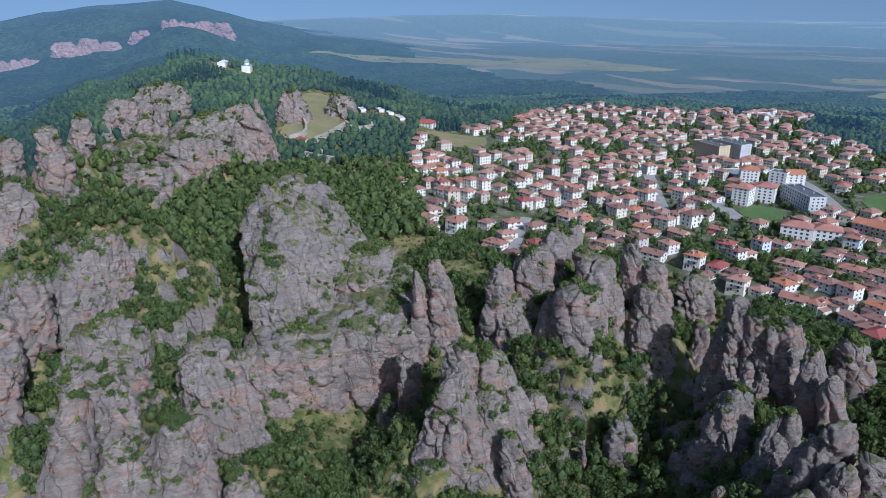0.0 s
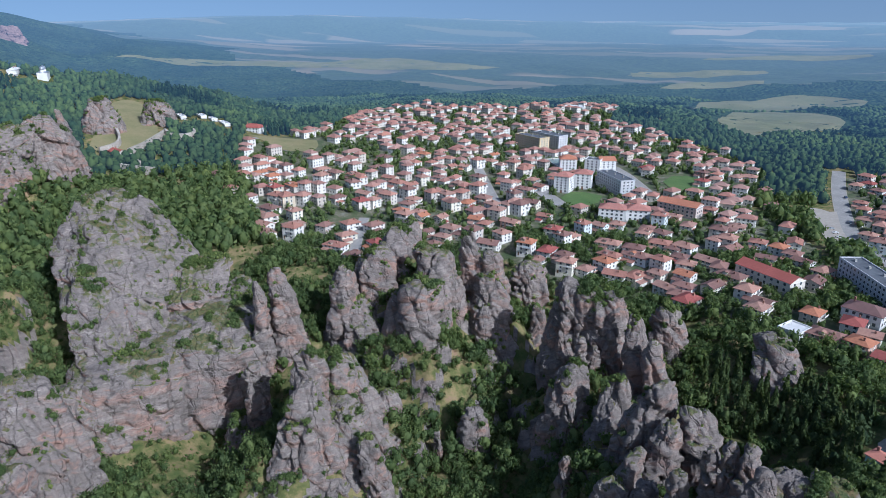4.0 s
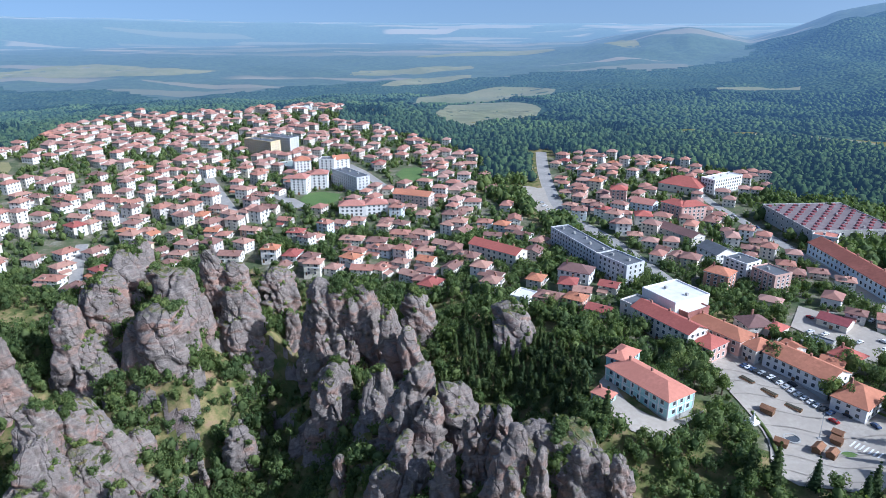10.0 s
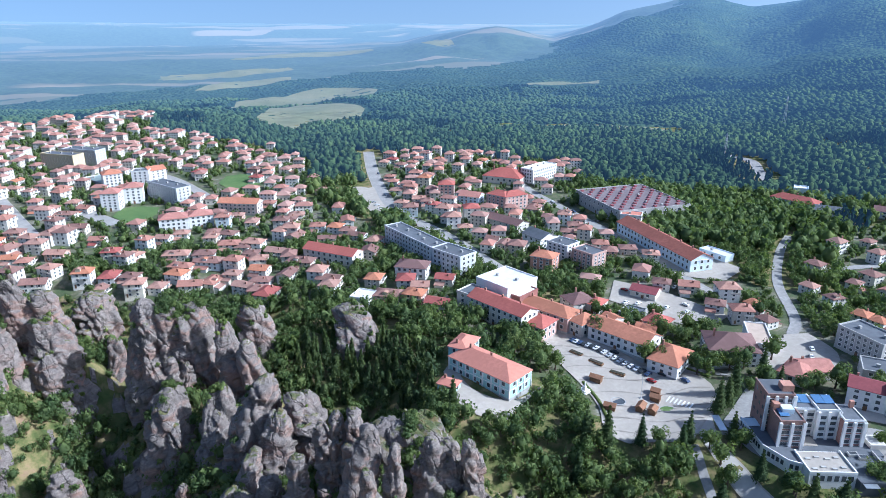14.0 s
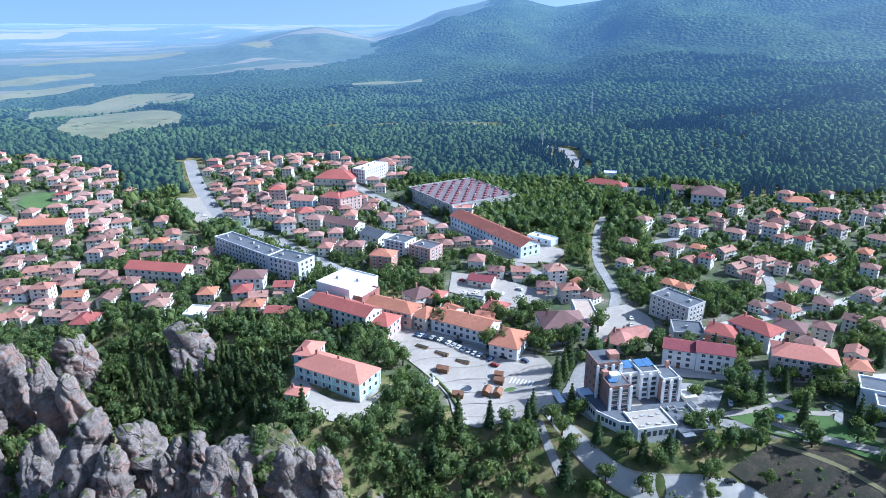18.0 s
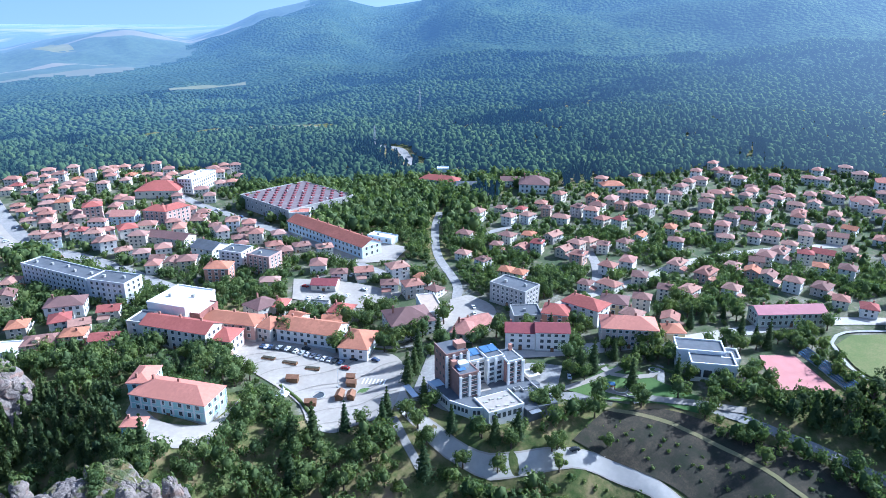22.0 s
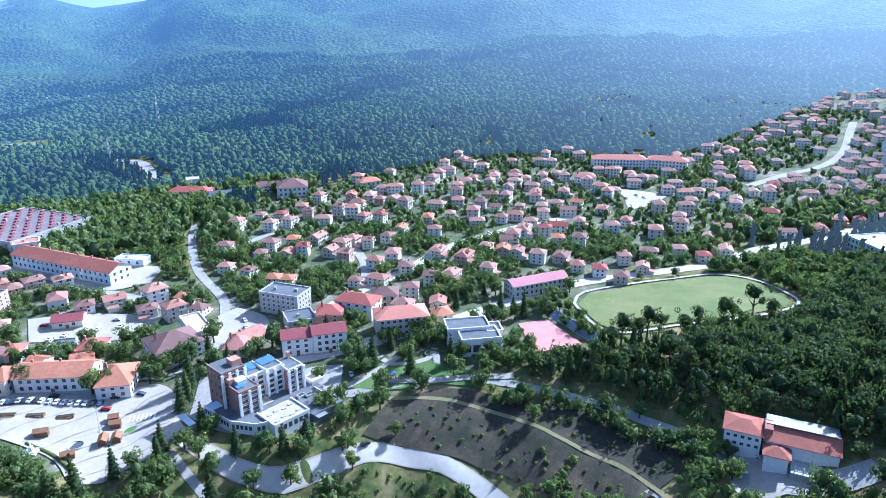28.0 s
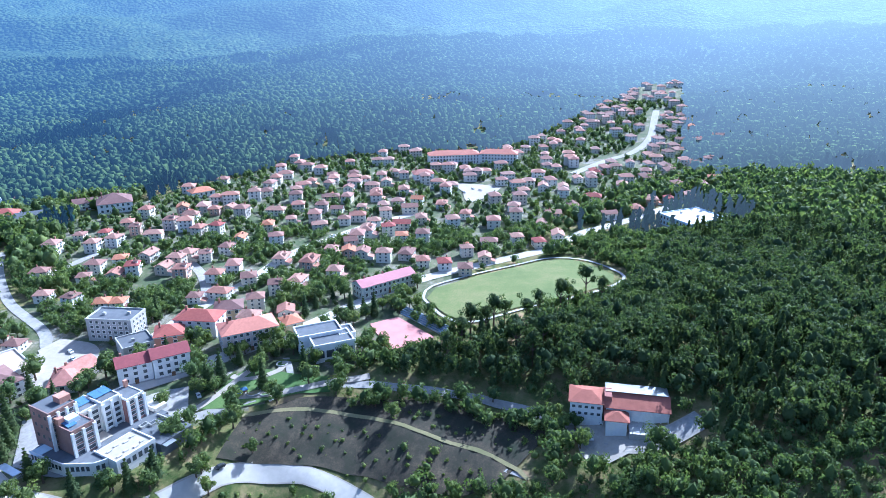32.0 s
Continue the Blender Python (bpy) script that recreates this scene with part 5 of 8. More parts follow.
patch('avenue_car_park', PAVING, [(101, 585), (95, 530), (100, 496)], [(114, 592), (110, 535), (114, 501)])
patch('bus_yard', PAVING, [(81, 590), (85, 569), (108, 563)], [(92, 598), (104, 595), (112, 582)])
patch('brown_yard', PAVING, [(251, 245), (238, 228), (237, 213)], [(263, 242), (261, 222), (247, 207)])
patch('restaurant_yard', PAVING, [(246, -8), (229, -11), (226, -21)], [(251, -16), (242, -33), (241, -47)])
patch('works_yard', PAVING, [(240, 357), (249, 325), (269, 311)], [(286, 377), (287, 344), (291, 323)])
patch('workers_car_park', PAVING, [(565, 90), (533, 80), (553, 64)], [(590, 105), (587, 74), (580, 58)])
patch('playing_field', TURF, [(340, 74), (320, 58), (318, 44), (334, 22), (354, -4), (376, -28)], [(356, 72), (377, 51), (396, 28), (412, 8), (411, -11), (389, -29)])
patch('ball_court', COURT, [(304, 96), (281, 80)], [(314, 84), (297, 61)])
patch('fortress_yard', DRYGRASS, [(-517, 474), (-487, 466), (-478, 487), (-478, 519)], [(-611, 601), (-615, 624), (-599, 631), (-546, 596)])
patch('bare_slope', DRYSLOPE, [(202, 128), (210, 102), (211, 68), (208, 45), (213, 21)], [(223, 127), (241, 105), (248, 66), (249, 28), (239, 1)])
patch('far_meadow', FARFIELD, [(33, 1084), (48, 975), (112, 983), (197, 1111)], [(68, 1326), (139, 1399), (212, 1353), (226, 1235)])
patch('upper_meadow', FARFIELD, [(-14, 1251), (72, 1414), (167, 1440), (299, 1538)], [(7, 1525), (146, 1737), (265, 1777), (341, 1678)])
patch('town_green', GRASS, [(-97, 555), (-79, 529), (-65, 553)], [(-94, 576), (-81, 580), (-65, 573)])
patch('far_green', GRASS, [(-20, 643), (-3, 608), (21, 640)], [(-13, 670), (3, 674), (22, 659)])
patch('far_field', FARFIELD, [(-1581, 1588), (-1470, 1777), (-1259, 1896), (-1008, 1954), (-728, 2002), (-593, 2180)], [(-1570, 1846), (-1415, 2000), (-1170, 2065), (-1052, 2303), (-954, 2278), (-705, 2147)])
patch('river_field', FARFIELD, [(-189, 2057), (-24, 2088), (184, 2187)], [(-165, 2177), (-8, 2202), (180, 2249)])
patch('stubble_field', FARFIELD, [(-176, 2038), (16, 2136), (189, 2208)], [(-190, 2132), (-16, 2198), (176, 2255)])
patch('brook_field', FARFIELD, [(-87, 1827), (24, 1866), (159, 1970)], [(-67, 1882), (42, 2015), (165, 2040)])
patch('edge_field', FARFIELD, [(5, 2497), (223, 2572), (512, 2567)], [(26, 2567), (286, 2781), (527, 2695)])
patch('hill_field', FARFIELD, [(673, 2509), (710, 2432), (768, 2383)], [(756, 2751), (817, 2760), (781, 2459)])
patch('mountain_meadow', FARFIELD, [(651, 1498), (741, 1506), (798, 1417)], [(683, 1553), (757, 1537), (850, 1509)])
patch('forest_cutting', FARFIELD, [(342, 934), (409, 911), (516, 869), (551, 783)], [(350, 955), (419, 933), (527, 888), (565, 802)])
patch('hill_clearing', DRYGRASS, [(-379, 580), (-355, 590), (-359, 613)], [(-435, 602), (-408, 627), (-370, 629)])

# ---- larger buildings: x, y, turn, length, depth, height, storeys ----
block('school', 'old two-storey school with pale teal walls and a salmon hipped roof', 95.9, 247.8, -60.2, 34.0, 15.0, 10.0, 2, 'hip', TEAL, SALMON, 4.0, 'sew')
block('office_building', 'long three-storey office building with pale walls and a red roof', 122.5, 300.4, -62.8, 36.5, 13.0, 13.0, 3, 'gable', PALE, REDROOF, 3.6, 'sew')
block('office_annex', 'flat-roofed pale annex at the end of the offices', 112.7, 322.1, -58.4, 8.2, 13.0, 11.0, 3, 'flat', PALE, FLATROOF, 3.6, 'sw')
block('theatre', 'windowless white theatre block with a flat white roof', 134.3, 323.8, -64.2, 23.1, 24.0, 17.0, 0, 'flat', WHITE, WHITEROOF, 9.0, '')
block('stage_house', 'dark red brick annex beside the theatre', 139.1, 311.9, -60.2, 7.7, 16.0, 13.0, 0, 'flat', BRICK, WHITEROOF, 5.0, 'e')
block('street_block', 'long pink two-storey street block with an orange tile roof and chimneys', 147.5, 297.7, -58.7, 31.5, 13.0, 10.0, 2, 'hip', PINK, ORANGE, 4.0, 'sew')
block('corner_house', 'ornate pink corner house with white pilasters and a red roof', 136.8, 283.8, -56.3, 10.6, 14.0, 10.0, 2, 'hip', PINK, REDROOF, 3.5, 'sew')
block('gable_house', 'two-storey house with a wide orange gable roof on the square', 159.3, 281.4, -68.1, 8.9, 13.0, 9.0, 2, 'hip', PALE, ORANGE, 3.5, 'se')
block('town_hall', 'white town hall with tall pilasters and a long orange roof', 172.1, 263.7, -61.6, 31.3, 15.0, 9.0, 2, 'gable', WHITE, ORANGE, 3.4, 'sew')
block('town_hall_wing', 'white corner wing of the town hall under a hipped orange roof', 183.1, 240.7, -55.3, 14.0, 20.0, 8.0, 2, 'hip', WHITE, ORANGE, 3.2, 'sew')
block('rear_wing', 'rear wing of the town hall with an orange roof', 173.2, 277.9, -73.0, 7.5, 10.0, 9.0, 2, 'gable', PALE, ORANGE, 4.0, 'se')
block('workshop', 'low workshop with a broad orange roof behind the town hall', 187.1, 267.3, -45.3, 9.6, 16.0, 6.0, 1, 'gable', PALE, ORANGE, 5.0, 's')
block('yard_house', 'two-storey house with a red roof beside the car yard', 196.9, 272.2, -60.6, 11.4, 12.0, 8.0, 2, 'hip', PALE, REDROOF, 4.0, 'se')
block('garage_row', 'grey flat-roofed garages in the yard', 193.0, 289.5, -53.7, 10.9, 12.0, 4.0, 1, 'flat', CONCRETE, FLATROOF, 5.0, 's')
block('yard_store', 'small store with a red roof by the green', 178.0, 301.2, -54.2, 7.4, 11.0, 6.0, 1, 'hip', PALE, REDROOF, 5.0, 'se')
block('dark_house', 'wide house with a dark red roof and a tall chimney', 169.5, 307.0, -84.1, 13.3, 14.0, 7.0, 2, 'hip', PALE, BROWNROOF, 5.0, 'se')
block('brown_hall', 'white three-storey institute with a dark brown low roof', 213.3, 238.0, -26.1, 22.4, 20.0, 11.0, 3, 'hip', WHITE, BROWNROOF, 2.8, 'sw')
block('tan_hall', 'low hall with a broad tan flat roof', 232.2, 241.6, -31.3, 9.9, 24.0, 8.0, 1, 'flat', WHITE, TANROOF, 5.0, 's')
block('apartment_row', 'white three-storey apartments with a dark red roof', 237.0, 183.9, -50.0, 14.0, 11.0, 11.0, 3, 'gable', WHITE, REDROOF2, 3.4, 'sew')
block('apartment_row', 'white three-storey apartments with a dark red roof and balconies', 245.9, 171.9, -48.8, 15.6, 11.0, 12.0, 3, 'gable', WHITE, REDROOF2, 3.4, 'sew')
block('market_roof', 'low market building with faded red hipped roofs', 226.6, 210.3, -63.0, 11.1, 15.0, 5.0, 1, 'hip', PALE, REDFADE, 5.0, 's')
block('market_roof', 'low market building with a faded red gable roof', 235.5, 211.0, -14.3, 13.6, 12.0, 5.0, 1, 'gable', PALE, REDFADE, 5.0, 's')
block('pink_school', 'three-storey pink stone school with a salmon hipped roof', 273.7, 147.4, -52.6, 25.8, 15.0, 12.0, 3, 'hip', PINK2, SALMON, 3.0, 'sew')
block('grey_office', 'grey four-storey concrete office block with a flat roof', 272.7, 216.7, -85.1, 23.1, 14.0, 13.0, 4, 'flat', CONCRETE, FLATROOF, 3.0, 'sew')
block('white_apartments', 'white three-storey house with two red roofs', 281.4, 176.5, -85.9, 21.1, 13.0, 11.0, 3, 'hip', WHITE, REDROOF, 4.0, 'sew')
block('yellow_house', 'yellow two-storey house with a brown hipped roof', 297.3, 169.3, -63.3, 13.8, 12.0, 9.0, 2, 'hip', YELLOW, BROWNROOF, 4.0, 'sew')
block('orange_house', 'orange three-storey house with a red gable roof', 268.1, 185.3, -62.3, 13.0, 13.0, 9.0, 3, 'hip', ORANGEWALL, REDROOF, 4.0, 'sew')
block('grey_hall', 'low grey hall with a worn flat roof', 259.3, 198.2, -41.9, 14.4, 14.0, 7.0, 2, 'flat', CONCRETE, FLATROOF, 4.0, 's')
block('park_house', 'house with an orange hipped roof at the park', 290.7, 132.7, -46.6, 8.9, 10.0, 7.0, 2, 'hip', YELLOW, ORANGE, 4.0, 'sew')
block('long_school', 'long cream school with a dull pink roof above the court', 348.2, 100.3, -42.0, 35.2, 11.0, 9.0, 2, 'gable', GREENGREY, PINKROOF, 3.0, 'sew')
block('factory_hall', 'huge factory hall with a grey roof dotted with red skylights', 296.5, 462.9, -88.8, 67.2, 62.0, 12.0, 2, 'flat', CONCRETE, FACTROOF, 6.0, 'se')
block('long_workshop', 'very long factory wing with a rust roof and blue-white walls', 262.9, 369.5, -89.1, 83.3, 16.0, 10.0, 2, 'gable', BLUEWHITE, RUSTROOF, 4.0, 'se')
block('factory_link', 'pale link building between the factory halls', 273.9, 424.5, -38.4, 14.9, 12.0, 11.0, 2, 'flat', WHITE, SALMON, 5.0, 's')
block('white_office', 'white four-storey office slab with rows of windows', 267.8, 576.1, 29.9, 37.5, 14.0, 15.0, 4, 'flat', WHITE, WHITEROOF, 3.0, 'sw')
block('red_hall', 'sports hall with a broad bright red roof', 236.0, 578.7, -41.6, 36.2, 26.0, 8.0, 1, 'hip', PALE, REDROOF, 5.0, 's')
block('pink_flats', 'pink four-storey flats with stepped red roofs', 198.5, 497.0, -56.5, 18.6, 13.0, 14.0, 4, 'hip', PINK, REDROOF, 3.5, 'se')
block('pink_flats', 'pink four-storey flats with stepped red roofs', 207.7, 494.0, 11.6, 20.8, 13.0, 14.0, 4, 'hip', PINK, REDROOF, 3.5, 'se')
block('white_flats', 'white five-storey flats with a flat roof and vents', 194.8, 377.3, -62.8, 16.2, 13.0, 14.0, 5, 'flat', WHITE, FLATROOF, 3.4, 'se')
block('pink_tower', 'pale pink five-storey flats with balconies', 203.1, 358.1, -68.2, 16.6, 13.0, 14.0, 5, 'flat', PINK, FLATROOF, 3.4, 'se')
block('brick_flats', 'brick four-storey flats with orange pitched roofs', 175.5, 363.0, -46.0, 14.2, 12.0, 12.0, 4, 'hip', BRICK2, ORANGE, 3.4, 'se')
block('tower_house', 'four-storey pink block with a red hipped roof', 166.8, 541.8, -21.5, 13.1, 12.0, 14.0, 4, 'hip', PINK, REDROOF, 3.4, 'se')
block('blue_house', 'pale blue house with a grey-red gable roof', 178.9, 511.9, -40.1, 17.3, 13.0, 10.0, 3, 'gable', BLUEWHITE, REDFADE, 3.6, 'se')
block('corner_flats', 'three-storey corner house with a red hipped roof', 166.5, 476.4, -11.7, 11.8, 12.0, 11.0, 3, 'hip', PALE, REDROOF, 3.6, 'se')
block('old_store', 'low long store with a worn brown roof', 184.1, 447.8, -62.8, 31.3, 13.0, 7.0, 2, 'gable', PALE, BROWNROOF, 5.0, 'se')
block('curved_hall', 'white hall with a curved grey roof', 191.6, 406.2, -72.1, 18.3, 15.0, 9.0, 2, 'gable', WHITE, FLATROOF, 5.0, 'se')
block('yard_shed', 'shed with a red and grey roof', 212.7, 308.7, -50.3, 14.3, 10.0, 5.0, 1, 'gable', PALE, REDROOF2, 5.0, 's')
block('grey_apartments', 'long grey four-storey apartment slab with a flat roof', 105.9, 414.0, -71.6, 56.1, 13.0, 14.0, 4, 'flat', PALEGREY, FLATROOF, 3.6, 'sew')
block('grey_apartments', 'grey-white four-storey apartment slab with a flat roof and loggias', 120.1, 375.0, -61.8, 24.4, 14.0, 15.0, 4, 'flat', PALEGREY, FLATROOF, 3.6, 'sew')
block('arcade_house', 'white two-storey house with an arched loggia', 93.7, 373.0, -29.5, 18.6, 13.0, 9.0, 2, 'hip', WHITE, BROWNROOF, 3.2, 'sew')
block('modern_house', 'modern white house with dark glass and a flat roof', 58.4, 345.5, -37.2, 10.4, 12.0, 7.0, 2, 'flat', WHITE, WHITEROOF, 3.6, 'sew')
block('red_terrace', 'long terrace under one bright red roof', 51.7, 413.1, -42.2, 36.6, 13.0, 9.0, 2, 'gable', PALE, REDROOF, 4.0, 'se')
block('clinic', 'pale blue two-storey building with a red roof', 419.6, 421.3, -67.6, 34.7, 14.0, 9.0, 2, 'hip', BLUEWHITE, REDROOF, 3.6, 'se')
block('grey_school', 'large building with a broad grey-brown roof', 463.7, 351.0, -53.9, 25.0, 24.0, 10.0, 2, 'hip', WHITE, BROWNROOF, 3.6, 'sw')
block('school_wing', 'low school wing with a flat brown roof', 463.9, 377.4, -50.0, 17.8, 12.0, 7.0, 2, 'gable', WHITE, BROWNROOF, 4.0, 's')
block('grey_store', 'long white store with a grey roof', 428.0, 394.3, -45.7, 22.8, 13.0, 6.0, 1, 'gable', WHITE, FLATROOF, 4.0, 's')
block('hill_house', "white house with an orange roof at the wood's edge", 506.9, 301.4, -40.7, 18.7, 13.0, 6.0, 1, 'hip', WHITE, ORANGE, 4.0, 's')
block('pump_house', "tall white box building at the wood's edge", 441.8, 440.5, -44.2, 10.7, 10.0, 12.0, 1, 'flat', BLUEWHITE, WHITEROOF, 5.0, 's')
block('blue_kiosk', 'small blue and white flat-roofed store', 288.2, 345.8, -72.8, 19.2, 9.0, 5.0, 1, 'flat', BLUEWHITE, WHITEROOF, 5.0, 's')
block('hill_school', 'long three-storey white school on the hillside with a red roof', 664.4, 114.8, -71.8, 51.0, 15.0, 12.0, 3, 'hip', WHITE, SALMON, 3.0, 's')
block('hill_school', 'three-storey white wing of the hillside school with a red roof', 673.8, 70.4, -86.8, 36.6, 15.0, 12.0, 3, 'hip', WHITE, SALMON, 3.0, 's')
block('school_annex', 'low white annex with a pale red roof', 602.3, 132.9, -68.0, 18.4, 14.0, 7.0, 2, 'hip', WHITE, REDFADE, 4.0, 's')
block('sports_hall', 'white sports hall with blue windows and a flat roof', 481.1, -86.2, -145.2, 30.5, 34.0, 9.0, 2, 'flat', BLUEWHITE, WHITEROOF, 3.0, 'sw')
block('apartment_block', 'white six-storey block of flats with a red-brown roof', -99.2, 579.1, -7.8, 13.5, 14.0, 17.0, 6, 'hip', WHITE, REDFADE, 3.4, 'sew')
block('apartment_block', 'white five-storey block of flats with an orange roof', -109.2, 652.2, 16.7, 15.5, 14.0, 16.0, 5, 'hip', WHITE, ORANGE, 3.4, 'sew')
block('apartment_block', 'white five-storey block of flats with a faded red roof', -85.2, 597.5, 1.5, 14.5, 14.0, 16.0, 5, 'hip', WHITE, REDFADE, 3.4, 'sew')
block('apartment_block', 'white five-storey flats with a red roof', -74.1, 661.5, 26.6, 15.2, 13.0, 15.0, 5, 'gable', WHITE, ORANGE, 3.4, 'se')
block('apartment_block', 'cream five-storey flats with a flat roof', -84.6, 654.9, -7.5, 14.8, 13.0, 16.0, 5, 'flat', WHITE, FLATROOF, 3.4, 'se')
block('apartment_block', 'grey five-storey flats with a flat roof', -57.7, 595.6, -54.7, 42.5, 13.0, 16.0, 5, 'flat', PALEGREY, FLATROOF, 3.4, 'sew')
block('apartment_block', 'white six-storey slab with a flat roof', -147.7, 753.6, -32.7, 40.4, 14.0, 18.0, 6, 'flat', PALEGREY, FLATROOF, 3.4, 'se')
block('apartment_block', 'tan six-storey slab with a flat roof', -163.2, 733.0, -34.6, 39.5, 14.0, 18.0, 6, 'flat', YELLOW, FLATROOF, 3.4, 'se')
block('long_apartments', 'long three-storey flats with an orange roof', -2.1, 541.6, -23.2, 31.1, 13.0, 11.0, 3, 'gable', PINK2, ORANGE, 3.4, 'se')
block('flats_row', 'white three-storey flats with red roofs', -49.5, 512.2, 1.0, 19.8, 13.0, 11.0, 3, 'hip', WHITE, REDFADE, 3.4, 'sew')
block('flats_row', 'white three-storey flats with red roofs', -31.4, 515.5, 6.5, 17.1, 13.0, 11.0, 3, 'hip', WHITE, REDFADE, 3.4, 'sew')
block('green_store', 'low building with a grey-green roof among the flats', -120.4, 667.9, -55.7, 37.5, 16.0, 5.0, 1, 'flat', PALE, GREENROOF, 5.0, 's')
block('supermarket', 'white low building at the far end of the town', -171.0, 1017.9, 17.7, 36.8, 25.0, 6.0, 1, 'flat', WHITE, WHITEROOF, 6.0, 's')
block('hilltop_restaurant', 'white house with a bright red roof on the fortress hill', -446.6, 627.7, 2.9, 22.6, 14.0, 8.0, 2, 'hip', WHITE, REDROOF, 4.0, 's')

# ---- houses of the town, street by street: x, y, kind ----
street(-22, 62, [(8, 373, 1), (3, 382, 0), (38, 381, 3), (-4, 391, 4), (21, 391, 4), (6, 392, 1), (-34, 399, 4), (-22, 402, 7), (-52, 401, 0), (-64, 400, 3), (6, 405, 5), (-10, 405, 2), (31, 408, 7), (-42, 411, 0), (-85, 404, 4), (-9, 415, 3), (-68, 414, 2), (6, 420, 0), (25, 422, 1), (-23, 423, 7), (-40, 422, 7), (-80, 419, 1), (-94, 419, 6), (18, 432, 4), (2, 434, 2), (-204, 385, 1), (-192, 392, 2), (-120, 421, 4), (-27, 439, 1), (-156, 411, 0)])
street(-22, 515, [(-74, 439, 6), (-194, 400, 2), (-44, 444, 7), (-154, 422, 0), (-134, 429, 3), (-3, 449, 2), (-221, 392, 7), (-115, 435, 3), (-142, 429, 0), (4, 452, 1), (-70, 448, 2), (53, 451, 4), (-12, 455, 1), (-168, 427, 5), (-83, 452, 6), (32, 459, 4), (-153, 436, 0), (-221, 408, 1), (69, 461, 2), (-23, 465, 6), (23, 466, 3), (-65, 469, 6), (-258, 398, 3), (62, 472, 2), (-209, 428, 1), (-183, 439, 0), (-134, 458, 0), (-12, 479, 0), (-117, 465, 4), (-276, 393, 4)])
street(-22, 991, [(-54, 479, 5), (50, 479, 2), (-227, 426, 0), (-243, 417, 0), (-143, 465, 5), (-22, 486, 2), (-193, 447, 3), (-43, 486, 2), (-265, 410, 7), (-169, 459, 5), (25, 490, 3), (-183, 456, 5), (73, 487, 4), (-285, 403, 4), (32, 499, 2), (-132, 482, 3), (-97, 491, 5), (-189, 465, 2), (5, 503, 1), (-148, 481, 1), (-289, 414, 0), (-273, 425, 6), (-15, 506, 6), (-203, 464, 0), (-118, 498, 3), (38, 511, 0), (-139, 496, 3), (-128, 499, 3), (-170, 488, 3), (-204, 479, 0)])
street(-22, 1472, [(-237, 464, 3), (-297, 429, 1), (-5, 524, 2), (-231, 473, 3), (-162, 502, 1), (-114, 519, 4), (-293, 446, 3), (-205, 494, 0), (-261, 470, 1), (-153, 516, 0), (-182, 509, 3), (-303, 448, 3), (-193, 506, 3), (-130, 527, 6), (-173, 519, 3), (-290, 465, 0), (-247, 491, 4), (-215, 506, 3), (-234, 500, 5), (20, 552, 2), (-312, 460, 6), (-165, 540, 3), (-349, 452, 2), (-308, 482, 7), (-223, 530, 4), (-130, 560, 7), (-268, 511, 0), (-234, 529, 1), (-305, 495, 2), (-187, 552, 2)])
street(-22, 1968, [(67, 581, 0), (-118, 574, 5), (-296, 506, 3), (-219, 548, 3), (-248, 544, 4), (-337, 495, 1), (-153, 579, 5), (-276, 533, 7), (-359, 484, 1), (-210, 566, 2), (-377, 472, 2), (-294, 529, 1), (-177, 579, 0), (-130, 592, 0), (-352, 496, 4), (-346, 511, 4), (-310, 533, 1), (-341, 523, 3), (-142, 610, 3), (63, 625, 4), (-273, 569, 0), (14, 642, 2), (-200, 612, 5), (-213, 608, 5), (-168, 624, 6), (-159, 635, 3), (-192, 627, 3), (-235, 613, 2), (25, 657, 2), (-281, 605, 1)])
street(-22, 2460, [(-184, 643, 1), (-262, 615, 1), (44, 674, 1), (-37, 678, 1), (54, 677, 1), (14, 679, 2), (-210, 651, 5), (-255, 643, 1), (-190, 673, 4)])
street(-28, 2617, [(95, 323, 4), (85, 335, 3), (73, 343, 7), (242, 266, 3), (92, 349, 5), (42, 360, 3), (238, 281, 2), (86, 359, 0), (109, 356, 5), (69, 367, 0), (44, 374, 4), (252, 290, 3), (226, 313, 2), (238, 305, 5), (75, 413, 5), (243, 351, 6), (170, 393, 3), (223, 367, 3), (165, 404, 4), (83, 435, 1), (240, 373, 0), (162, 417, 5), (227, 386, 0), (74, 450, 4), (30, 467, 3), (228, 410, 3), (151, 445, 0), (219, 419, 2), (147, 460, 3), (231, 430, 2)])
street(-28, 3075, [(229, 444, 6), (220, 454, 2), (147, 483, 3), (124, 497, 3), (143, 501, 6), (219, 477, 7), (123, 523, 0), (143, 518, 2), (139, 528, 5), (139, 557, 3), (127, 560, 2), (132, 591, 2), (159, 584, 3), (157, 608, 3), (134, 614, 2), (156, 662, 2), (141, 674, 0), (170, 670, 0), (253, 647, 5), (241, 656, 0), (153, 686, 0), (200, 675, 0), (227, 668, 3), (212, 678, 3), (191, 693, 6)])
street(12, 3470, [(289, 154, 3), (304, 141, 5), (311, 161, 3), (250, 256, 2), (332, 159, 6), (314, 198, 2), (321, 187, 1), (257, 274, 2), (345, 151, 1), (300, 235, 2), (297, 243, 2), (361, 134, 2), (382, 59, 0), (344, 181, 0), (388, 73, 0), (342, 201, 2), (299, 263, 6), (390, 87, 0), (374, 155, 7), (403, 50, 5), (343, 223, 6), (394, 113, 3), (301, 282, 2), (402, 100, 1), (378, 175, 7), (397, 128, 5), (413, 63, 6), (396, 137, 5), (349, 238, 5), (336, 262, 5)])
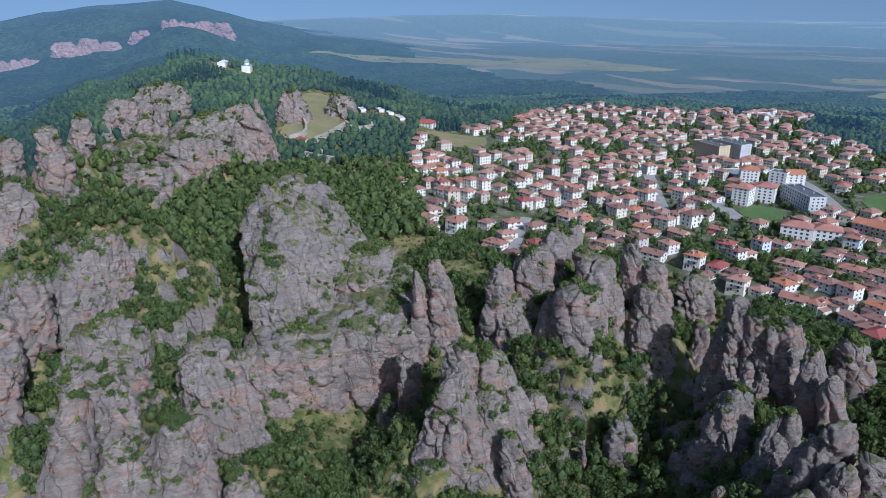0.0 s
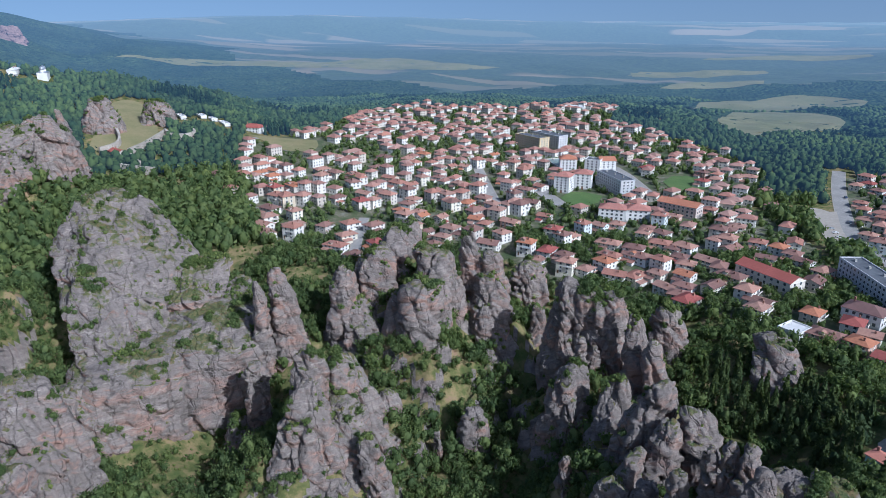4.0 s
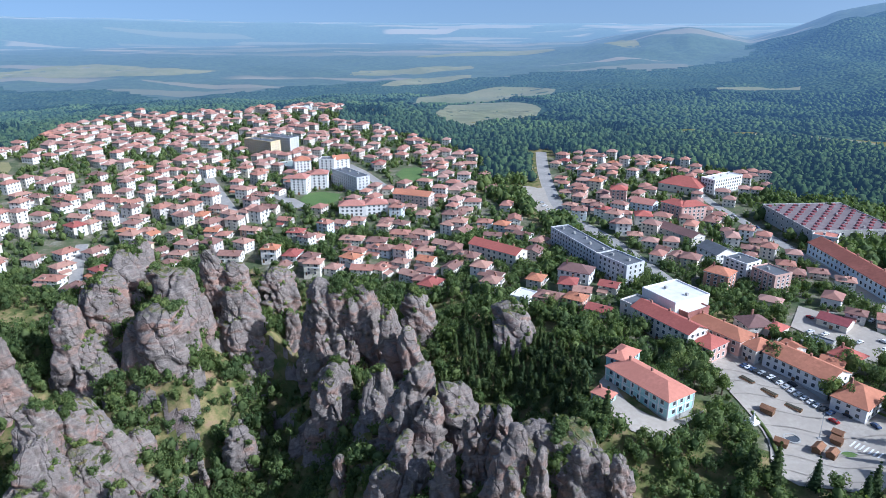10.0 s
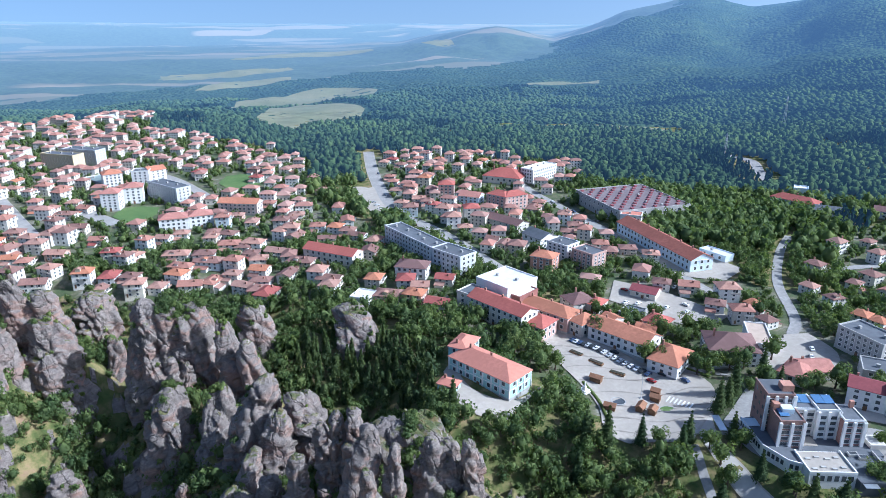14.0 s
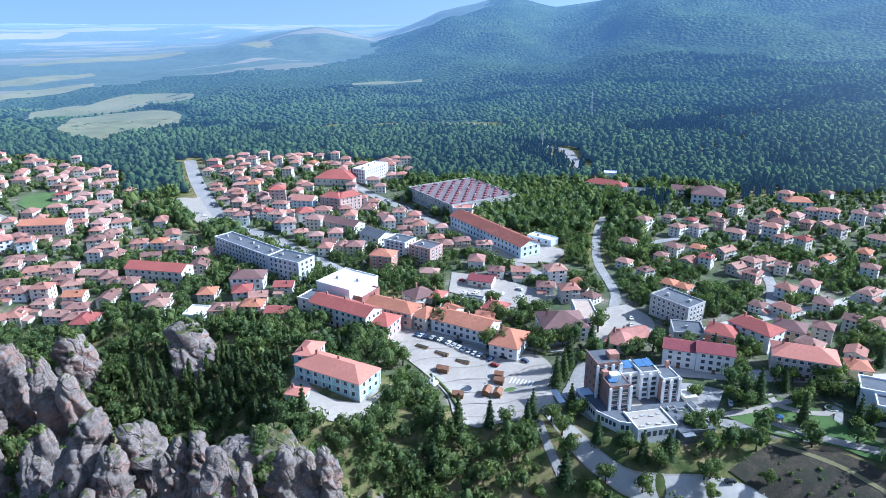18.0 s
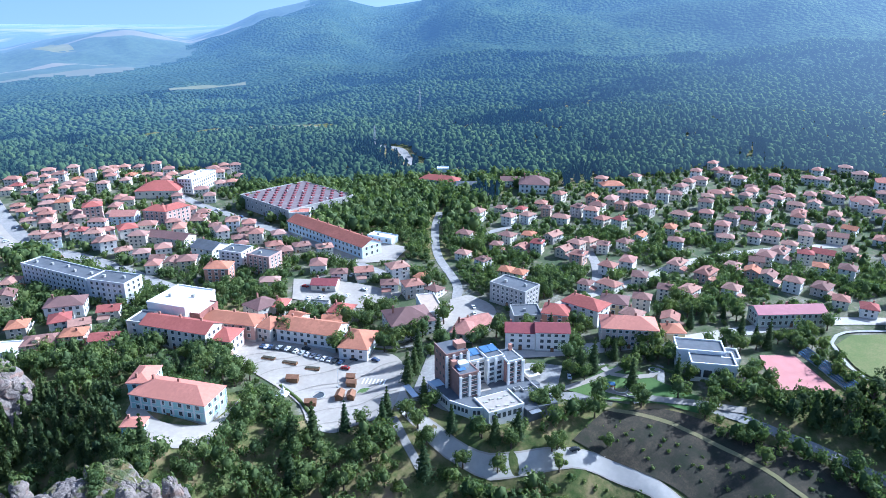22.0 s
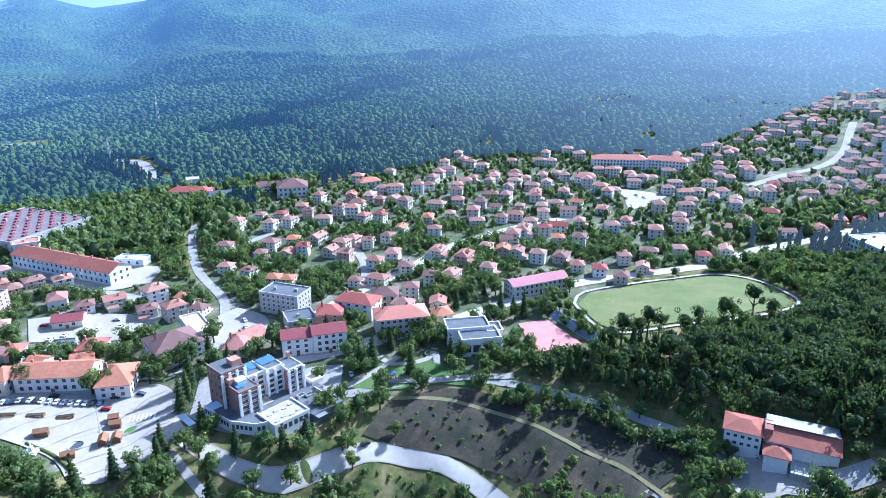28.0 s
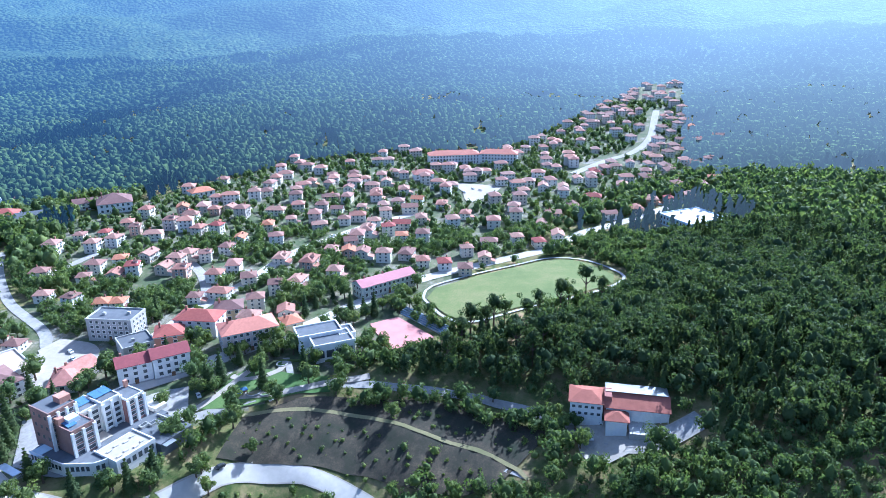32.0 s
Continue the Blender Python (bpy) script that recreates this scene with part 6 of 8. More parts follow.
street(12, 3934, [(400, 150, 2), (343, 255, 6), (329, 278, 2), (360, 236, 6), (371, 223, 6), (415, 142, 5), (372, 235, 2), (386, 216, 2), (344, 281, 3), (436, 97, 3), (433, 111, 3), (356, 272, 3), (367, 260, 4), (330, 308, 0), (409, 192, 3), (405, 216, 4), (441, 138, 7), (446, 124, 6), (458, 117, 4), (470, 82, 3), (446, 175, 1), (462, 139, 0), (436, 210, 1), (420, 241, 6), (377, 307, 3), (460, 161, 2), (477, 107, 1), (420, 255, 0), (404, 280, 1), (390, 300, 3)])
street(12, 4401, [(452, 199, 2), (368, 330, 3), (470, 154, 1), (493, 76, 1), (483, 136, 3), (412, 299, 6), (426, 280, 6), (499, 121, 4), (405, 318, 2), (485, 175, 5), (397, 332, 2), (459, 241, 3), (470, 219, 7), (484, 187, 6), (497, 159, 2), (446, 276, 1), (517, 99, 7), (425, 314, 2), (462, 265, 2), (471, 257, 5), (523, 120, 5), (461, 291, 5), (449, 314, 3), (515, 191, 7), (527, 156, 7), (506, 217, 3), (502, 251, 6), (550, 138, 1), (541, 184, 5), (516, 247, 0)])
street(12, 4868, [(531, 227, 0), (557, 168, 1), (571, 159, 5), (557, 223, 2), (582, 213, 0), (594, 196, 1), (462, 440, 5)])
street(8, 4992, [(439, 18, 0), (442, 33, 3), (454, 6, 4), (478, 18, 5), (492, 38, 3), (500, 11, 4), (505, -30, 4), (520, -51, 1), (522, -4, 4), (541, -64, 1), (542, -77, 0), (549, -19, 7), (546, -93, 1), (555, 37, 3), (575, 22, 4), (568, -106, 4), (578, 5, 4), (574, -87, 3), (586, -44, 1), (593, -119, 4), (609, -7, 4), (613, -66, 7), (632, -22, 7), (629, -88, 7), (656, -42, 1), (649, -112, 1), (657, -125, 6), (668, -56, 4), (699, -94, 3), (702, -76, 7)])
street(8, 5451, [(714, -106, 7), (754, -132, 7), (759, -114, 4), (769, -90, 1), (765, -152, 4), (813, -132, 4), (822, -101, 7), (876, -128, 1), (883, -110, 1)])
for m in MODELS[True] + MODELS[False]:
    for o in (*m.children_recursive, m):
        bpy.data.objects.remove(o)

# ---- the far quarters, too distant to tell house from house ----



def far_quarter(name, poly, count, turn, gap, seed, nearest=560):
    rng = random.Random(seed)
    xs, ys = [p[0] for p in poly], [p[1] for p in poly]
    walls, roofs, panes, done = bmesh.new(), bmesh.new(), bmesh.new(), []
    for _ in range(count * 60):
        x, y = rng.uniform(min(xs), max(xs)), rng.uniform(min(ys), max(ys))
        if math.hypot(x, y) < nearest or not inside(poly, x, y) or not clear(x, y, gap):
            continue
        L, W, h = rng.uniform(8, 13), rng.uniform(7.5, 9.5), rng.choice((5.2, 5.8, 6.2, 6.6, 8.4))
        m = Matrix.Translation((x, y, land_z(x, y))) @ Matrix.Rotation(radians(turn + rng.choice((0, 90)) + rng.uniform(-12, 12)), 4, "Z")
        glass = bmesh.new()
        for z in np.arange(2.0, h - 0.8, 2.7):
            for u in np.arange(-L / 2 + 1.8, L / 2 - 1.0, 3.0):
                for q in (-W / 2, W / 2):
                    box_bm(u - 0.6, q - 0.05, z - 0.6, u + 0.6, q + 0.05, z + 0.7, glass)
            for v in (-W / 4, W / 4):
                for q in (-L / 2, L / 2):
                    box_bm(q - 0.05, v - 0.6, z - 0.6, q + 0.05, v + 0.6, z + 0.7, glass)
        for bm, piece in ((walls, body_bm(L, W, -3, h)), (roofs, roof_bm(L, W, h, W * 0.27, 0.6, rng.choice((1.0, 0.8, 1.0)))), (panes, glass)):
            piece.transform(m)
            me = bpy.data.meshes.new("piece")
            piece.to_mesh(me)
            piece.free()
            bm.from_mesh(me)
            bpy.data.meshes.remove(me)
        TAKEN.append((x, y, 5.2))
        done.append((x, y))
        if len(done) >= count:
            break
    for bm, what, mat in ((walls, "walls", WALLS_FAR), (roofs, "roofs", ROOFS_FAR), (panes, "windows", GLASS)):
        me = bpy.data.meshes.new(what)
        bm.to_mesh(me)
        bm.free()
        me.materials.append(mat)
        tagged(new(name + "_" + what, me), "crowded red-roofed houses of the far town, their " + what, "houses", kind="stuff")


def island_palette(name, stops):
    m, t, b = nodes_of(name)
    c = ramp(t, slot(t), stops)
    t.links.new(mixc(t, ramp(t, fog(t, 0.8), [(0.35, (0, 0, 0)), (0.8, (0.5, 0.5, 0.5))]), c, mixc(t, 1.0, c, (0.7, 0.7, 0.7), "MULTIPLY")), b.inputs["Base Color"])
    b.inputs["Roughness"].default_value = 0.9
    return m


ROOFS_FAR = island_palette("far_tiles", [(0, (0.38, 0.18, 0.135)), (0.4, (0.28, 0.15, 0.12)), (0.7, (0.39, 0.235, 0.19)), (1, (0.42, 0.19, 0.13))])
WALLS_FAR = island_palette("far_render", [(0, (0.76, 0.74, 0.7)), (0.5, (0.68, 0.64, 0.57)), (0.8, (0.55, 0.49, 0.42)), (1, (0.76, 0.73, 0.68))])
far_quarter("west_quarter", WEST, 430, -22, 4.0, 1, 520)
far_quarter("mid_quarter", MID, 70, -28, 4.2, 2, 380)
far_quarter("hill_quarter", EAST, 45, 12, 5.5, 3, 400)
far_quarter("end_quarter", EAST_END, 110, 10, 4.5, 4, 560)

# ---- the hotel, the sports club and the restaurant ----
def slab(base, name, mat, x0, y0, z0, x1, y1, z1, label=""):
    return part(name, box_bm(x0, y0, z0, x1, y1, z1), mat, base, label)


def prism_bm(pts, z0, z1):
    bm = bmesh.new()
    lo, hi = [bm.verts.new((*p, z0)) for p in pts], [bm.verts.new((*p, z1)) for p in pts]
    bm.faces.new(lo[::-1])
    bm.faces.new(hi)
    for k in range(len(pts)):
        n = (k + 1) % len(pts)
        bm.faces.new((lo[k], lo[n], hi[n], hi[k]))
    return bm


def hotel():
    base = new("hotel")
    base.matrix_world = Matrix.Translation((196.5, 180.0, max(-3.0, land_z(196.5, 180)))) @ Matrix.Rotation(radians(-19.5), 4, "Z") @ Matrix.Diagonal((0.95, 0.95, 0.88, 1))
    # a glazed podium with a broken front, a white terrace wing and a dark roof deck
    front = [(-20, 2), (-19.5, -8), (-18.5, -17), (-12.5, -26.5), (-8.2, -28.5), (-8.2, -6), (-13, 4)]
    podium = part("podium", prism_bm(front, -7, 3.6), WHITE, base)
    part("podium_roof", prism_bm([(u * 0.97 - 0.2, v * 0.97) for u, v in front], 3.6, 3.75), FLATROOF, base)
    for (a, b), (c, d) in zip(front[:4], front[1:5]):
        L, turn = math.hypot(c - a, d - b), math.atan2(d - b, c - a)
        rail = part("parapet", box_bm(0, -0.25, 3.4, L, 0.2, 4.5), WHITE, podium)
        rail.matrix_basis = Matrix.Translation((a, b, 0)) @ Matrix.Rotation(turn, 4, "Z")
        for k in range(int(L // 1.9)):
            pane = part("podium_window", box_bm(0.5 + k * 1.9, -0.08, 0.6, 1.7 + k * 1.9, 0.05, 2.7), GLASS, podium)
            pane.matrix_basis = Matrix.Translation((a, b, 0)) @ Matrix.Rotation(turn, 4, "Z")
    slab(base, "canopy", BLUEWHITE, -20.5, -4, 3.9, -14.2, 1.5, 4.2, "pale blue sheet canopy")
    terrace = slab(base, "terrace", WHITE, -8, -33.5, -7, 9, -20, 3.9)
    slab(base, "terrace_floor", PAVING, -7.5, -33, 3.9, 8.5, -20.5, 4.05, "pale worn terrace floor")
    for a, b, c, d in ((-8.1, -33.6, 9.1, -33.1), (8.6, -33.1, 9.1, -20), (-8.1, -33.1, -7.6, -20)):
        slab(terrace, "terrace_parapet", WHITE, a, b, 3.7, c, d, 4.8)
    for k in range(6):
        slab(terrace, "terrace_window", GLASS, -6.6 + k * 2.6, -33.58, 0.4, -5.0 + k * 2.6, -33.48, 2.9)
    for k in range(5):
        slab(terrace, "terrace_pier", CONCRETE, 8.98, -32 + k * 2.6, -2, 9.2, -31.4 + k * 2.6, 3.6)
    for k in range(8):
        u, v = -6 + (k % 4) * 3.6, -31.5 + (k // 4) * 6 + (k % 2)
        slab(base, "terrace_bed", CONCRETE, u, v, 4.05, u + 1.8, v + 1.0, 4.5)
    slab(base, "roof_deck", FLATROOF, -8, -20, -5, 26, -1, 2.6, "dark felt roof deck")
    slab(base, "roof_deck", FLATROOF, 9.3, -36, -6, 25, -20, 2.3, "dark felt roof deck")
    slab(base, "deck_step", PAVING, -3.6, -15, 2.6, 3.5, -9, 2.95)
    for u, v in ((12.5, -21), (15.5, -23)):
        slab(base, "roof_hatch", CONCRETE, u, v, 2.4, u + 3.6, v + 2.2, 3.5)
        slab(base, "hatch_lid", GLASS, u + 0.4, v + 0.3, 3.5, u + 3.2, v + 1.9, 3.6)
    slab(base, "deck_wall", CONCRETE, 22, -34, 2.3, 22.5, -18, 3.6)
    slab(base, "deck_shed", PALE, 23, -16, 2.6, 29, -9, 4.6)
    slab(base, "awning", METAL, 10, -38.5, 1.6, 15, -35.5, 1.8, "pale green glass awning")
    wings = [(-13, -16.5, -4, -6, 15.3, BRICK3), (-14.5, -6, -4, 6.5, 21.0, BRICK3), (-4, -7.5, 4.5, 3, 15.4, PALE), (4.5, -9.5, 12.5, 2, 16.2, WHITE), (12.5, -14, 20, -2, 14.6, BRICK2B)]
    for u0, v0, u1, v1, h, wall in wings:
        wing = slab(base, "wing", wall, u0, v0, 2.0, u1, v1, h)
        slab(wing, "wing_roof", FLATROOF, u0 + 0.3, v0 + 0.3, h, u1 - 0.3, v1 - 0.3, h + 0.2)
        for a, b, c, d in ((u0 - 0.2, v0 - 0.2, u1 + 0.2, v0 + 0.25), (u1 - 0.25, v0 + 0.25, u1 + 0.2, v1 + 0.2), (u0 - 0.2, v0 + 0.25, u0 + 0.25, v1 + 0.2)):
            slab(wing, "parapet", WHITE if wall is not BRICK3 else BRICK3, a, b, h - 0.3, c, d, h + 0.6)
        for along, lo, hi, face in (("u", u0, u1, v0), ("v", v0, v1, u1)):
            n = max(2, int((hi - lo) // 3.4))
            w = (hi - lo) / n
            for k in range(n + 1):
                m = lo + k * w
                if along == "u":
                    slab(wing, "pier", WHITE, m - 0.55, face - 0.9, 2.0, m + 0.55, face - 0.01, h - 0.35, "white rendered pier between the windows")
                else:
                    slab(wing, "pier", WHITE, face + 0.01, m - 0.55, 2.0, face + 0.9, m + 0.55, h - 0.35, "white rendered pier between the windows")
                if k < n:
                    for z in np.arange(4.6, h - 1.0, 2.75):
                        ob = new("window", window_mesh(w - 1.6, 1.6))
                        ob.parent = base
                        ob.matrix_basis = Matrix.Translation((m + w / 2, face - 0.03, z)) if along == "u" else Matrix.Translation((face + 0.03, m + w / 2, z)) @ Matrix.Rotation(radians(90), 4, "Z")
                        if along == "v" or wall is WHITE:
                            box = (m + 0.6, face - 0.7, z - 1.35, m + w - 0.6, face - 0.01, z - 1.0) if along == "u" else (face + 0.01, m + 0.6, z - 1.35, face + 0.7, m + w - 0.6, z - 1.0)
                            slab(wing, "balcony", WHITE, *box)
    for k in range(3):
        for z in (7.5, 12.5, 17.5):
            slab(base, "stair_window", GLASS, -14.56, -4 + k * 3.6, z, -14.45, -2.6 + k * 3.6, z + 1.6)
    for u0, v0, n in ((-3.6, -3.5, 2), (5, -5, 2), (-12, -13.5, 1)):
        for k in range(n):
            z = 15.9 if u0 < 0 else 16.8
            p = slab(base, "solar_panel", SOLAR, 0, 0, 0, 3.7, 5.5, 0.12, "blue solar panel")
            p.location, p.rotation_euler = (u0 + k * 3.9, v0, z), (radians(7), 0, 0)
    slab(base, "glass_room", BLUEWHITE, -10.5, -11.5, 15.3, -6, -7.5, 17.8, "small pale blue glazed room")
    slab(base, "lift_house", BRICK2, -8, -3.5, 21.0, -3.5, 1, 24.0)
    slab(base, "lift_house", BRICK2, -13, -9, 15.3, -10.5, -6.1, 18.6)
    slab(base, "chimney", BRICK2, 18.5, -5, 14.6, 20, -3.5, 18.0)
    slab(base, "awning", METAL, -31, -6, 2.6, -28, 5, 2.9, "pale bent awning beside the entrance")
    for u, v, r in ((-12, -18, 11), (-10, 0, 11), (4, -8, 12), (17, -14, 13), (0, -27, 10), (20, -28, 9), (-22, -2, 9)):
        c, q = math.cos(radians(-19.5)), math.sin(radians(-19.5))
        TAKEN.append((196.5 + 0.95 * (u * c - v * q), 180 + 0.95 * (u * q + v * c), r))
    tagged(base, "white and brick hotel with stepped wings, terraces and solar panels", "hotel")


def club():
    base = new("sports_club")
    base.matrix_world = Matrix.Translation((278, 109, land_z(278, 109))) @ Matrix.Rotation(radians(-56), 4, "Z")
    for x0, y0, x1, y1, h in ((-9, -11, 10, 2, 7.0), (-14, -1, 7, 11, 8.0), (5, -3, 13, 7, 6.5)):
        slab(base, "wall", WHITE, x0, y0, -4, x1, y1, h)
        slab(base, "roof", FLATROOF, x0 + 0.5, y0 + 0.5, h, x1 - 0.5, y1 - 0.5, h + 0.15, "dark grey felt roof")
        for a, b, c, d in ((x0 - 0.1, y0 - 0.1, x1 + 0.1, y0 + 0.5), (x0 - 0.1, y1 - 0.5, x1 + 0.1, y1 + 0.1), (x0 - 0.1, y0 + 0.5, x0 + 0.5, y1 - 0.5), (x1 - 0.5, y0 + 0.5, x1 + 0.1, y1 - 0.5)):
            slab(base, "parapet", WHITE, a, b, h - 0.3, c, d, h + 0.9)
    for k in range(4):
        slab(base, "window", GLASS, -8 + k * 4.5, -11.08, 1.0, -4.5 + k * 4.5, -10.98, 4.5)
    slab(base, "door", GLASS, -14.08, 2, 0, -13.98, 5, 3)
    TAKEN.extend([(278, 109, 13), (286, 104, 10), (270, 115, 9)])
    tagged(base, "modern white sports club with a grey flat roof and thick parapets", "building")


def restaurant():
    base = new("restaurant")
    base.matrix_world = Matrix.Translation((254, -24, land_z(254, -24) + 0.5)) @ Matrix.Rotation(radians(-91), 4, "Z")
    w = part("wall", body_bm(24, 14, -5, 6.5, 3.0), WHITE, base)
    w.location = (8, 0, 0)
    r = part("roof", roof_bm(24, 14, 6.5, 3.0, 1.0, 0), RUSTROOF, base, "rust-brown roof")
    r.location = (8, 0, 0)
    m = part("metal_roof", box_bm(-12.5, -1.5, 0, 12.5, 8, 0.18), METAL, base, "pale zinc sheet over the rear slope")
    m.location, m.rotation_euler = (8, 0.5, 9.7), (radians(-9), 0, 0)
    w = part("wall", body_bm(13, 12, -5, 7.5), WHITE, base)
    w.location = (-12, -1, 0)
    r = part("roof", roof_bm(13, 12, 7.5, 2.2, 0.8, 0.8), RUSTROOF, base)
    r.location = (-12, -1, 0)
    slab(base, "stair_tower", BRICK, -5, -5, 0, -2, 2, 9.8, "brown stair tower")
    w = part("kiosk", body_bm(8, 7, -4, 4.5), WHITE, base)
    w.location = (0, -10, 0)
    r = part("kiosk_roof", roof_bm(8, 7, 4.5, 1.8, 0.9, 1.0), RUSTROOF, base, "hipped brown roof")
    r.location = (0, -10, 0)
    slab(base, "terrace", CONCRETE, 5, -16, -5, 21, -7, 0.8)
    for k in range(6):
        slab(base, "post", WHITE, 6 + k * 2.8, -7.6, 0.8, 6.35 + k * 2.8, -7.2, 6.3)
        slab(base, "post", WHITE, 6 + k * 2.8, -15.7, 0.8, 6.3 + k * 2.8, -15.4, 3.4)
        slab(base, "rail", WHITE, 6 + k * 2.8, -15.65, 1.7, 8.7 + k * 2.8, -15.5, 1.85)
    for k in range(5):
        for z in (2.2, 5.2):
            ob = new("window", window_mesh(1.3, 1.2))
            ob.parent, ob.location = base, (-17 + k * 2.5, -7.04, z)
    TAKEN.extend([(254, -24, 12), (254, -12, 9), (254, -36, 10), (246, -24, 9), (245, -34, 8)])
    tagged(base, "white hillside restaurant with rust-brown and zinc roofs and a posted terrace", "restaurant")


hotel()
club()
restaurant()


# ---- school porch and wing ----
def school_wings():
    for nm, lab, x, y, turn, L, W, h, roof, wall, tiles in (("school_entrance_block", "small teal entrance wing of the school under a red roof", 76, 243, -44, 8, 6, 5, "hip", TEAL, SALMON),
                                                           ("school_annex_block", "rear teal wing of the school under a salmon roof", 91, 268, 46, 14, 9, 9.5, "hip", TEAL, SALMON)):
        block(nm, lab, x, y, turn, L, W, h, 1 if h < 6 else 2, roof, wall, tiles, 3.0, "sew")


school_wings()


# ---- factory skylights ----
def skylights():
    hall = bpy.data.objects["factory_hall"]
    mesh = None
    for i in range(11):
        for j in range(6):
            if mesh is None:
                bm = box_bm(-1.25, -1.05, 0, 1.25, 1.05, 1.0)
                me = bpy.data.meshes.new("skylight")
                bm.to_mesh(me)
                bm.free()
                me.materials.append(SKYLIGHT)
                mesh = me
            ob = new("skylight", mesh)
            ob.parent = hall
            ob.location = (-29 + i * 5.8, -25 + j * 10.0 + (2.5 if i % 2 else -2.5), 10.4)


skylights()


# ---- the square: cars, benches, kiosks, crossing ----
def car_model():
    base = new("car")
    prof = [(-2.1, 0.35), (-2.15, 0.8), (-1.95, 0.95), (-1.3, 1.02), (-0.75, 1.45), (0.75, 1.48), (1.45, 1.0), (2.05, 0.85), (2.1, 0.4)]
    bm = bmesh.new()
    rows = [[bm.verts.new((x, s * (0.85 if z < 1.2 else 0.68), z)) for x, z in prof] for s in (-1, 1)]
    for k in range(len(prof) - 1):
        bm.faces.new((rows[0][k], rows[0][k + 1], rows[1][k + 1], rows[1][k]))
    bm.faces.new(rows[0][::-1])
    bm.faces.new(rows[1])
    bm.faces.new((rows[0][-1], rows[0][0], rows[1][0], rows[1][-1]))
    bmesh.ops.recalc_face_normals(bm, faces=bm.faces)
    body = part("body", bm, CARPAINT, base)
    for x0, z0, x1, z1 in ((-1.28, 1.06, -0.78, 1.42), (0.8, 1.44, 1.4, 1.04)):
        bm = bmesh.new()
        v = [bm.verts.new(p) for p in ((x0 - 0.02, -0.7, z0 + 0.02), (x0 - 0.02, 0.7, z0 + 0.02), (x1 - 0.02, 0.6, z1 + 0.03), (x1 - 0.02, -0.6, z1 + 0.03))]
        bm.faces.new(v)
        part("windscreen", bm, GLASS, base)
    for s in (-1, 1):
        bm = box_bm(-0.9, s * 0.79 - 0.02, 1.02, 1.0, s * 0.79 + 0.02, 1.34)
        part("side_window", bm, GLASS, base)
        for x in (-1.3, 1.3):
            bm = bmesh.new()
            bmesh.ops.create_cone(bm, cap_ends=True, segments=12, radius1=0.33, radius2=0.33, depth=0.22, matrix=Matrix.Translation((x, s * 0.8, 0.33)) @ Matrix.Rotation(radians(90), 4, "X"))
            part("wheel", bm, RUBBER, base)
    return tagged(base, "parked car with dark windows", "car", group="parked cars")


CAR = car_model()


def park(x, y, turn):
    z = land_z(x, y) + LIFT[0] * 0.8
    copy_thing(CAR, Matrix.Translation((x, y, z)) @ Matrix.Rotation(radians(turn), 4, "Z"))


rng_cars = random.Random(3)
for k in range(17):
    u = k / 16
    x, y = (147 + (155.6 - 147) * u * 2, 272.7 - 16.1 * u * 2) if u < 0.5 else (155.6 + 10.5 * (u - 0.5) * 2, 256.6 - 21.4 * (u - 0.5) * 2)
    park(x + 3.2, y + 1.6, 22 + rng_cars.uniform(-4, 4))
for x, y, a in ((163.5, 257, 118), (168, 232, 120), (175.5, 235, 118), (182, 227, 105), (233, 310, 30), (197, 303, 20), (203, 300, 20), (209, 296, 25), (215, 291, 25), (222, 283, 25), (226, 290, 115),
                (213, 312, 110), (205, 318, 110), (217, 165, 60), (230, 150, 40), (240, -14, 10), (248, -17, 80), (199, 125, 150), (246, 222, 60), (252, 228, 60), (208, 228, 110), (216, 217, 120), (250, 470, 100),
                (246, 500, 100), (255, 440, 100), (140, 420, 105), (120, 470, 110), (118, 560, 95), (128, 640, 95), (105, 520, 10), (104, 530, 10), (103, 540, 10), (320, 190, 150), (430, 160, 155), (568, 75, 30), (572, 82, 30), (560, 88, 30)):
    park(x, y, a)
for o in (*CAR.children_recursive, CAR):
    bpy.data.objects.remove(o)


def planter(x0, y0, x1, y1):
    base = new("bench_row")
    L = math.hypot(x1 - x0, y1 - y0)
    base.matrix_world = Matrix.Translation(((x0 + x1) / 2, (y0 + y1) / 2, land_z((x0 + x1) / 2, (y0 + y1) / 2) + 0.5)) @ Matrix.Rotation(math.atan2(y1 - y0, x1 - x0), 4, "Z")
    slab(base, "trough", WOOD, -L / 2, -1.1, -0.6, L / 2, 1.1, 0.5)
    slab(base, "soil", DRYSLOPE, -L / 2 + 0.2, -0.9, 0.5, L / 2 - 0.2, 0.9, 0.62)
    for k in range(int(L // 1.6)):
        slab(base, "seat", WOOD, -L / 2 + 0.2 + k * 1.6, -1.7, 0.1, -L / 2 + 1.5 + k * 1.6, -1.15, 0.25)
    tagged(base, "long dark wooden planter with seats on the square", "bench", group="planters on the square")


planter(144.1, 264.6, 147.1, 258.6)
planter(148.9, 254.8, 152.6, 248.7)
planter(154.3, 244.6, 158.6, 239.3)


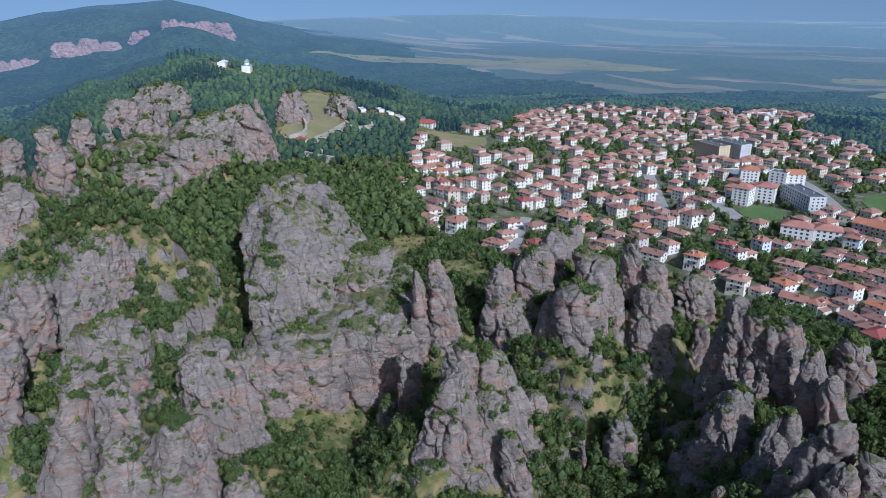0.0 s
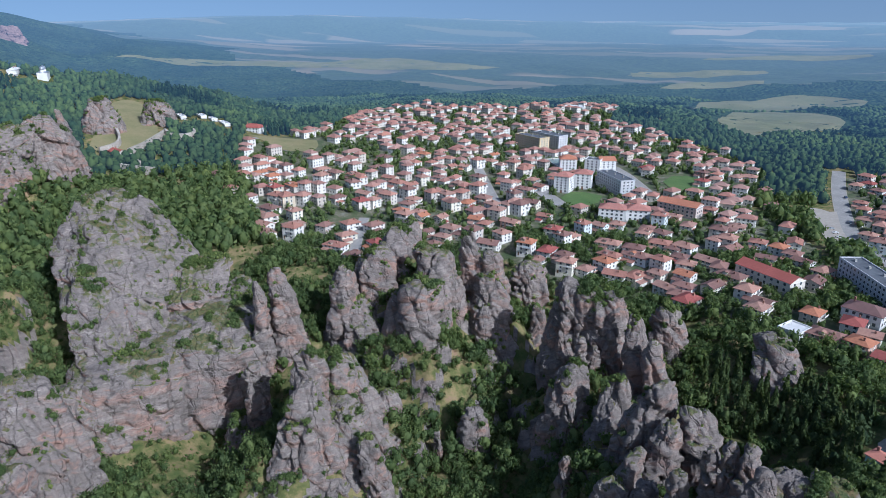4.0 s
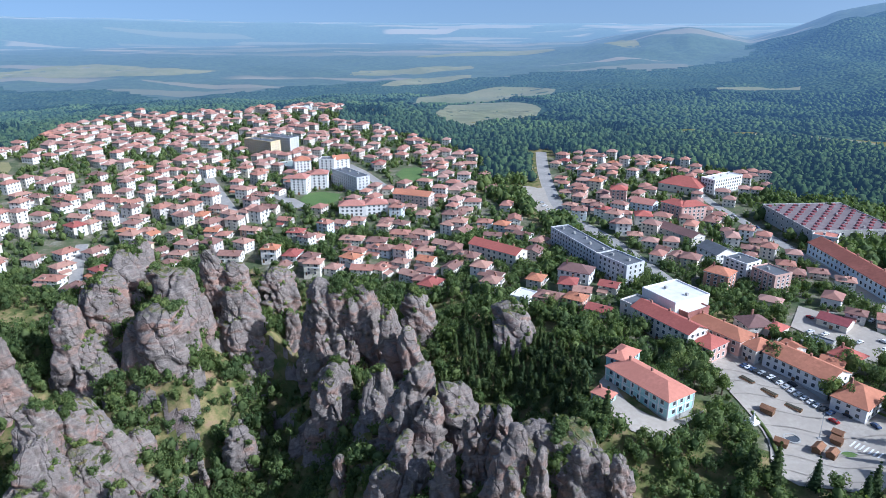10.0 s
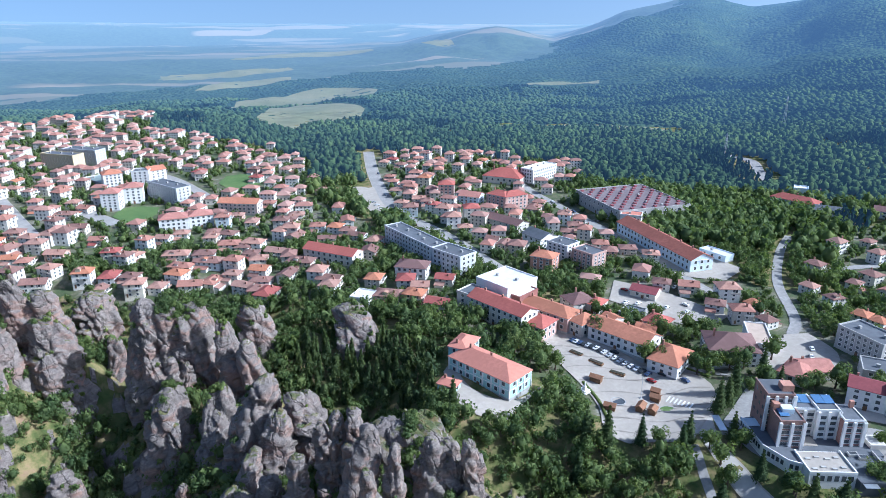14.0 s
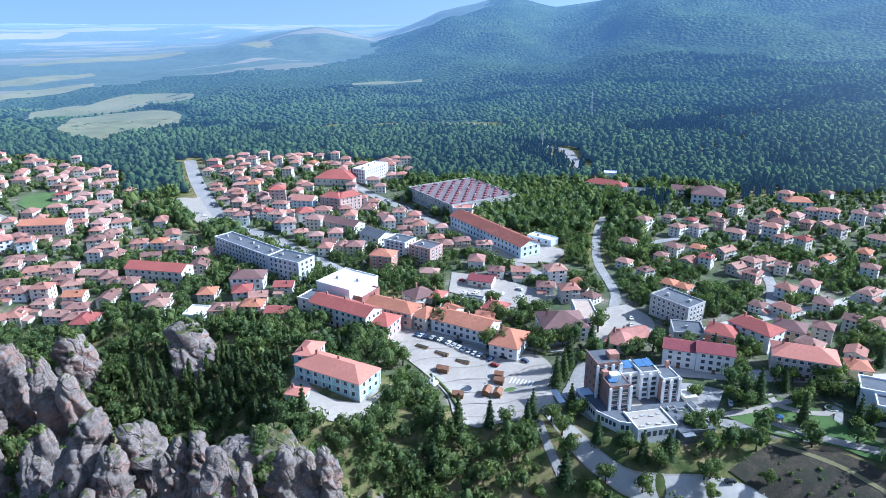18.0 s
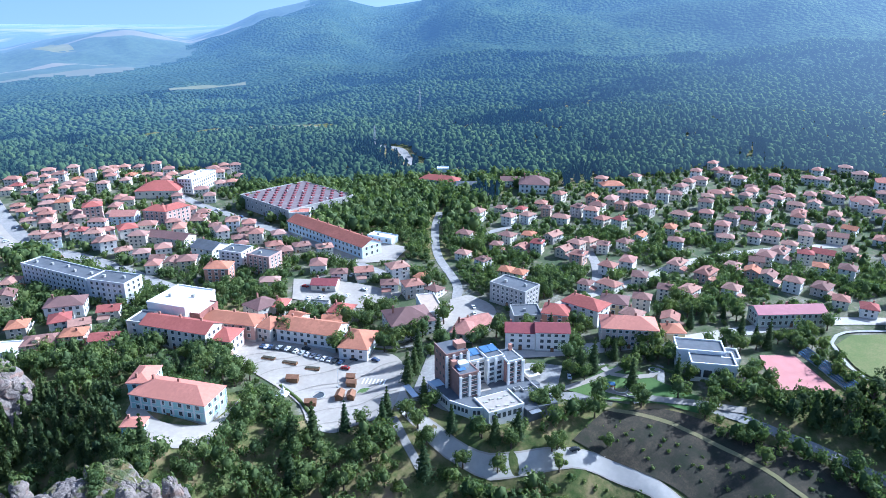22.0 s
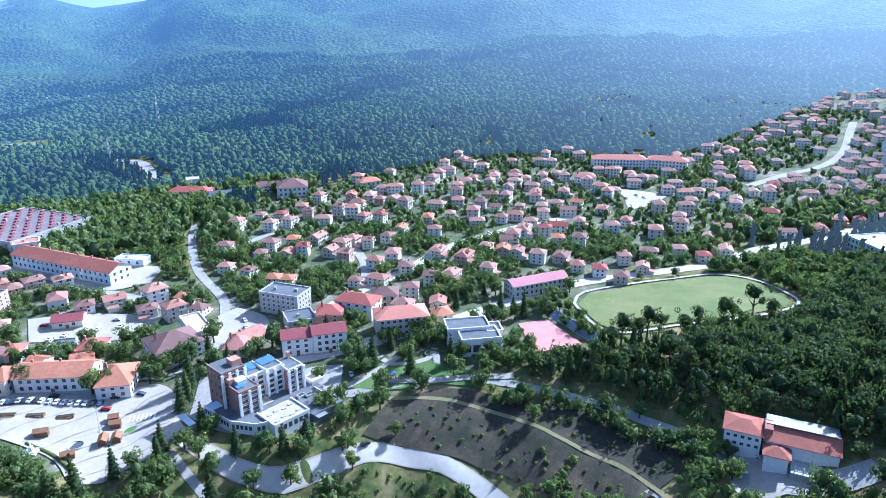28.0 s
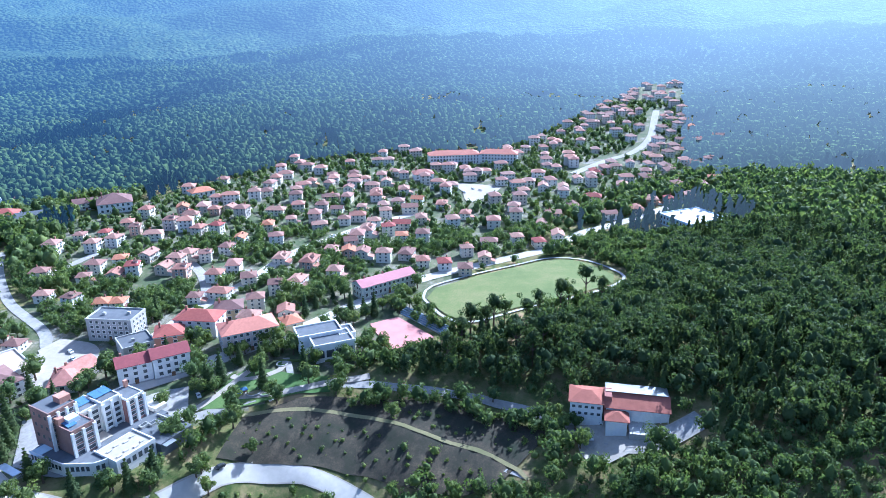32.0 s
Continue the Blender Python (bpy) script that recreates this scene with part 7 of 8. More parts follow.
BAND = plain("dark_paving_band", (0.3, 0.265, 0.23), 0.88, 0.15, 0.5)
for k in range(9):
    u = 0.1 + k * 0.1
    a = even([(139, 292), (134, 262), (136, 239), (135, 220), (128, 203), (134, 195)], 41)
    b = even([(155, 294), (166, 262), (179, 243), (192, 225), (183, 208), (157, 187)], 41)
    line = np.array([a[int(u * 40)] * (1 - w) + b[min(40, int(u * 40) + 2)] * w + (0, 1.4 * math.sin(w * 9)) for w in np.linspace(0.02, 0.98, 26)])
    drape("paving_band", "darker wavy band in the paving of the square", line + (0, 0.3), line - (0, 0.3), 2, BAND, 9999, "paving")


def kiosk(x, y, turn, L):
    base = new("kiosk")
    base.matrix_world = Matrix.Translation((x, y, land_z(x, y) + 0.3)) @ Matrix.Rotation(radians(turn), 4, "Z")
    part("wall", body_bm(L, 3, -1, 2.4, 1.2), WOOD, base)
    part("roof", roof_bm(L, 3, 2.4, 1.2, 0.4, 0), WOODROOF, base, "orange-brown board roof")
    slab(base, "hatch", GLASS, -L / 4, -1.56, 0.9, L / 4, -1.48, 1.9)
    tagged(base, "small wooden kiosk with a pitched board roof", "kiosk", group="wooden kiosks on the square")
    TAKEN.append((x, y, 3))


WOODROOF = plain("board_roof", (0.3, 0.16, 0.095), 0.8, 0.25, 2.0)
for x, y, a, L in ((139.3, 218.6, 140, 4.5), (162.6, 220.5, 130, 4), (165, 224, 130, 3.5), (151.8, 214.8, 40, 5), (144.5, 240, 130, 5), (155, 211, 40, 4)):
    kiosk(x, y, a, L)
for k in range(7):
    x, y = 168.5 + 5.5 * k / 6, 219.5 - 8.4 * k / 6
    d = np.array([8.4, 5.5]) / 10.0
    a = np.array([[x, y]]) - d * 2.2
    b = np.array([[x, y]]) + d * 2.2
    e = np.array([[5.5, -8.4]]) / 10.04 * 0.35
    drape("crossing_stripe", "white painted crossing stripe on the road", np.concatenate([a - e, b - e]), np.concatenate([a + e, b + e]), 2, LINE, 9999, "marking")


# ---- ball court stands and the running track ----
def court_stand():
    base = new("court_stand")
    base.matrix_world = Matrix.Translation((309.5, 71, land_z(309, 71))) @ Matrix.Rotation(radians(-126), 4, "Z")
    for k in range(5):
        slab(base, "tier", CONCRETE, -17, k * 1.1, -2, 17, (k + 1) * 1.1 - 0.02, 0.6 + k * 0.5)
        slab(base, "bench", SOLAR, -16.5, k * 1.1 + 0.2, 0.6 + k * 0.5, 16.5, k * 1.1 + 0.6, 0.75 + k * 0.5, "blue-grey bench")
    tagged(base, "concrete stand with blue-grey seat rows beside the court", "stand")


court_stand()
road("track", 1.7, [(340, 76), (318, 60), (314, 44), (332, 19), (352, -7), (376, -31), (392, -33), (414, -14), (415, 9), (398, 31), (379, 54), (357, 75), (340, 76)], CONCRETE)


# ---- fortress ----
def rampart(pts, h, thick=2.2):
    base = new("rampart")
    p = resample(pts, 6.0)
    base.location = (*p[0], land_z(*p[0]))
    o = np.array([*p[0], base.location[2]])
    for a, b in zip(p, p[1:]):
        d = (b - a) / np.hypot(*(b - a))
        n = np.array([-d[1], d[0]]) * thick / 2
        za, zb = land_z(*a), land_z(*b)
        bm = bmesh.new()
        lo = [bm.verts.new((q[0] - o[0], q[1] - o[1], z - 3 - o[2])) for q, z in ((a + n, za), (b + n, zb), (b - n, zb), (a - n, za))]
        hi = [bm.verts.new((q[0] - o[0], q[1] - o[1], z + h - o[2])) for q, z in ((a + n, za), (b + n, zb), (b - n, zb), (a - n, za))]
        bm.faces.new(lo)
        bm.faces.new(hi[::-1])
        for k in range(4):
            bm.faces.new((lo[k], hi[k], hi[(k + 1) % 4], lo[(k + 1) % 4]))
        bmesh.ops.recalc_face_normals(bm, faces=bm.faces)
        part("wall_stretch", bm, STONE, base)
    tagged(base, "old fortress wall of pale stone on the hill", "wall", group="fortress walls")


rampart([(-572, 555), (-542, 529), (-509, 503), (-495, 485), (-497, 466)], 6)
rampart([(-473, 475), (-474, 497), (-479, 519), (-483, 535)], 7)
rampart([(-454, 445), (-439, 448), (-425, 453)], 7)
rampart([(-475, 475), (-450, 463)], 5)
rampart([(-483, 535), (-470, 528), (-458, 533), (-456, 545), (-466, 552)], 8)
block("gate_house", "fortress gate house with a red roof", -481, 471, -20, 17, 10, 6, 1, "gable", STONE, REDROOF, 5, "s")
block("guard_house", "small stone guard house under the fortress rock", -567, 546, -40, 14, 8, 7, 1, "gable", STONE, STONE, 5, "s")
block("fort_gate", "arched stone gate with a red-tiled top", -536, 589, -40, 13, 8, 8, 1, "hip", STONE, REDROOF, 5, "s")
for x, y, L in ((-530, 615, 22), (-515, 630, 20), (-498, 627, 16), (-478, 620, 26)):
    block("market_stall", "row of pale market stalls by the fortress", x, y, -38, L, 6, 3.2, 1, "flat", WHITE, WHITEROOF, 5, "s")
    TAKEN.extend([(x * k, y * k, 9) for k in (0.985, 0.965, 0.945)])
TAKEN.extend([(-736 * k, 627 * k, 9) for k in (0.985, 0.97, 0.955)] + [(-762 * k, 610 * k, 9) for k in (0.985, 0.97, 0.955)] + [(-447 * k, 628 * k, 9) for k in (0.985, 0.965, 0.945)])


def chapel():
    base = new("chapel")
    base.matrix_world = Matrix.Translation((-736, 627, land_z(-736, 627))) @ Matrix.Rotation(radians(-50), 4, "Z")
    part("wall", body_bm(20, 11, -4, 8), WHITE, base)
    part("roof", roof_bm(20, 11, 8, 1.5, 0.4, 1.0), METAL, base)
    for x, r in ((-4, 3.0), (5, 2.4)):
        bm = bmesh.new()
        bmesh.ops.create_cone(bm, cap_ends=True, segments=16, radius1=r, radius2=r, depth=4, matrix=Matrix.Translation((x, 0, 10)))
        drum = part("drum", bm, WHITE, base)
        bm = bmesh.new()
        bmesh.ops.create_uvsphere(bm, u_segments=16, v_segments=10, radius=r + 0.3, matrix=Matrix.Translation((x, 0, 12)))
        part("dome", bm, METAL, base, "pale dome")
    tagged(base, "white chapel with two pale domes on the wooded hill", "chapel")
    TAKEN.append((-736, 627, 13))


chapel()
block("parish_house", "long white parish house on the wooded hill", -762, 610, -50, 24, 10, 7, 2, "hip", WHITE, WHITEROOF, 4, "s")


def mast(x, y, h):
    base = new("lattice_mast")
    base.location = (x, y, land_z(x, y) - 0.5)
    for sx, sy in ((-1, -1), (1, -1), (1, 1), (-1, 1)):
        bm = bmesh.new()
        for k in range(2):
            w0, w1 = (1.6, 0.9) if k == 0 else (0.9, 0.3)
            z0, z1 = k * h / 2, (k + 1) * h / 2
            a = [bm.verts.new((sx * w0 + u, sy * w0 + v, z0)) for u, v in ((-0.2, -0.2), (0.2, -0.2), (0.2, 0.2), (-0.2, 0.2))]
            b = [bm.verts.new((sx * w1 + u, sy * w1 + v, z1)) for u, v in ((-0.2, -0.2), (0.2, -0.2), (0.2, 0.2), (-0.2, 0.2))]
            for i in range(4):
                bm.faces.new((a[i], a[(i + 1) % 4], b[(i + 1) % 4], b[i]))
        part("leg", bm, METAL, base)
    for z in (h * 0.35, h * 0.7, h * 0.9):
        part("cross_arm", box_bm(-2.5, -0.15, z, 2.5, 0.15, z + 0.3), METAL, base)
    tagged(base, "grey steel lattice mast among the trees", "mast", group="masts")


mast(505, 615, 26)
mast(690, 735, 40)

# ---- the park beside the hotel, and paths over the bare slope ----
road("park_path", 3, [(221, 147), (235, 142), (246, 139), (259, 135)], PAVING)
road("park_walk", 4, [(232, 138), (241, 117), (250, 102), (259, 83)], PAVING)
road("park_loop", 3, [(249, 146), (245, 137), (255, 124), (265, 125)], PAVING)
road("slope_path", 1.8, [(224, 128), (232, 113), (236, 97), (236, 76), (232, 56), (229, 36), (225, 19), (216, 9)], DRYGRASS)


def ring_bm(r, w, h, n=28):
    bm = bmesh.new()
    loops = [[bm.verts.new((q * math.cos(k * 2 * math.pi / n), q * math.sin(k * 2 * math.pi / n), z)) for k in range(n)] for q, z in ((r, 0), (r, h), (r - w, h), (r - w, 0))]
    for a, b in zip(loops, loops[1:]):
        for k in range(n):
            bm.faces.new((a[k], a[(k + 1) % n], b[(k + 1) % n], b[k]))
    return bm


def disc_bm(r, z, n=28):
    bm = bmesh.new()
    bm.faces.new([bm.verts.new((r * math.cos(k * 2 * math.pi / n), r * math.sin(k * 2 * math.pi / n), z)) for k in range(n)])
    return bm


for x, y, r, mat, words in ((238, 129, 3.4, DRYGRASS, "round sandpit inside a low concrete rim"), (239, 124, 2.8, GRASS, "round flower bed inside a pale concrete rim"), (260, 125, 2.6, GRASS, "round grass bed inside a pale concrete rim")):
    base = new("round_bed")
    base.location = (x, y, land_z(x, y) + 0.3)
    part("rim", ring_bm(r, 0.5, 0.5), CONCRETE, base)
    part("filling", disc_bm(r - 0.5, 0.3), mat, base)
    tagged(base, words, "park bed", group="round beds in the park")


def slide(x, y, turn):
    base = new("playground_slide")
    base.matrix_world = Matrix.Translation((x, y, land_z(x, y) + 0.25)) @ Matrix.Rotation(radians(turn), 4, "Z")
    for u in (-1, 1):
        for v in (-1, 1):
            slab(base, "post", WOOD, u - 0.08, v - 0.08, 0, u + 0.08, v + 0.08, 2.6)
    slab(base, "platform", WOOD, -1.1, -1.1, 1.4, 1.1, 1.1, 1.55)
    part("roof", roof_bm(2.2, 2.2, 2.6, 0.9, 0.3, 1.0), SOLAR, base, "blue pyramid roof")
    chute = slab(base, "chute", BLUEPLAY, 0, -0.45, 0, 3.6, 0.45, 0.1, "bright blue plastic chute")
    chute.location, chute.rotation_euler = (1.1, 0, 1.5), (0, radians(23), 0)
    for v in (-0.5, 0.42):
        side = slab(base, "chute_side", BLUEPLAY, 0, v, 0, 3.6, v + 0.08, 0.4)
        side.location, side.rotation_euler = (1.1, 0, 1.5), (0, radians(23), 0)
    tagged(base, "blue playground slide with a roofed wooden platform", "slide")


slide(233, 135, 20)
slide(236, 132, 130)


def hedge(pts, w, h):
    """A clipped hedge along a line."""
    p = resample(pts, 1.2)
    n = np.gradient(p, axis=0)
    n = np.column_stack([-n[:, 1], n[:, 0]]) / np.linalg.norm(n, axis=1)[:, None]
    z = land(p[:, 0], p[:, 1])
    rows = []
    for u, v in ((-0.5, 0), (-0.55, 0.5), (-0.4, 0.95), (0, 1.05), (0.4, 0.95), (0.55, 0.5), (0.5, 0)):
        q = np.column_stack([p + n * u * w, z + v * h])
        rows.append(q + 0.22 * np.column_stack([perlin(q * 1.1), perlin(q * 1.1 + 5), perlin(q * 1.1 + 11)]))
    v = np.stack(rows).reshape(-1, 3)
    tagged(mesh_object("hedge", v, grid_faces(7, len(p)), [LEAF], smooth=True), "clipped dark green hedge beside the paving", "hedge", group="hedges")


hedge([(131, 203), (137, 222), (138, 240)], 1.4, 1.1)
hedge([(229, 150), (240, 146), (250, 143)], 1.2, 1.0)
hedge([(262, 128), (266, 112), (268, 98)], 1.2, 1.0)
hedge([(195, 227), (187, 240), (178, 254)], 1.2, 1.0)


# ---- small things on the square ----
def fountain(x, y):
    base = new("fountain")
    base.location = (x, y, land_z(x, y) + 0.25)
    part("rim", ring_bm(3.2, 0.45, 0.6), CONCRETE, base)
    part("water", disc_bm(2.75, 0.35), GLASS, base, "dark still water")
    tagged(base, "round concrete fountain with dark water on the square", "fountain")


def flagpole(x, y):
    base = new("flagpole")
    base.location = (x, y, land_z(x, y) + 0.25)
    slab(base, "plinth", CONCRETE, -0.7, -0.7, 0, 0.7, 0.7, 0.5)
    bm = bmesh.new()
    bmesh.ops.create_cone(bm, cap_ends=True, segments=10, radius1=0.14, radius2=0.07, depth=11, matrix=Matrix.Translation((0, 0, 6)))
    part("pole", bm, PALEGREY, base)
    tagged(base, "tall pale metal flagpole on a concrete plinth", "flagpole")


def monument(x, y):
    base = new("monument")
    base.matrix_world = Matrix.Translation((x, y, land_z(x, y) + 0.25)) @ Matrix.Rotation(radians(30), 4, "Z")
    for k, (r, z0, z1) in enumerate(((2.4, 0, 0.4), (1.6, 0.4, 0.8), (0.7, 0.8, 2.6))):
        slab(base, "step" if k < 2 else "pedestal", WHITE, -r, -r, z0, r, r, z1)
    bm = bmesh.new()
    bmesh.ops.create_cone(bm, cap_ends=True, segments=8, radius1=0.45, radius2=0.2, depth=1.8, matrix=Matrix.Translation((0, 0, 3.5)))
    part("obelisk", bm, WHITE, base)
    tagged(base, "small white stepped monument on the grass", "monument")


def stairs(x, y, turn, n, width):
    base = new("outdoor_stairs")
    base.matrix_world = Matrix.Translation((x, y, land_z(x, y))) @ Matrix.Rotation(radians(turn), 4, "Z")
    for k in range(n):
        slab(base, "step", CONCRETE, k * 1.0, -width / 2, -3.5, k * 1.0 + 1.02, width / 2, 0.35 - k * 0.17)
    tagged(base, "wide pale concrete steps leading down from the square", "stairs")


fountain(146, 223)
flagpole(157, 223)
monument(135, 233)
stairs(143, 212, -125, 12, 6)
island = new("grass_island")
island.location = (163, 211, land_z(163, 211) + 0.28)
part("rim", ring_bm(4.2, 0.35, 0.25), CONCRETE, island)
part("lawn", disc_bm(3.85, 0.15), GRASS, island)
tagged(island, "round grass island with a pale kerb on the square", "traffic island")


# ---- pilasters and string course of the old school ----
def school_trim():
    base = bpy.data.objects["school"]
    L, W, h = 34.0, 15.0, 8.6
    for k in range(8):
        u = -L / 2 + k * L / 7
        for y0, y1 in ((-W / 2 - 0.18, -W / 2), (W / 2, W / 2 + 0.18)):
            slab(base, "pilaster", WHITE, u - 0.3, y0, 0.9, u + 0.3, y1, h - 0.78, "white pilaster")
    for k in range(4):
        v = -W / 2 + k * W / 3
        for x0, x1 in ((-L / 2 - 0.18, -L / 2), (L / 2, L / 2 + 0.18)):
            slab(base, "pilaster", WHITE, x0, v - 0.3, 0.9, x1, v + 0.3, h - 0.78, "white pilaster")
    for a, b, c, d in ((-L / 2 - 0.12, -W / 2 - 0.12, L / 2 + 0.12, -W / 2 - 0.003), (L / 2 + 0.003, -W / 2, L / 2 + 0.12, W / 2), (-L / 2 - 0.12, -W / 2, -L / 2 - 0.003, W / 2)):
        slab(base, "string_course", WHITE, a, b, 4.5, c, d, 4.8)


school_trim()

# ---- trees ----
def crown_quads(rng, leaves, rx, rz, core, leaf, lumps=9, kind="round"):
    """Triangles of a crown round the origin: a dark lumpy core and leaf clumps scattered over uneven boughs."""
    verts = []
    if kind == "round":
        cen = rng.normal(size=(lumps, 3)) * (0.46, 0.46, 0.4)
        rad = rng.uniform(0.28, 0.56, lumps)
        n = rng.integers(0, lumps, leaves)
        d = rng.normal(size=(leaves, 3))
        d /= np.linalg.norm(d, axis=1)[:, None]
        p = (cen[n] + d * rad[n][:, None] * rng.uniform(0.75, 1.08, leaves)[:, None]) * (rx, rx, rz)
    else:
        h = rng.uniform(0, 1, leaves) ** 0.75
        tier = np.round(h * 9) / 9
        a = rng.uniform(0, 2 * np.pi, leaves)
        arm = 0.55 + 0.45 * np.sin(a * 5 + tier * 40)
        r = (1 - tier * 0.95) * rng.uniform(0.35, 1.0, leaves) * (0.6 + 0.4 * arm)
        p = np.stack([r * rx * np.cos(a), r * rx * np.sin(a), (tier * 2 - 1) * rz - r * rz * 0.16], 1)
        d = np.stack([np.cos(a), np.sin(a), np.full(leaves, 0.9)], 1)
        d /= np.linalg.norm(d, axis=1)[:, None]
    u = np.cross(d, rng.normal(size=(leaves, 3)))
    u /= np.linalg.norm(u, axis=1)[:, None]
    d = d + rng.normal(size=(leaves, 3)) * 0.35
    w = np.cross(d, u)
    s = leaf * rng.uniform(0.6, 1.3, leaves)[:, None]
    quads = np.stack([p - u * s - w * s * 0.8, p + u * s * 1.2 - w * s * 0.4, p + u * s * rng.uniform(-0.6, 0.6, (leaves, 1)) + w * s * 1.3], 1).reshape(-1, 3)
    faces = np.arange(leaves * 3).reshape(-1, 3)
    k, m = core
    th, ph = np.meshgrid(np.linspace(0, 2 * np.pi, m, endpoint=False), np.linspace(0.02, np.pi - 0.02, k))
    if kind == "round":
        ball = np.stack([np.sin(ph) * np.cos(th), np.sin(ph) * np.sin(th), np.cos(ph)], -1).reshape(-1, 3)
        ball = ball * ((0.68 if leaves < 100 else 0.6) + 0.4 * perlin(ball * 2.2 + rng.uniform(0, 50, 3)))[:, None] * (rx, rx, rz)
    else:
        t = np.linspace(1, 0, k)[:, None] * np.ones((1, m))
        ball = np.stack([(1 - t) * rx * 0.5 * np.cos(th), (1 - t) * rx * 0.5 * np.sin(th), (t * 2 - 1) * rz * 0.96], -1).reshape(-1, 3)
    f2 = grid_faces(k, m, closed=True)[:, ::-1] + len(quads)
    f2 = np.concatenate([f2[:, :3], f2[:, [0, 2, 3]]])
    return np.concatenate([quads, ball]), np.concatenate([faces, f2])


def stamp(name, label, models, spots, mats, category="woods", smooth=True):
    """One mesh of many crowns: spots are (x, y, z, size, height, turn, model)."""
    vs, fs, n = [], [], 0
    for x, y, z, s, hs, a, k in spots:
        v, f = models[int(k)]
        c, sn = math.cos(a), math.sin(a)
        w = np.empty_like(v)
        w[:, 0], w[:, 1], w[:, 2] = (v[:, 0] * c - v[:, 1] * sn) * s + x, (v[:, 0] * sn + v[:, 1] * c) * s + y, v[:, 2] * hs + z
        vs.append(w)
        fs.append(f + n)
        n += len(v)
    if vs:
        tagged(mesh_object(name, np.concatenate(vs), np.concatenate(fs), mats, smooth=smooth), label, category, kind="stuff")


TR = np.random.default_rng(11)
ROUND_NEAR = [crown_quads(TR, 230, 1.0, 1.0, (5, 7), 0.125, 15) for _ in range(7)]
ROUND_MID = [crown_quads(TR, 44, 1.0, 1.0, (5, 7), 0.2) for _ in range(6)]
ROUND_SLOPE = [crown_quads(TR, 14, 1.0, 1.0, (5, 6), 0.2) for _ in range(6)]
ROUND_FAR = [crown_quads(TR, 2, 1.0, 1.0, (4, 5), 0.2) for _ in range(6)]
CONE_NEAR = [crown_quads(TR, 240, 1.0, 1.0, (4, 6), 0.15, kind="cone") for _ in range(4)]
CONE_FAR = [crown_quads(TR, 12, 1.0, 1.0, (4, 5), 0.45, kind="cone") for _ in range(4)]


def trunk_bm(h, r):
    bm = bmesh.new()
    rings = []
    for z, s in ((-0.8, 1.3), (h * 0.4, 0.8), (h, 0.3)):
        rings.append([bm.verts.new((r * s * math.cos(k * math.pi / 3), r * s * math.sin(k * math.pi / 3), z)) for k in range(6)])
    for a, b in zip(rings, rings[1:]):
        for k in range(6):
            bm.faces.new((a[k], a[(k + 1) % 6], b[(k + 1) % 6], b[k]))
    for n in range(3):
        a = n * 2.1
        v = [bm.verts.new(p) for p in ((r * 0.5 * math.cos(a), r * 0.5 * math.sin(a), h * 0.55), (r * 0.5 * math.cos(a + 2), r * 0.5 * math.sin(a + 2), h * 0.55),
                                       (0, 0, h * 0.48), (h * 0.28 * math.cos(a), h * 0.28 * math.sin(a), h * 0.85))]
        for f in ((0, 1, 3), (1, 2, 3), (2, 0, 3)):
            bm.faces.new([v[i] for i in f])
    return bm


def tree_model(name, label, leaves, rx, rz, trunk, mat, kind, leaf):
    base = new(name)
    part("trunk", trunk_bm(trunk + rz, 0.28 + rx * 0.03), BARK, base)
    v, f = crown_quads(TR, leaves, rx, rz, (6, 9), leaf, 12, kind)
    ob = mesh_object("crown", v + (0, 0, trunk + rz), f, [mat], base, smooth=True)
    return tagged(base, label, "tree", group="standing trees")


OCC = {}


def occupied(x, y, r):
    i, j = int(x // 25), int(y // 25)
    for a in (i - 1, i, i + 1):
        for b in (j - 1, j, j + 1):
            for u, v, c in OCC.get((a, b), ()):
                if (x - u) ** 2 + (y - v) ** 2 < (r + c) ** 2:
                    return True
    return False


def occupy(x, y, c):
    OCC.setdefault((int(x // 25), int(y // 25)), []).append((x, y, c))


for spot in TAKEN + ROCKS:
    occupy(*spot)

# single trees: the square, the park, the school, the road edges
LIMES = [tree_model("lime_tree", "full green broadleaf tree on a short trunk", 900, 4.0 + k * 0.4, 4.2 + k * 0.3, 2.0, LEAF, "round", 0.36) for k in range(3)]
SPRUCES = [tree_model("spruce_tree", "tall dark spruce with drooping tiers", 1300, 5.0, 6.8 + k, 0.8, NEEDLE, "cone", 0.34) for k in range(2)]
PINES = [tree_model("pine_tree", "tall dark pine with an open rounded crown", 600, 3.2, 3.4, 7.0 + k, NEEDLE, "round", 0.32) for k in range(2)]
SPRUCE_SPOTS = [(118, 200), (125, 196), (138, 193), (150, 184), (155, 187), (180, 202), (187, 205), (195, 211), (172, 183), (236, 149), (241, 145), (257, 113), (257, 134), (184, 142), (176, 147), (167, 162), (72, 225), (110, 190),
                (149, 159), (242, 126)]
LIME_SPOTS = [(174, 247), (179, 243), (191, 231), (197, 230), (206, 228), (212, 226), (162, 277), (164, 271), (200, 257), (193, 264), (212, 259), (124, 285), (127, 279), (129, 271), (129, 260), (130, 252), (118, 273), (121, 260), (122, 251), (209, 265), (201, 256), (197, 269), (210, 231), (199, 236), (227, 226), (204, 232), (236, 198)]
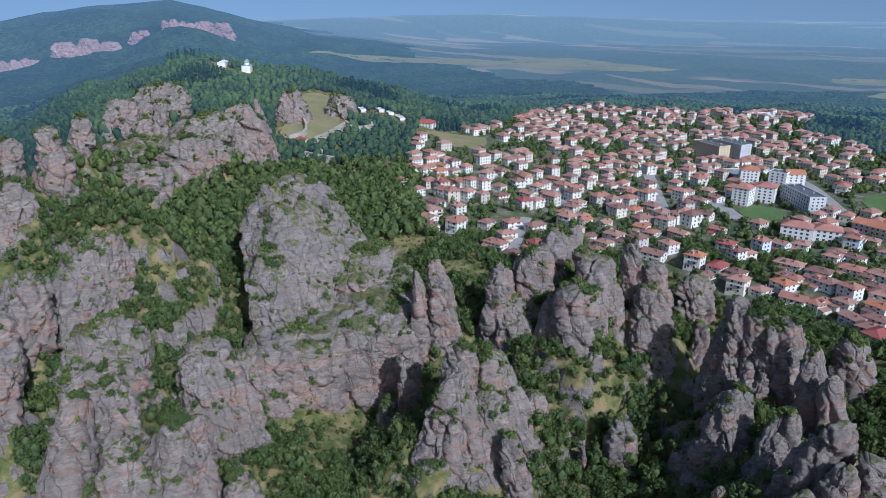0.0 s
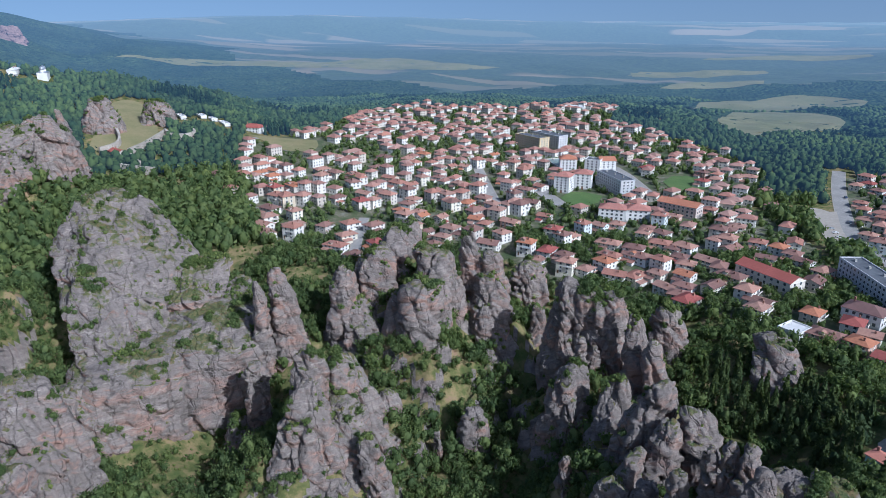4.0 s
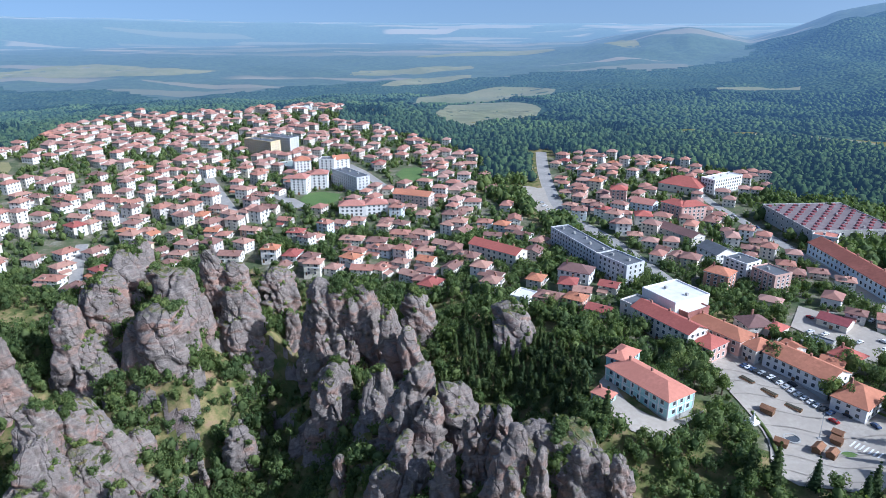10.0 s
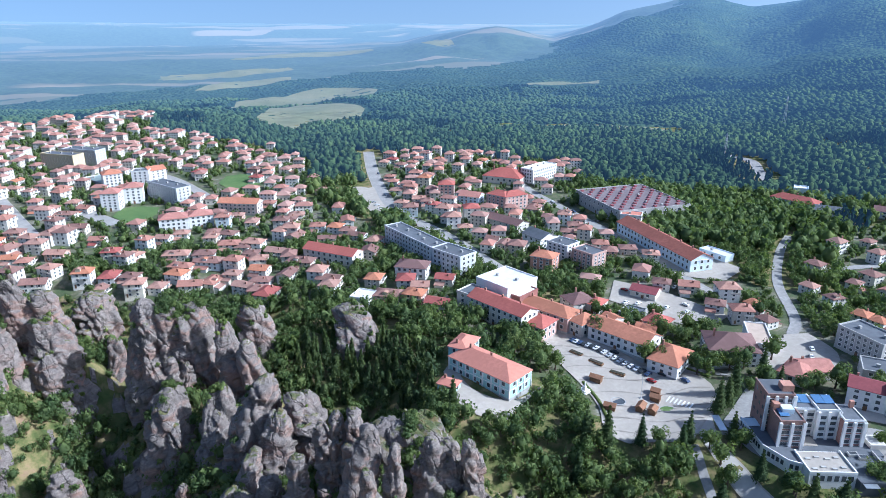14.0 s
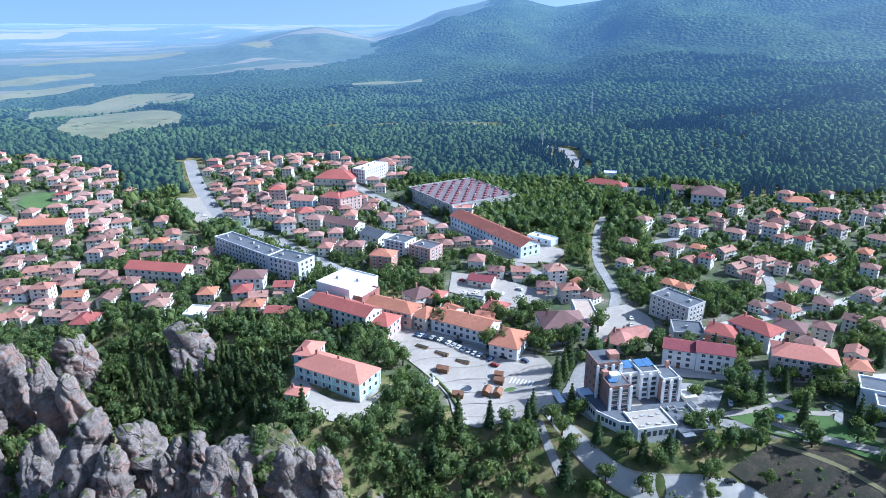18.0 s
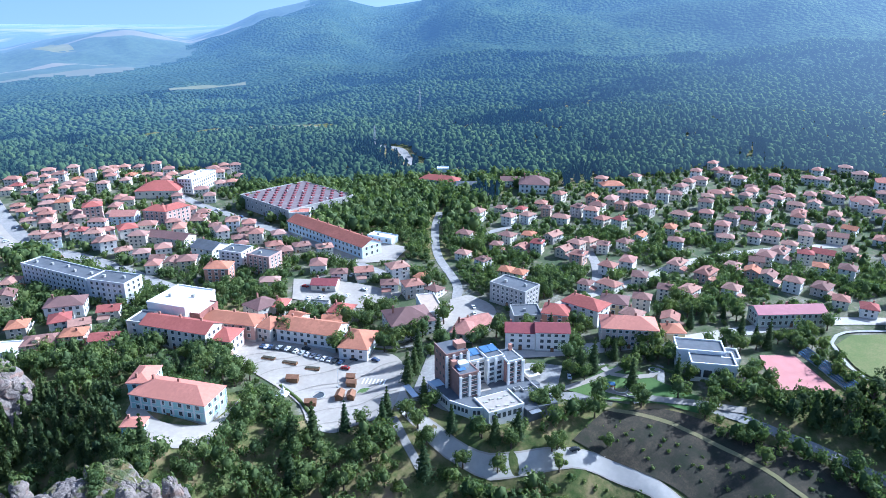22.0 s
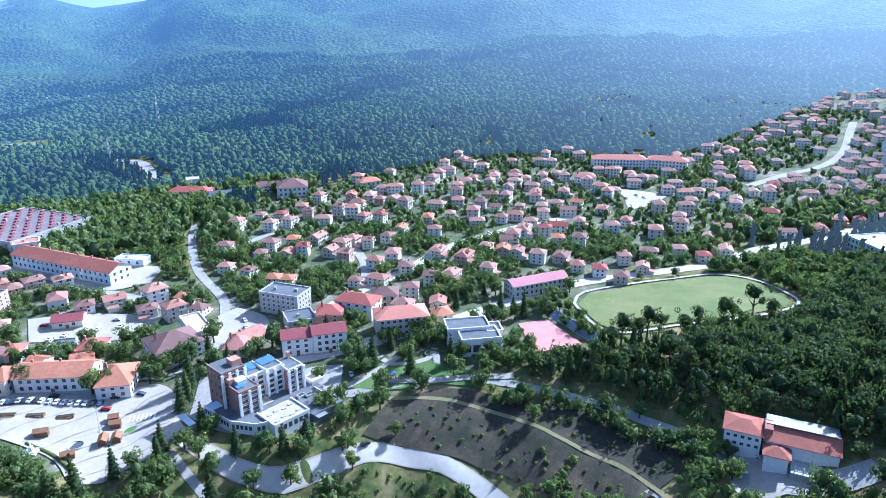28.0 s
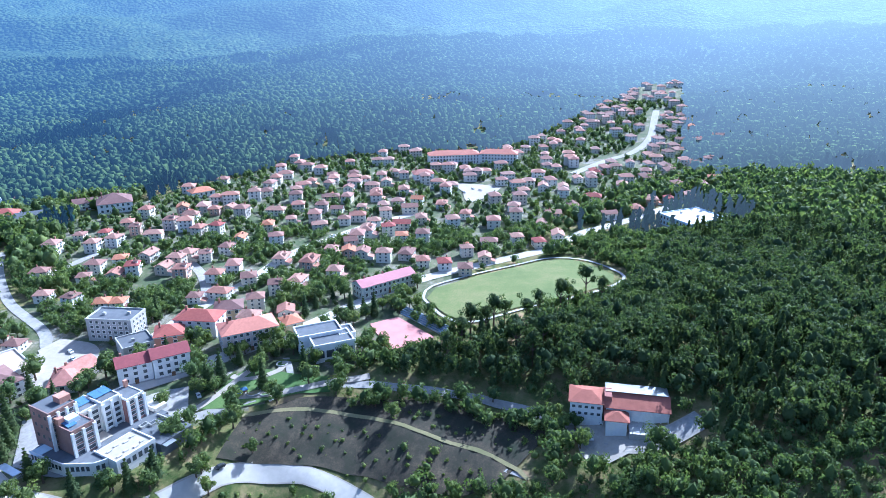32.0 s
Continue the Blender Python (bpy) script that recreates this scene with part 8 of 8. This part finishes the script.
PARK_SPOTS = [(204, 144), (202, 148), (262, 150), (264, 145), (250, 134), (227, 133), (235, 117), (185, 142), (195, 130), (229, 203), (181, 246), (178, 251), (165, 280), (167, 273), (272, 139), (280, 135),
              (276, 127), (250, 165), (250, 160), (236, 118), (225, 131), (207, 147), (212, 144), (255, 94), (270, 98), (277, 91), (280, 83), (247, 5), (243, -2), (238, -12), (252, 40), (231, 150), (220, 160)]

PARK_SPOTS += [(233, 144), (251, 164), (252, 132), (274, 132), (269, 123), (259, 150), (266, 96), (263, 110), (255, 27), (248, 1), (245, -8), (234, -10), (234, -38), (216, 0), (223, -31), (243, 76), (236, 66), (83, 215), (87, 211), (91, 208), (106, 216), (116, 225), (81, 208), (105, 206), (102, 193), (111, 184), (126, 184), (132, 179), (137, 176), (135, 166), (139, 161), (123, 175), (174, 152), (180, 142), (192, 131), (217, 128), (251, 93), (242, 77), (210, 117)]
PARK_SPOTS += [(144, 190), (160, 181), (202, 210), (157, 166), (162, 151), (174, 153), (194, 130), (171, 177), (171, 141), (66, 225), (116, 196), (122, 196), (159, 173), (249, 108), (245, 94), (189, 125)]
PINE_SPOTS = [(308, 17), (319, 12), (327, 1), (334, -3), (352, -12), (343, -20), (310, 28), (307, 33), (300, 36), (296, 43), (288, 46), (273, 50), (278, 12), (285, 20), (287, 8)]


def plant(models, x, y, size):
    z = land_z(x, y)
    copy_thing(models[int(TR.integers(0, len(models)))], Matrix.Translation((x, y, z)) @ Matrix.Rotation(TR.uniform(0, 6.3), 4, "Z") @ Matrix.Scale(size, 4))
    occupy(x, y, 2.0)


for x, y in SPRUCE_SPOTS:
    plant(SPRUCES, x, y, TR.uniform(0.85, 1.2))
for x, y in LIME_SPOTS:
    plant(LIMES, x, y, TR.uniform(0.9, 1.15))
for x, y in PARK_SPOTS:
    plant(LIMES, x, y, TR.uniform(0.65, 0.95))

for x, y in PINE_SPOTS:
    plant(PINES, x, y, TR.uniform(1.1, 1.5))

PINE_WOOD = [(16, 315), (39, 315), (57, 306), (79, 275), (73, 231), (59, 246), (49, 271), (31, 281), (19, 290)]
HILL_WOOD = [(257, 74), (280, 63), (297, 46), (301, 23), (319, -12), (366, -35), (468, -83), (600, -150), (560, -300), (250, -200), (233, -56), (262, -48), (270, -6), (262, 12), (258, 44)]
DRY = [(202, 128), (223, 127), (248, 66), (238, 1), (216, 6), (207, 67)]
TOWN = [WEST, MID, EAST, EAST_END, CENTRE]


def scatter(r0, r1, gap):
    """Uneven points over the sector between two distances."""
    out, r = [], r0
    while r < r1:
        n = int(radians(196) * r / gap)
        a = radians(-70) + (np.arange(n) + TR.uniform(-0.42, 0.42, n)) / n * radians(196)
        q = r + TR.uniform(-0.42, 0.42, n) * gap
        out.append(np.column_stack([q * np.sin(a), q * np.cos(a)]))
        r += gap
    return np.concatenate(out)


def woods():
    thick, hill, pines, mid, slope, midpine, far, farpine, bushes = [], [], [], [], [], [], [], [], []
    singles = 0
    for r0, r1, gap in ((170, 470, 5.2), (470, 1000, 8.0), (1000, 1600, 10.0)):
        p = scatter(r0, r1, gap)
        z = land(p[:, 0], p[:, 1])
        q = np.column_stack([p, 0 * z])
        dens, stand = fbm(q / 42.0, 3), fbm(q / 130.0 + 7, 2)
        for (x, y), g, d, st in zip(p, z, dens, stand):
            r = math.hypot(x, y)
            turn, k = TR.uniform(0, 6.3), int(TR.integers(0, 6))
            town = r < 1300 and any(inside(t, x, y) for t in TOWN)
            if occupied(x, y, 1.9 if r < 1000 else gap * 0.5):
                continue
            if r < 470:
                if inside(PINE_WOOD, x, y):
                    (pines if k < 4 else hill).append((x, y, g + 5.5, 3.6 if k < 4 else 3.2, TR.uniform(5, 7) if k < 4 else 4.0, turn, k % 4))
                elif inside(HILL_WOOD, x, y):
                    s = TR.uniform(2.4, 5.0)
                    (pines if st > -0.05 and k < 3 else hill).append((x, y, g + 5.0 + s * 0.6, s, s * TR.uniform(1.0, 1.4), turn, k % 4))
                elif inside(DRY, x, y):
                    if d > -0.35:
                        s = TR.uniform(0.4, 1.3) if d < 0.3 else TR.uniform(1.0, 2.4)
                        bushes.append((x, y, g + s * 0.6, s, s, turn, k))
                elif town:
                    if d > -0.42:
                        s = TR.uniform(1.5, 4.2) if d > -0.15 else TR.uniform(1.1, 2.4)
                        if singles < 110 and s > 2.6:
                            plant(LIMES if k < 5 else SPRUCES, x, y, s / 4.4)
                            singles += 1
                        else:
                            thick.append((x, y, g + s * 0.9, s, s * 1.1, turn, k))
                elif d > -0.55 + 0.28 * (r > 330) * (x < -150):
                    s = TR.uniform(2.2, 4.4) * (1.0 if d > -0.1 else 0.6)
                    thick.append((x, y, g + s * 1.2, s, s * TR.uniform(1.0, 1.4), turn, k))
                elif d > -0.8:
                    bushes.append((x, y, g + 0.5, 0.9, 0.9, turn, k))
            elif r < 1000:
                if town and d < -0.45:
                    continue
                if not town and d < -0.55:
                    continue
                s = TR.uniform(1.6, 3.7) if town else TR.uniform(4.6, 6.4)
                if not town and st > 0.42:
                    midpine.append((x, y, g + 6, 3.6, TR.uniform(6, 9), turn, k % 4))
                else:
                    (mid if town or r < 620 else slope).append((x, y, g + s * 0.8, s, s * TR.uniform(0.95, 1.4), turn, k))
            else:
                if town or d < -0.62 or r + 130 * d > np.interp(math.degrees(math.atan2(x, y)), (4, 18, 40), (2000, 2100, 2700)):
                    continue
                s = gap * TR.uniform(0.5, 0.78)
                (farpine if st > 0.35 and gap < 20 else far).append((x, y, g + s * 0.2, s, s * TR.uniform(0.5, 0.75), turn, k % 4 if st > 0.35 and gap < 20 else k))
    thick += [(x, y, z + s * 0.5, s, s, a, k) for x, y, z, s, a, k in ((p[0], p[1], p[2], TR.uniform(1.0, 2.2), TR.uniform(0, 6.3), int(TR.integers(0, 6))) for p in LEDGES if perlin(np.array([[p[0] / 9, p[1] / 9, p[2] / 9 + 40]]))[0] > 0.34)]
    for x, y, z in LEDGES:
        n = perlin(np.array([[x / 14, y / 14, z / 14]]))[0]
        if n > 0.2 and TR.uniform() < 0.5:
            s = TR.uniform(0.6, 1.7)
            bushes.append((x, y, z + s * 0.5, s, s, TR.uniform(0, 6.3), int(TR.integers(0, 6))))
    stamp("gorge_thicket", "dense green broadleaf thicket on the slopes", ROUND_NEAR, thick, [LEAF])
    stamp("hill_wood", "closed wood of full green crowns on the hill", ROUND_NEAR, hill, [OAK])
    stamp("pine_wood", "dark pines standing close together", CONE_NEAR, pines, [NEEDLE])
    stamp("ledge_bushes", "small bushes on rock ledges and dry slopes", ROUND_MID, bushes, [LEAF])
    stamp("town_trees", "green trees between houses and on nearer slopes", ROUND_MID, mid, [LEAF])
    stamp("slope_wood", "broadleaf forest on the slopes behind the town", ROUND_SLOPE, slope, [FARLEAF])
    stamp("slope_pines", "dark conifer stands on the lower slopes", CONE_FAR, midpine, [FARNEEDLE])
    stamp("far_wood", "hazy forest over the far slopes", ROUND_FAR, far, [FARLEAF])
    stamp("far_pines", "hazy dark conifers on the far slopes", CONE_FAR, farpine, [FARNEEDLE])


woods()
for model in LIMES + SPRUCES + PINES:
    for o in (*model.children_recursive, model):
        bpy.data.objects.remove(o)
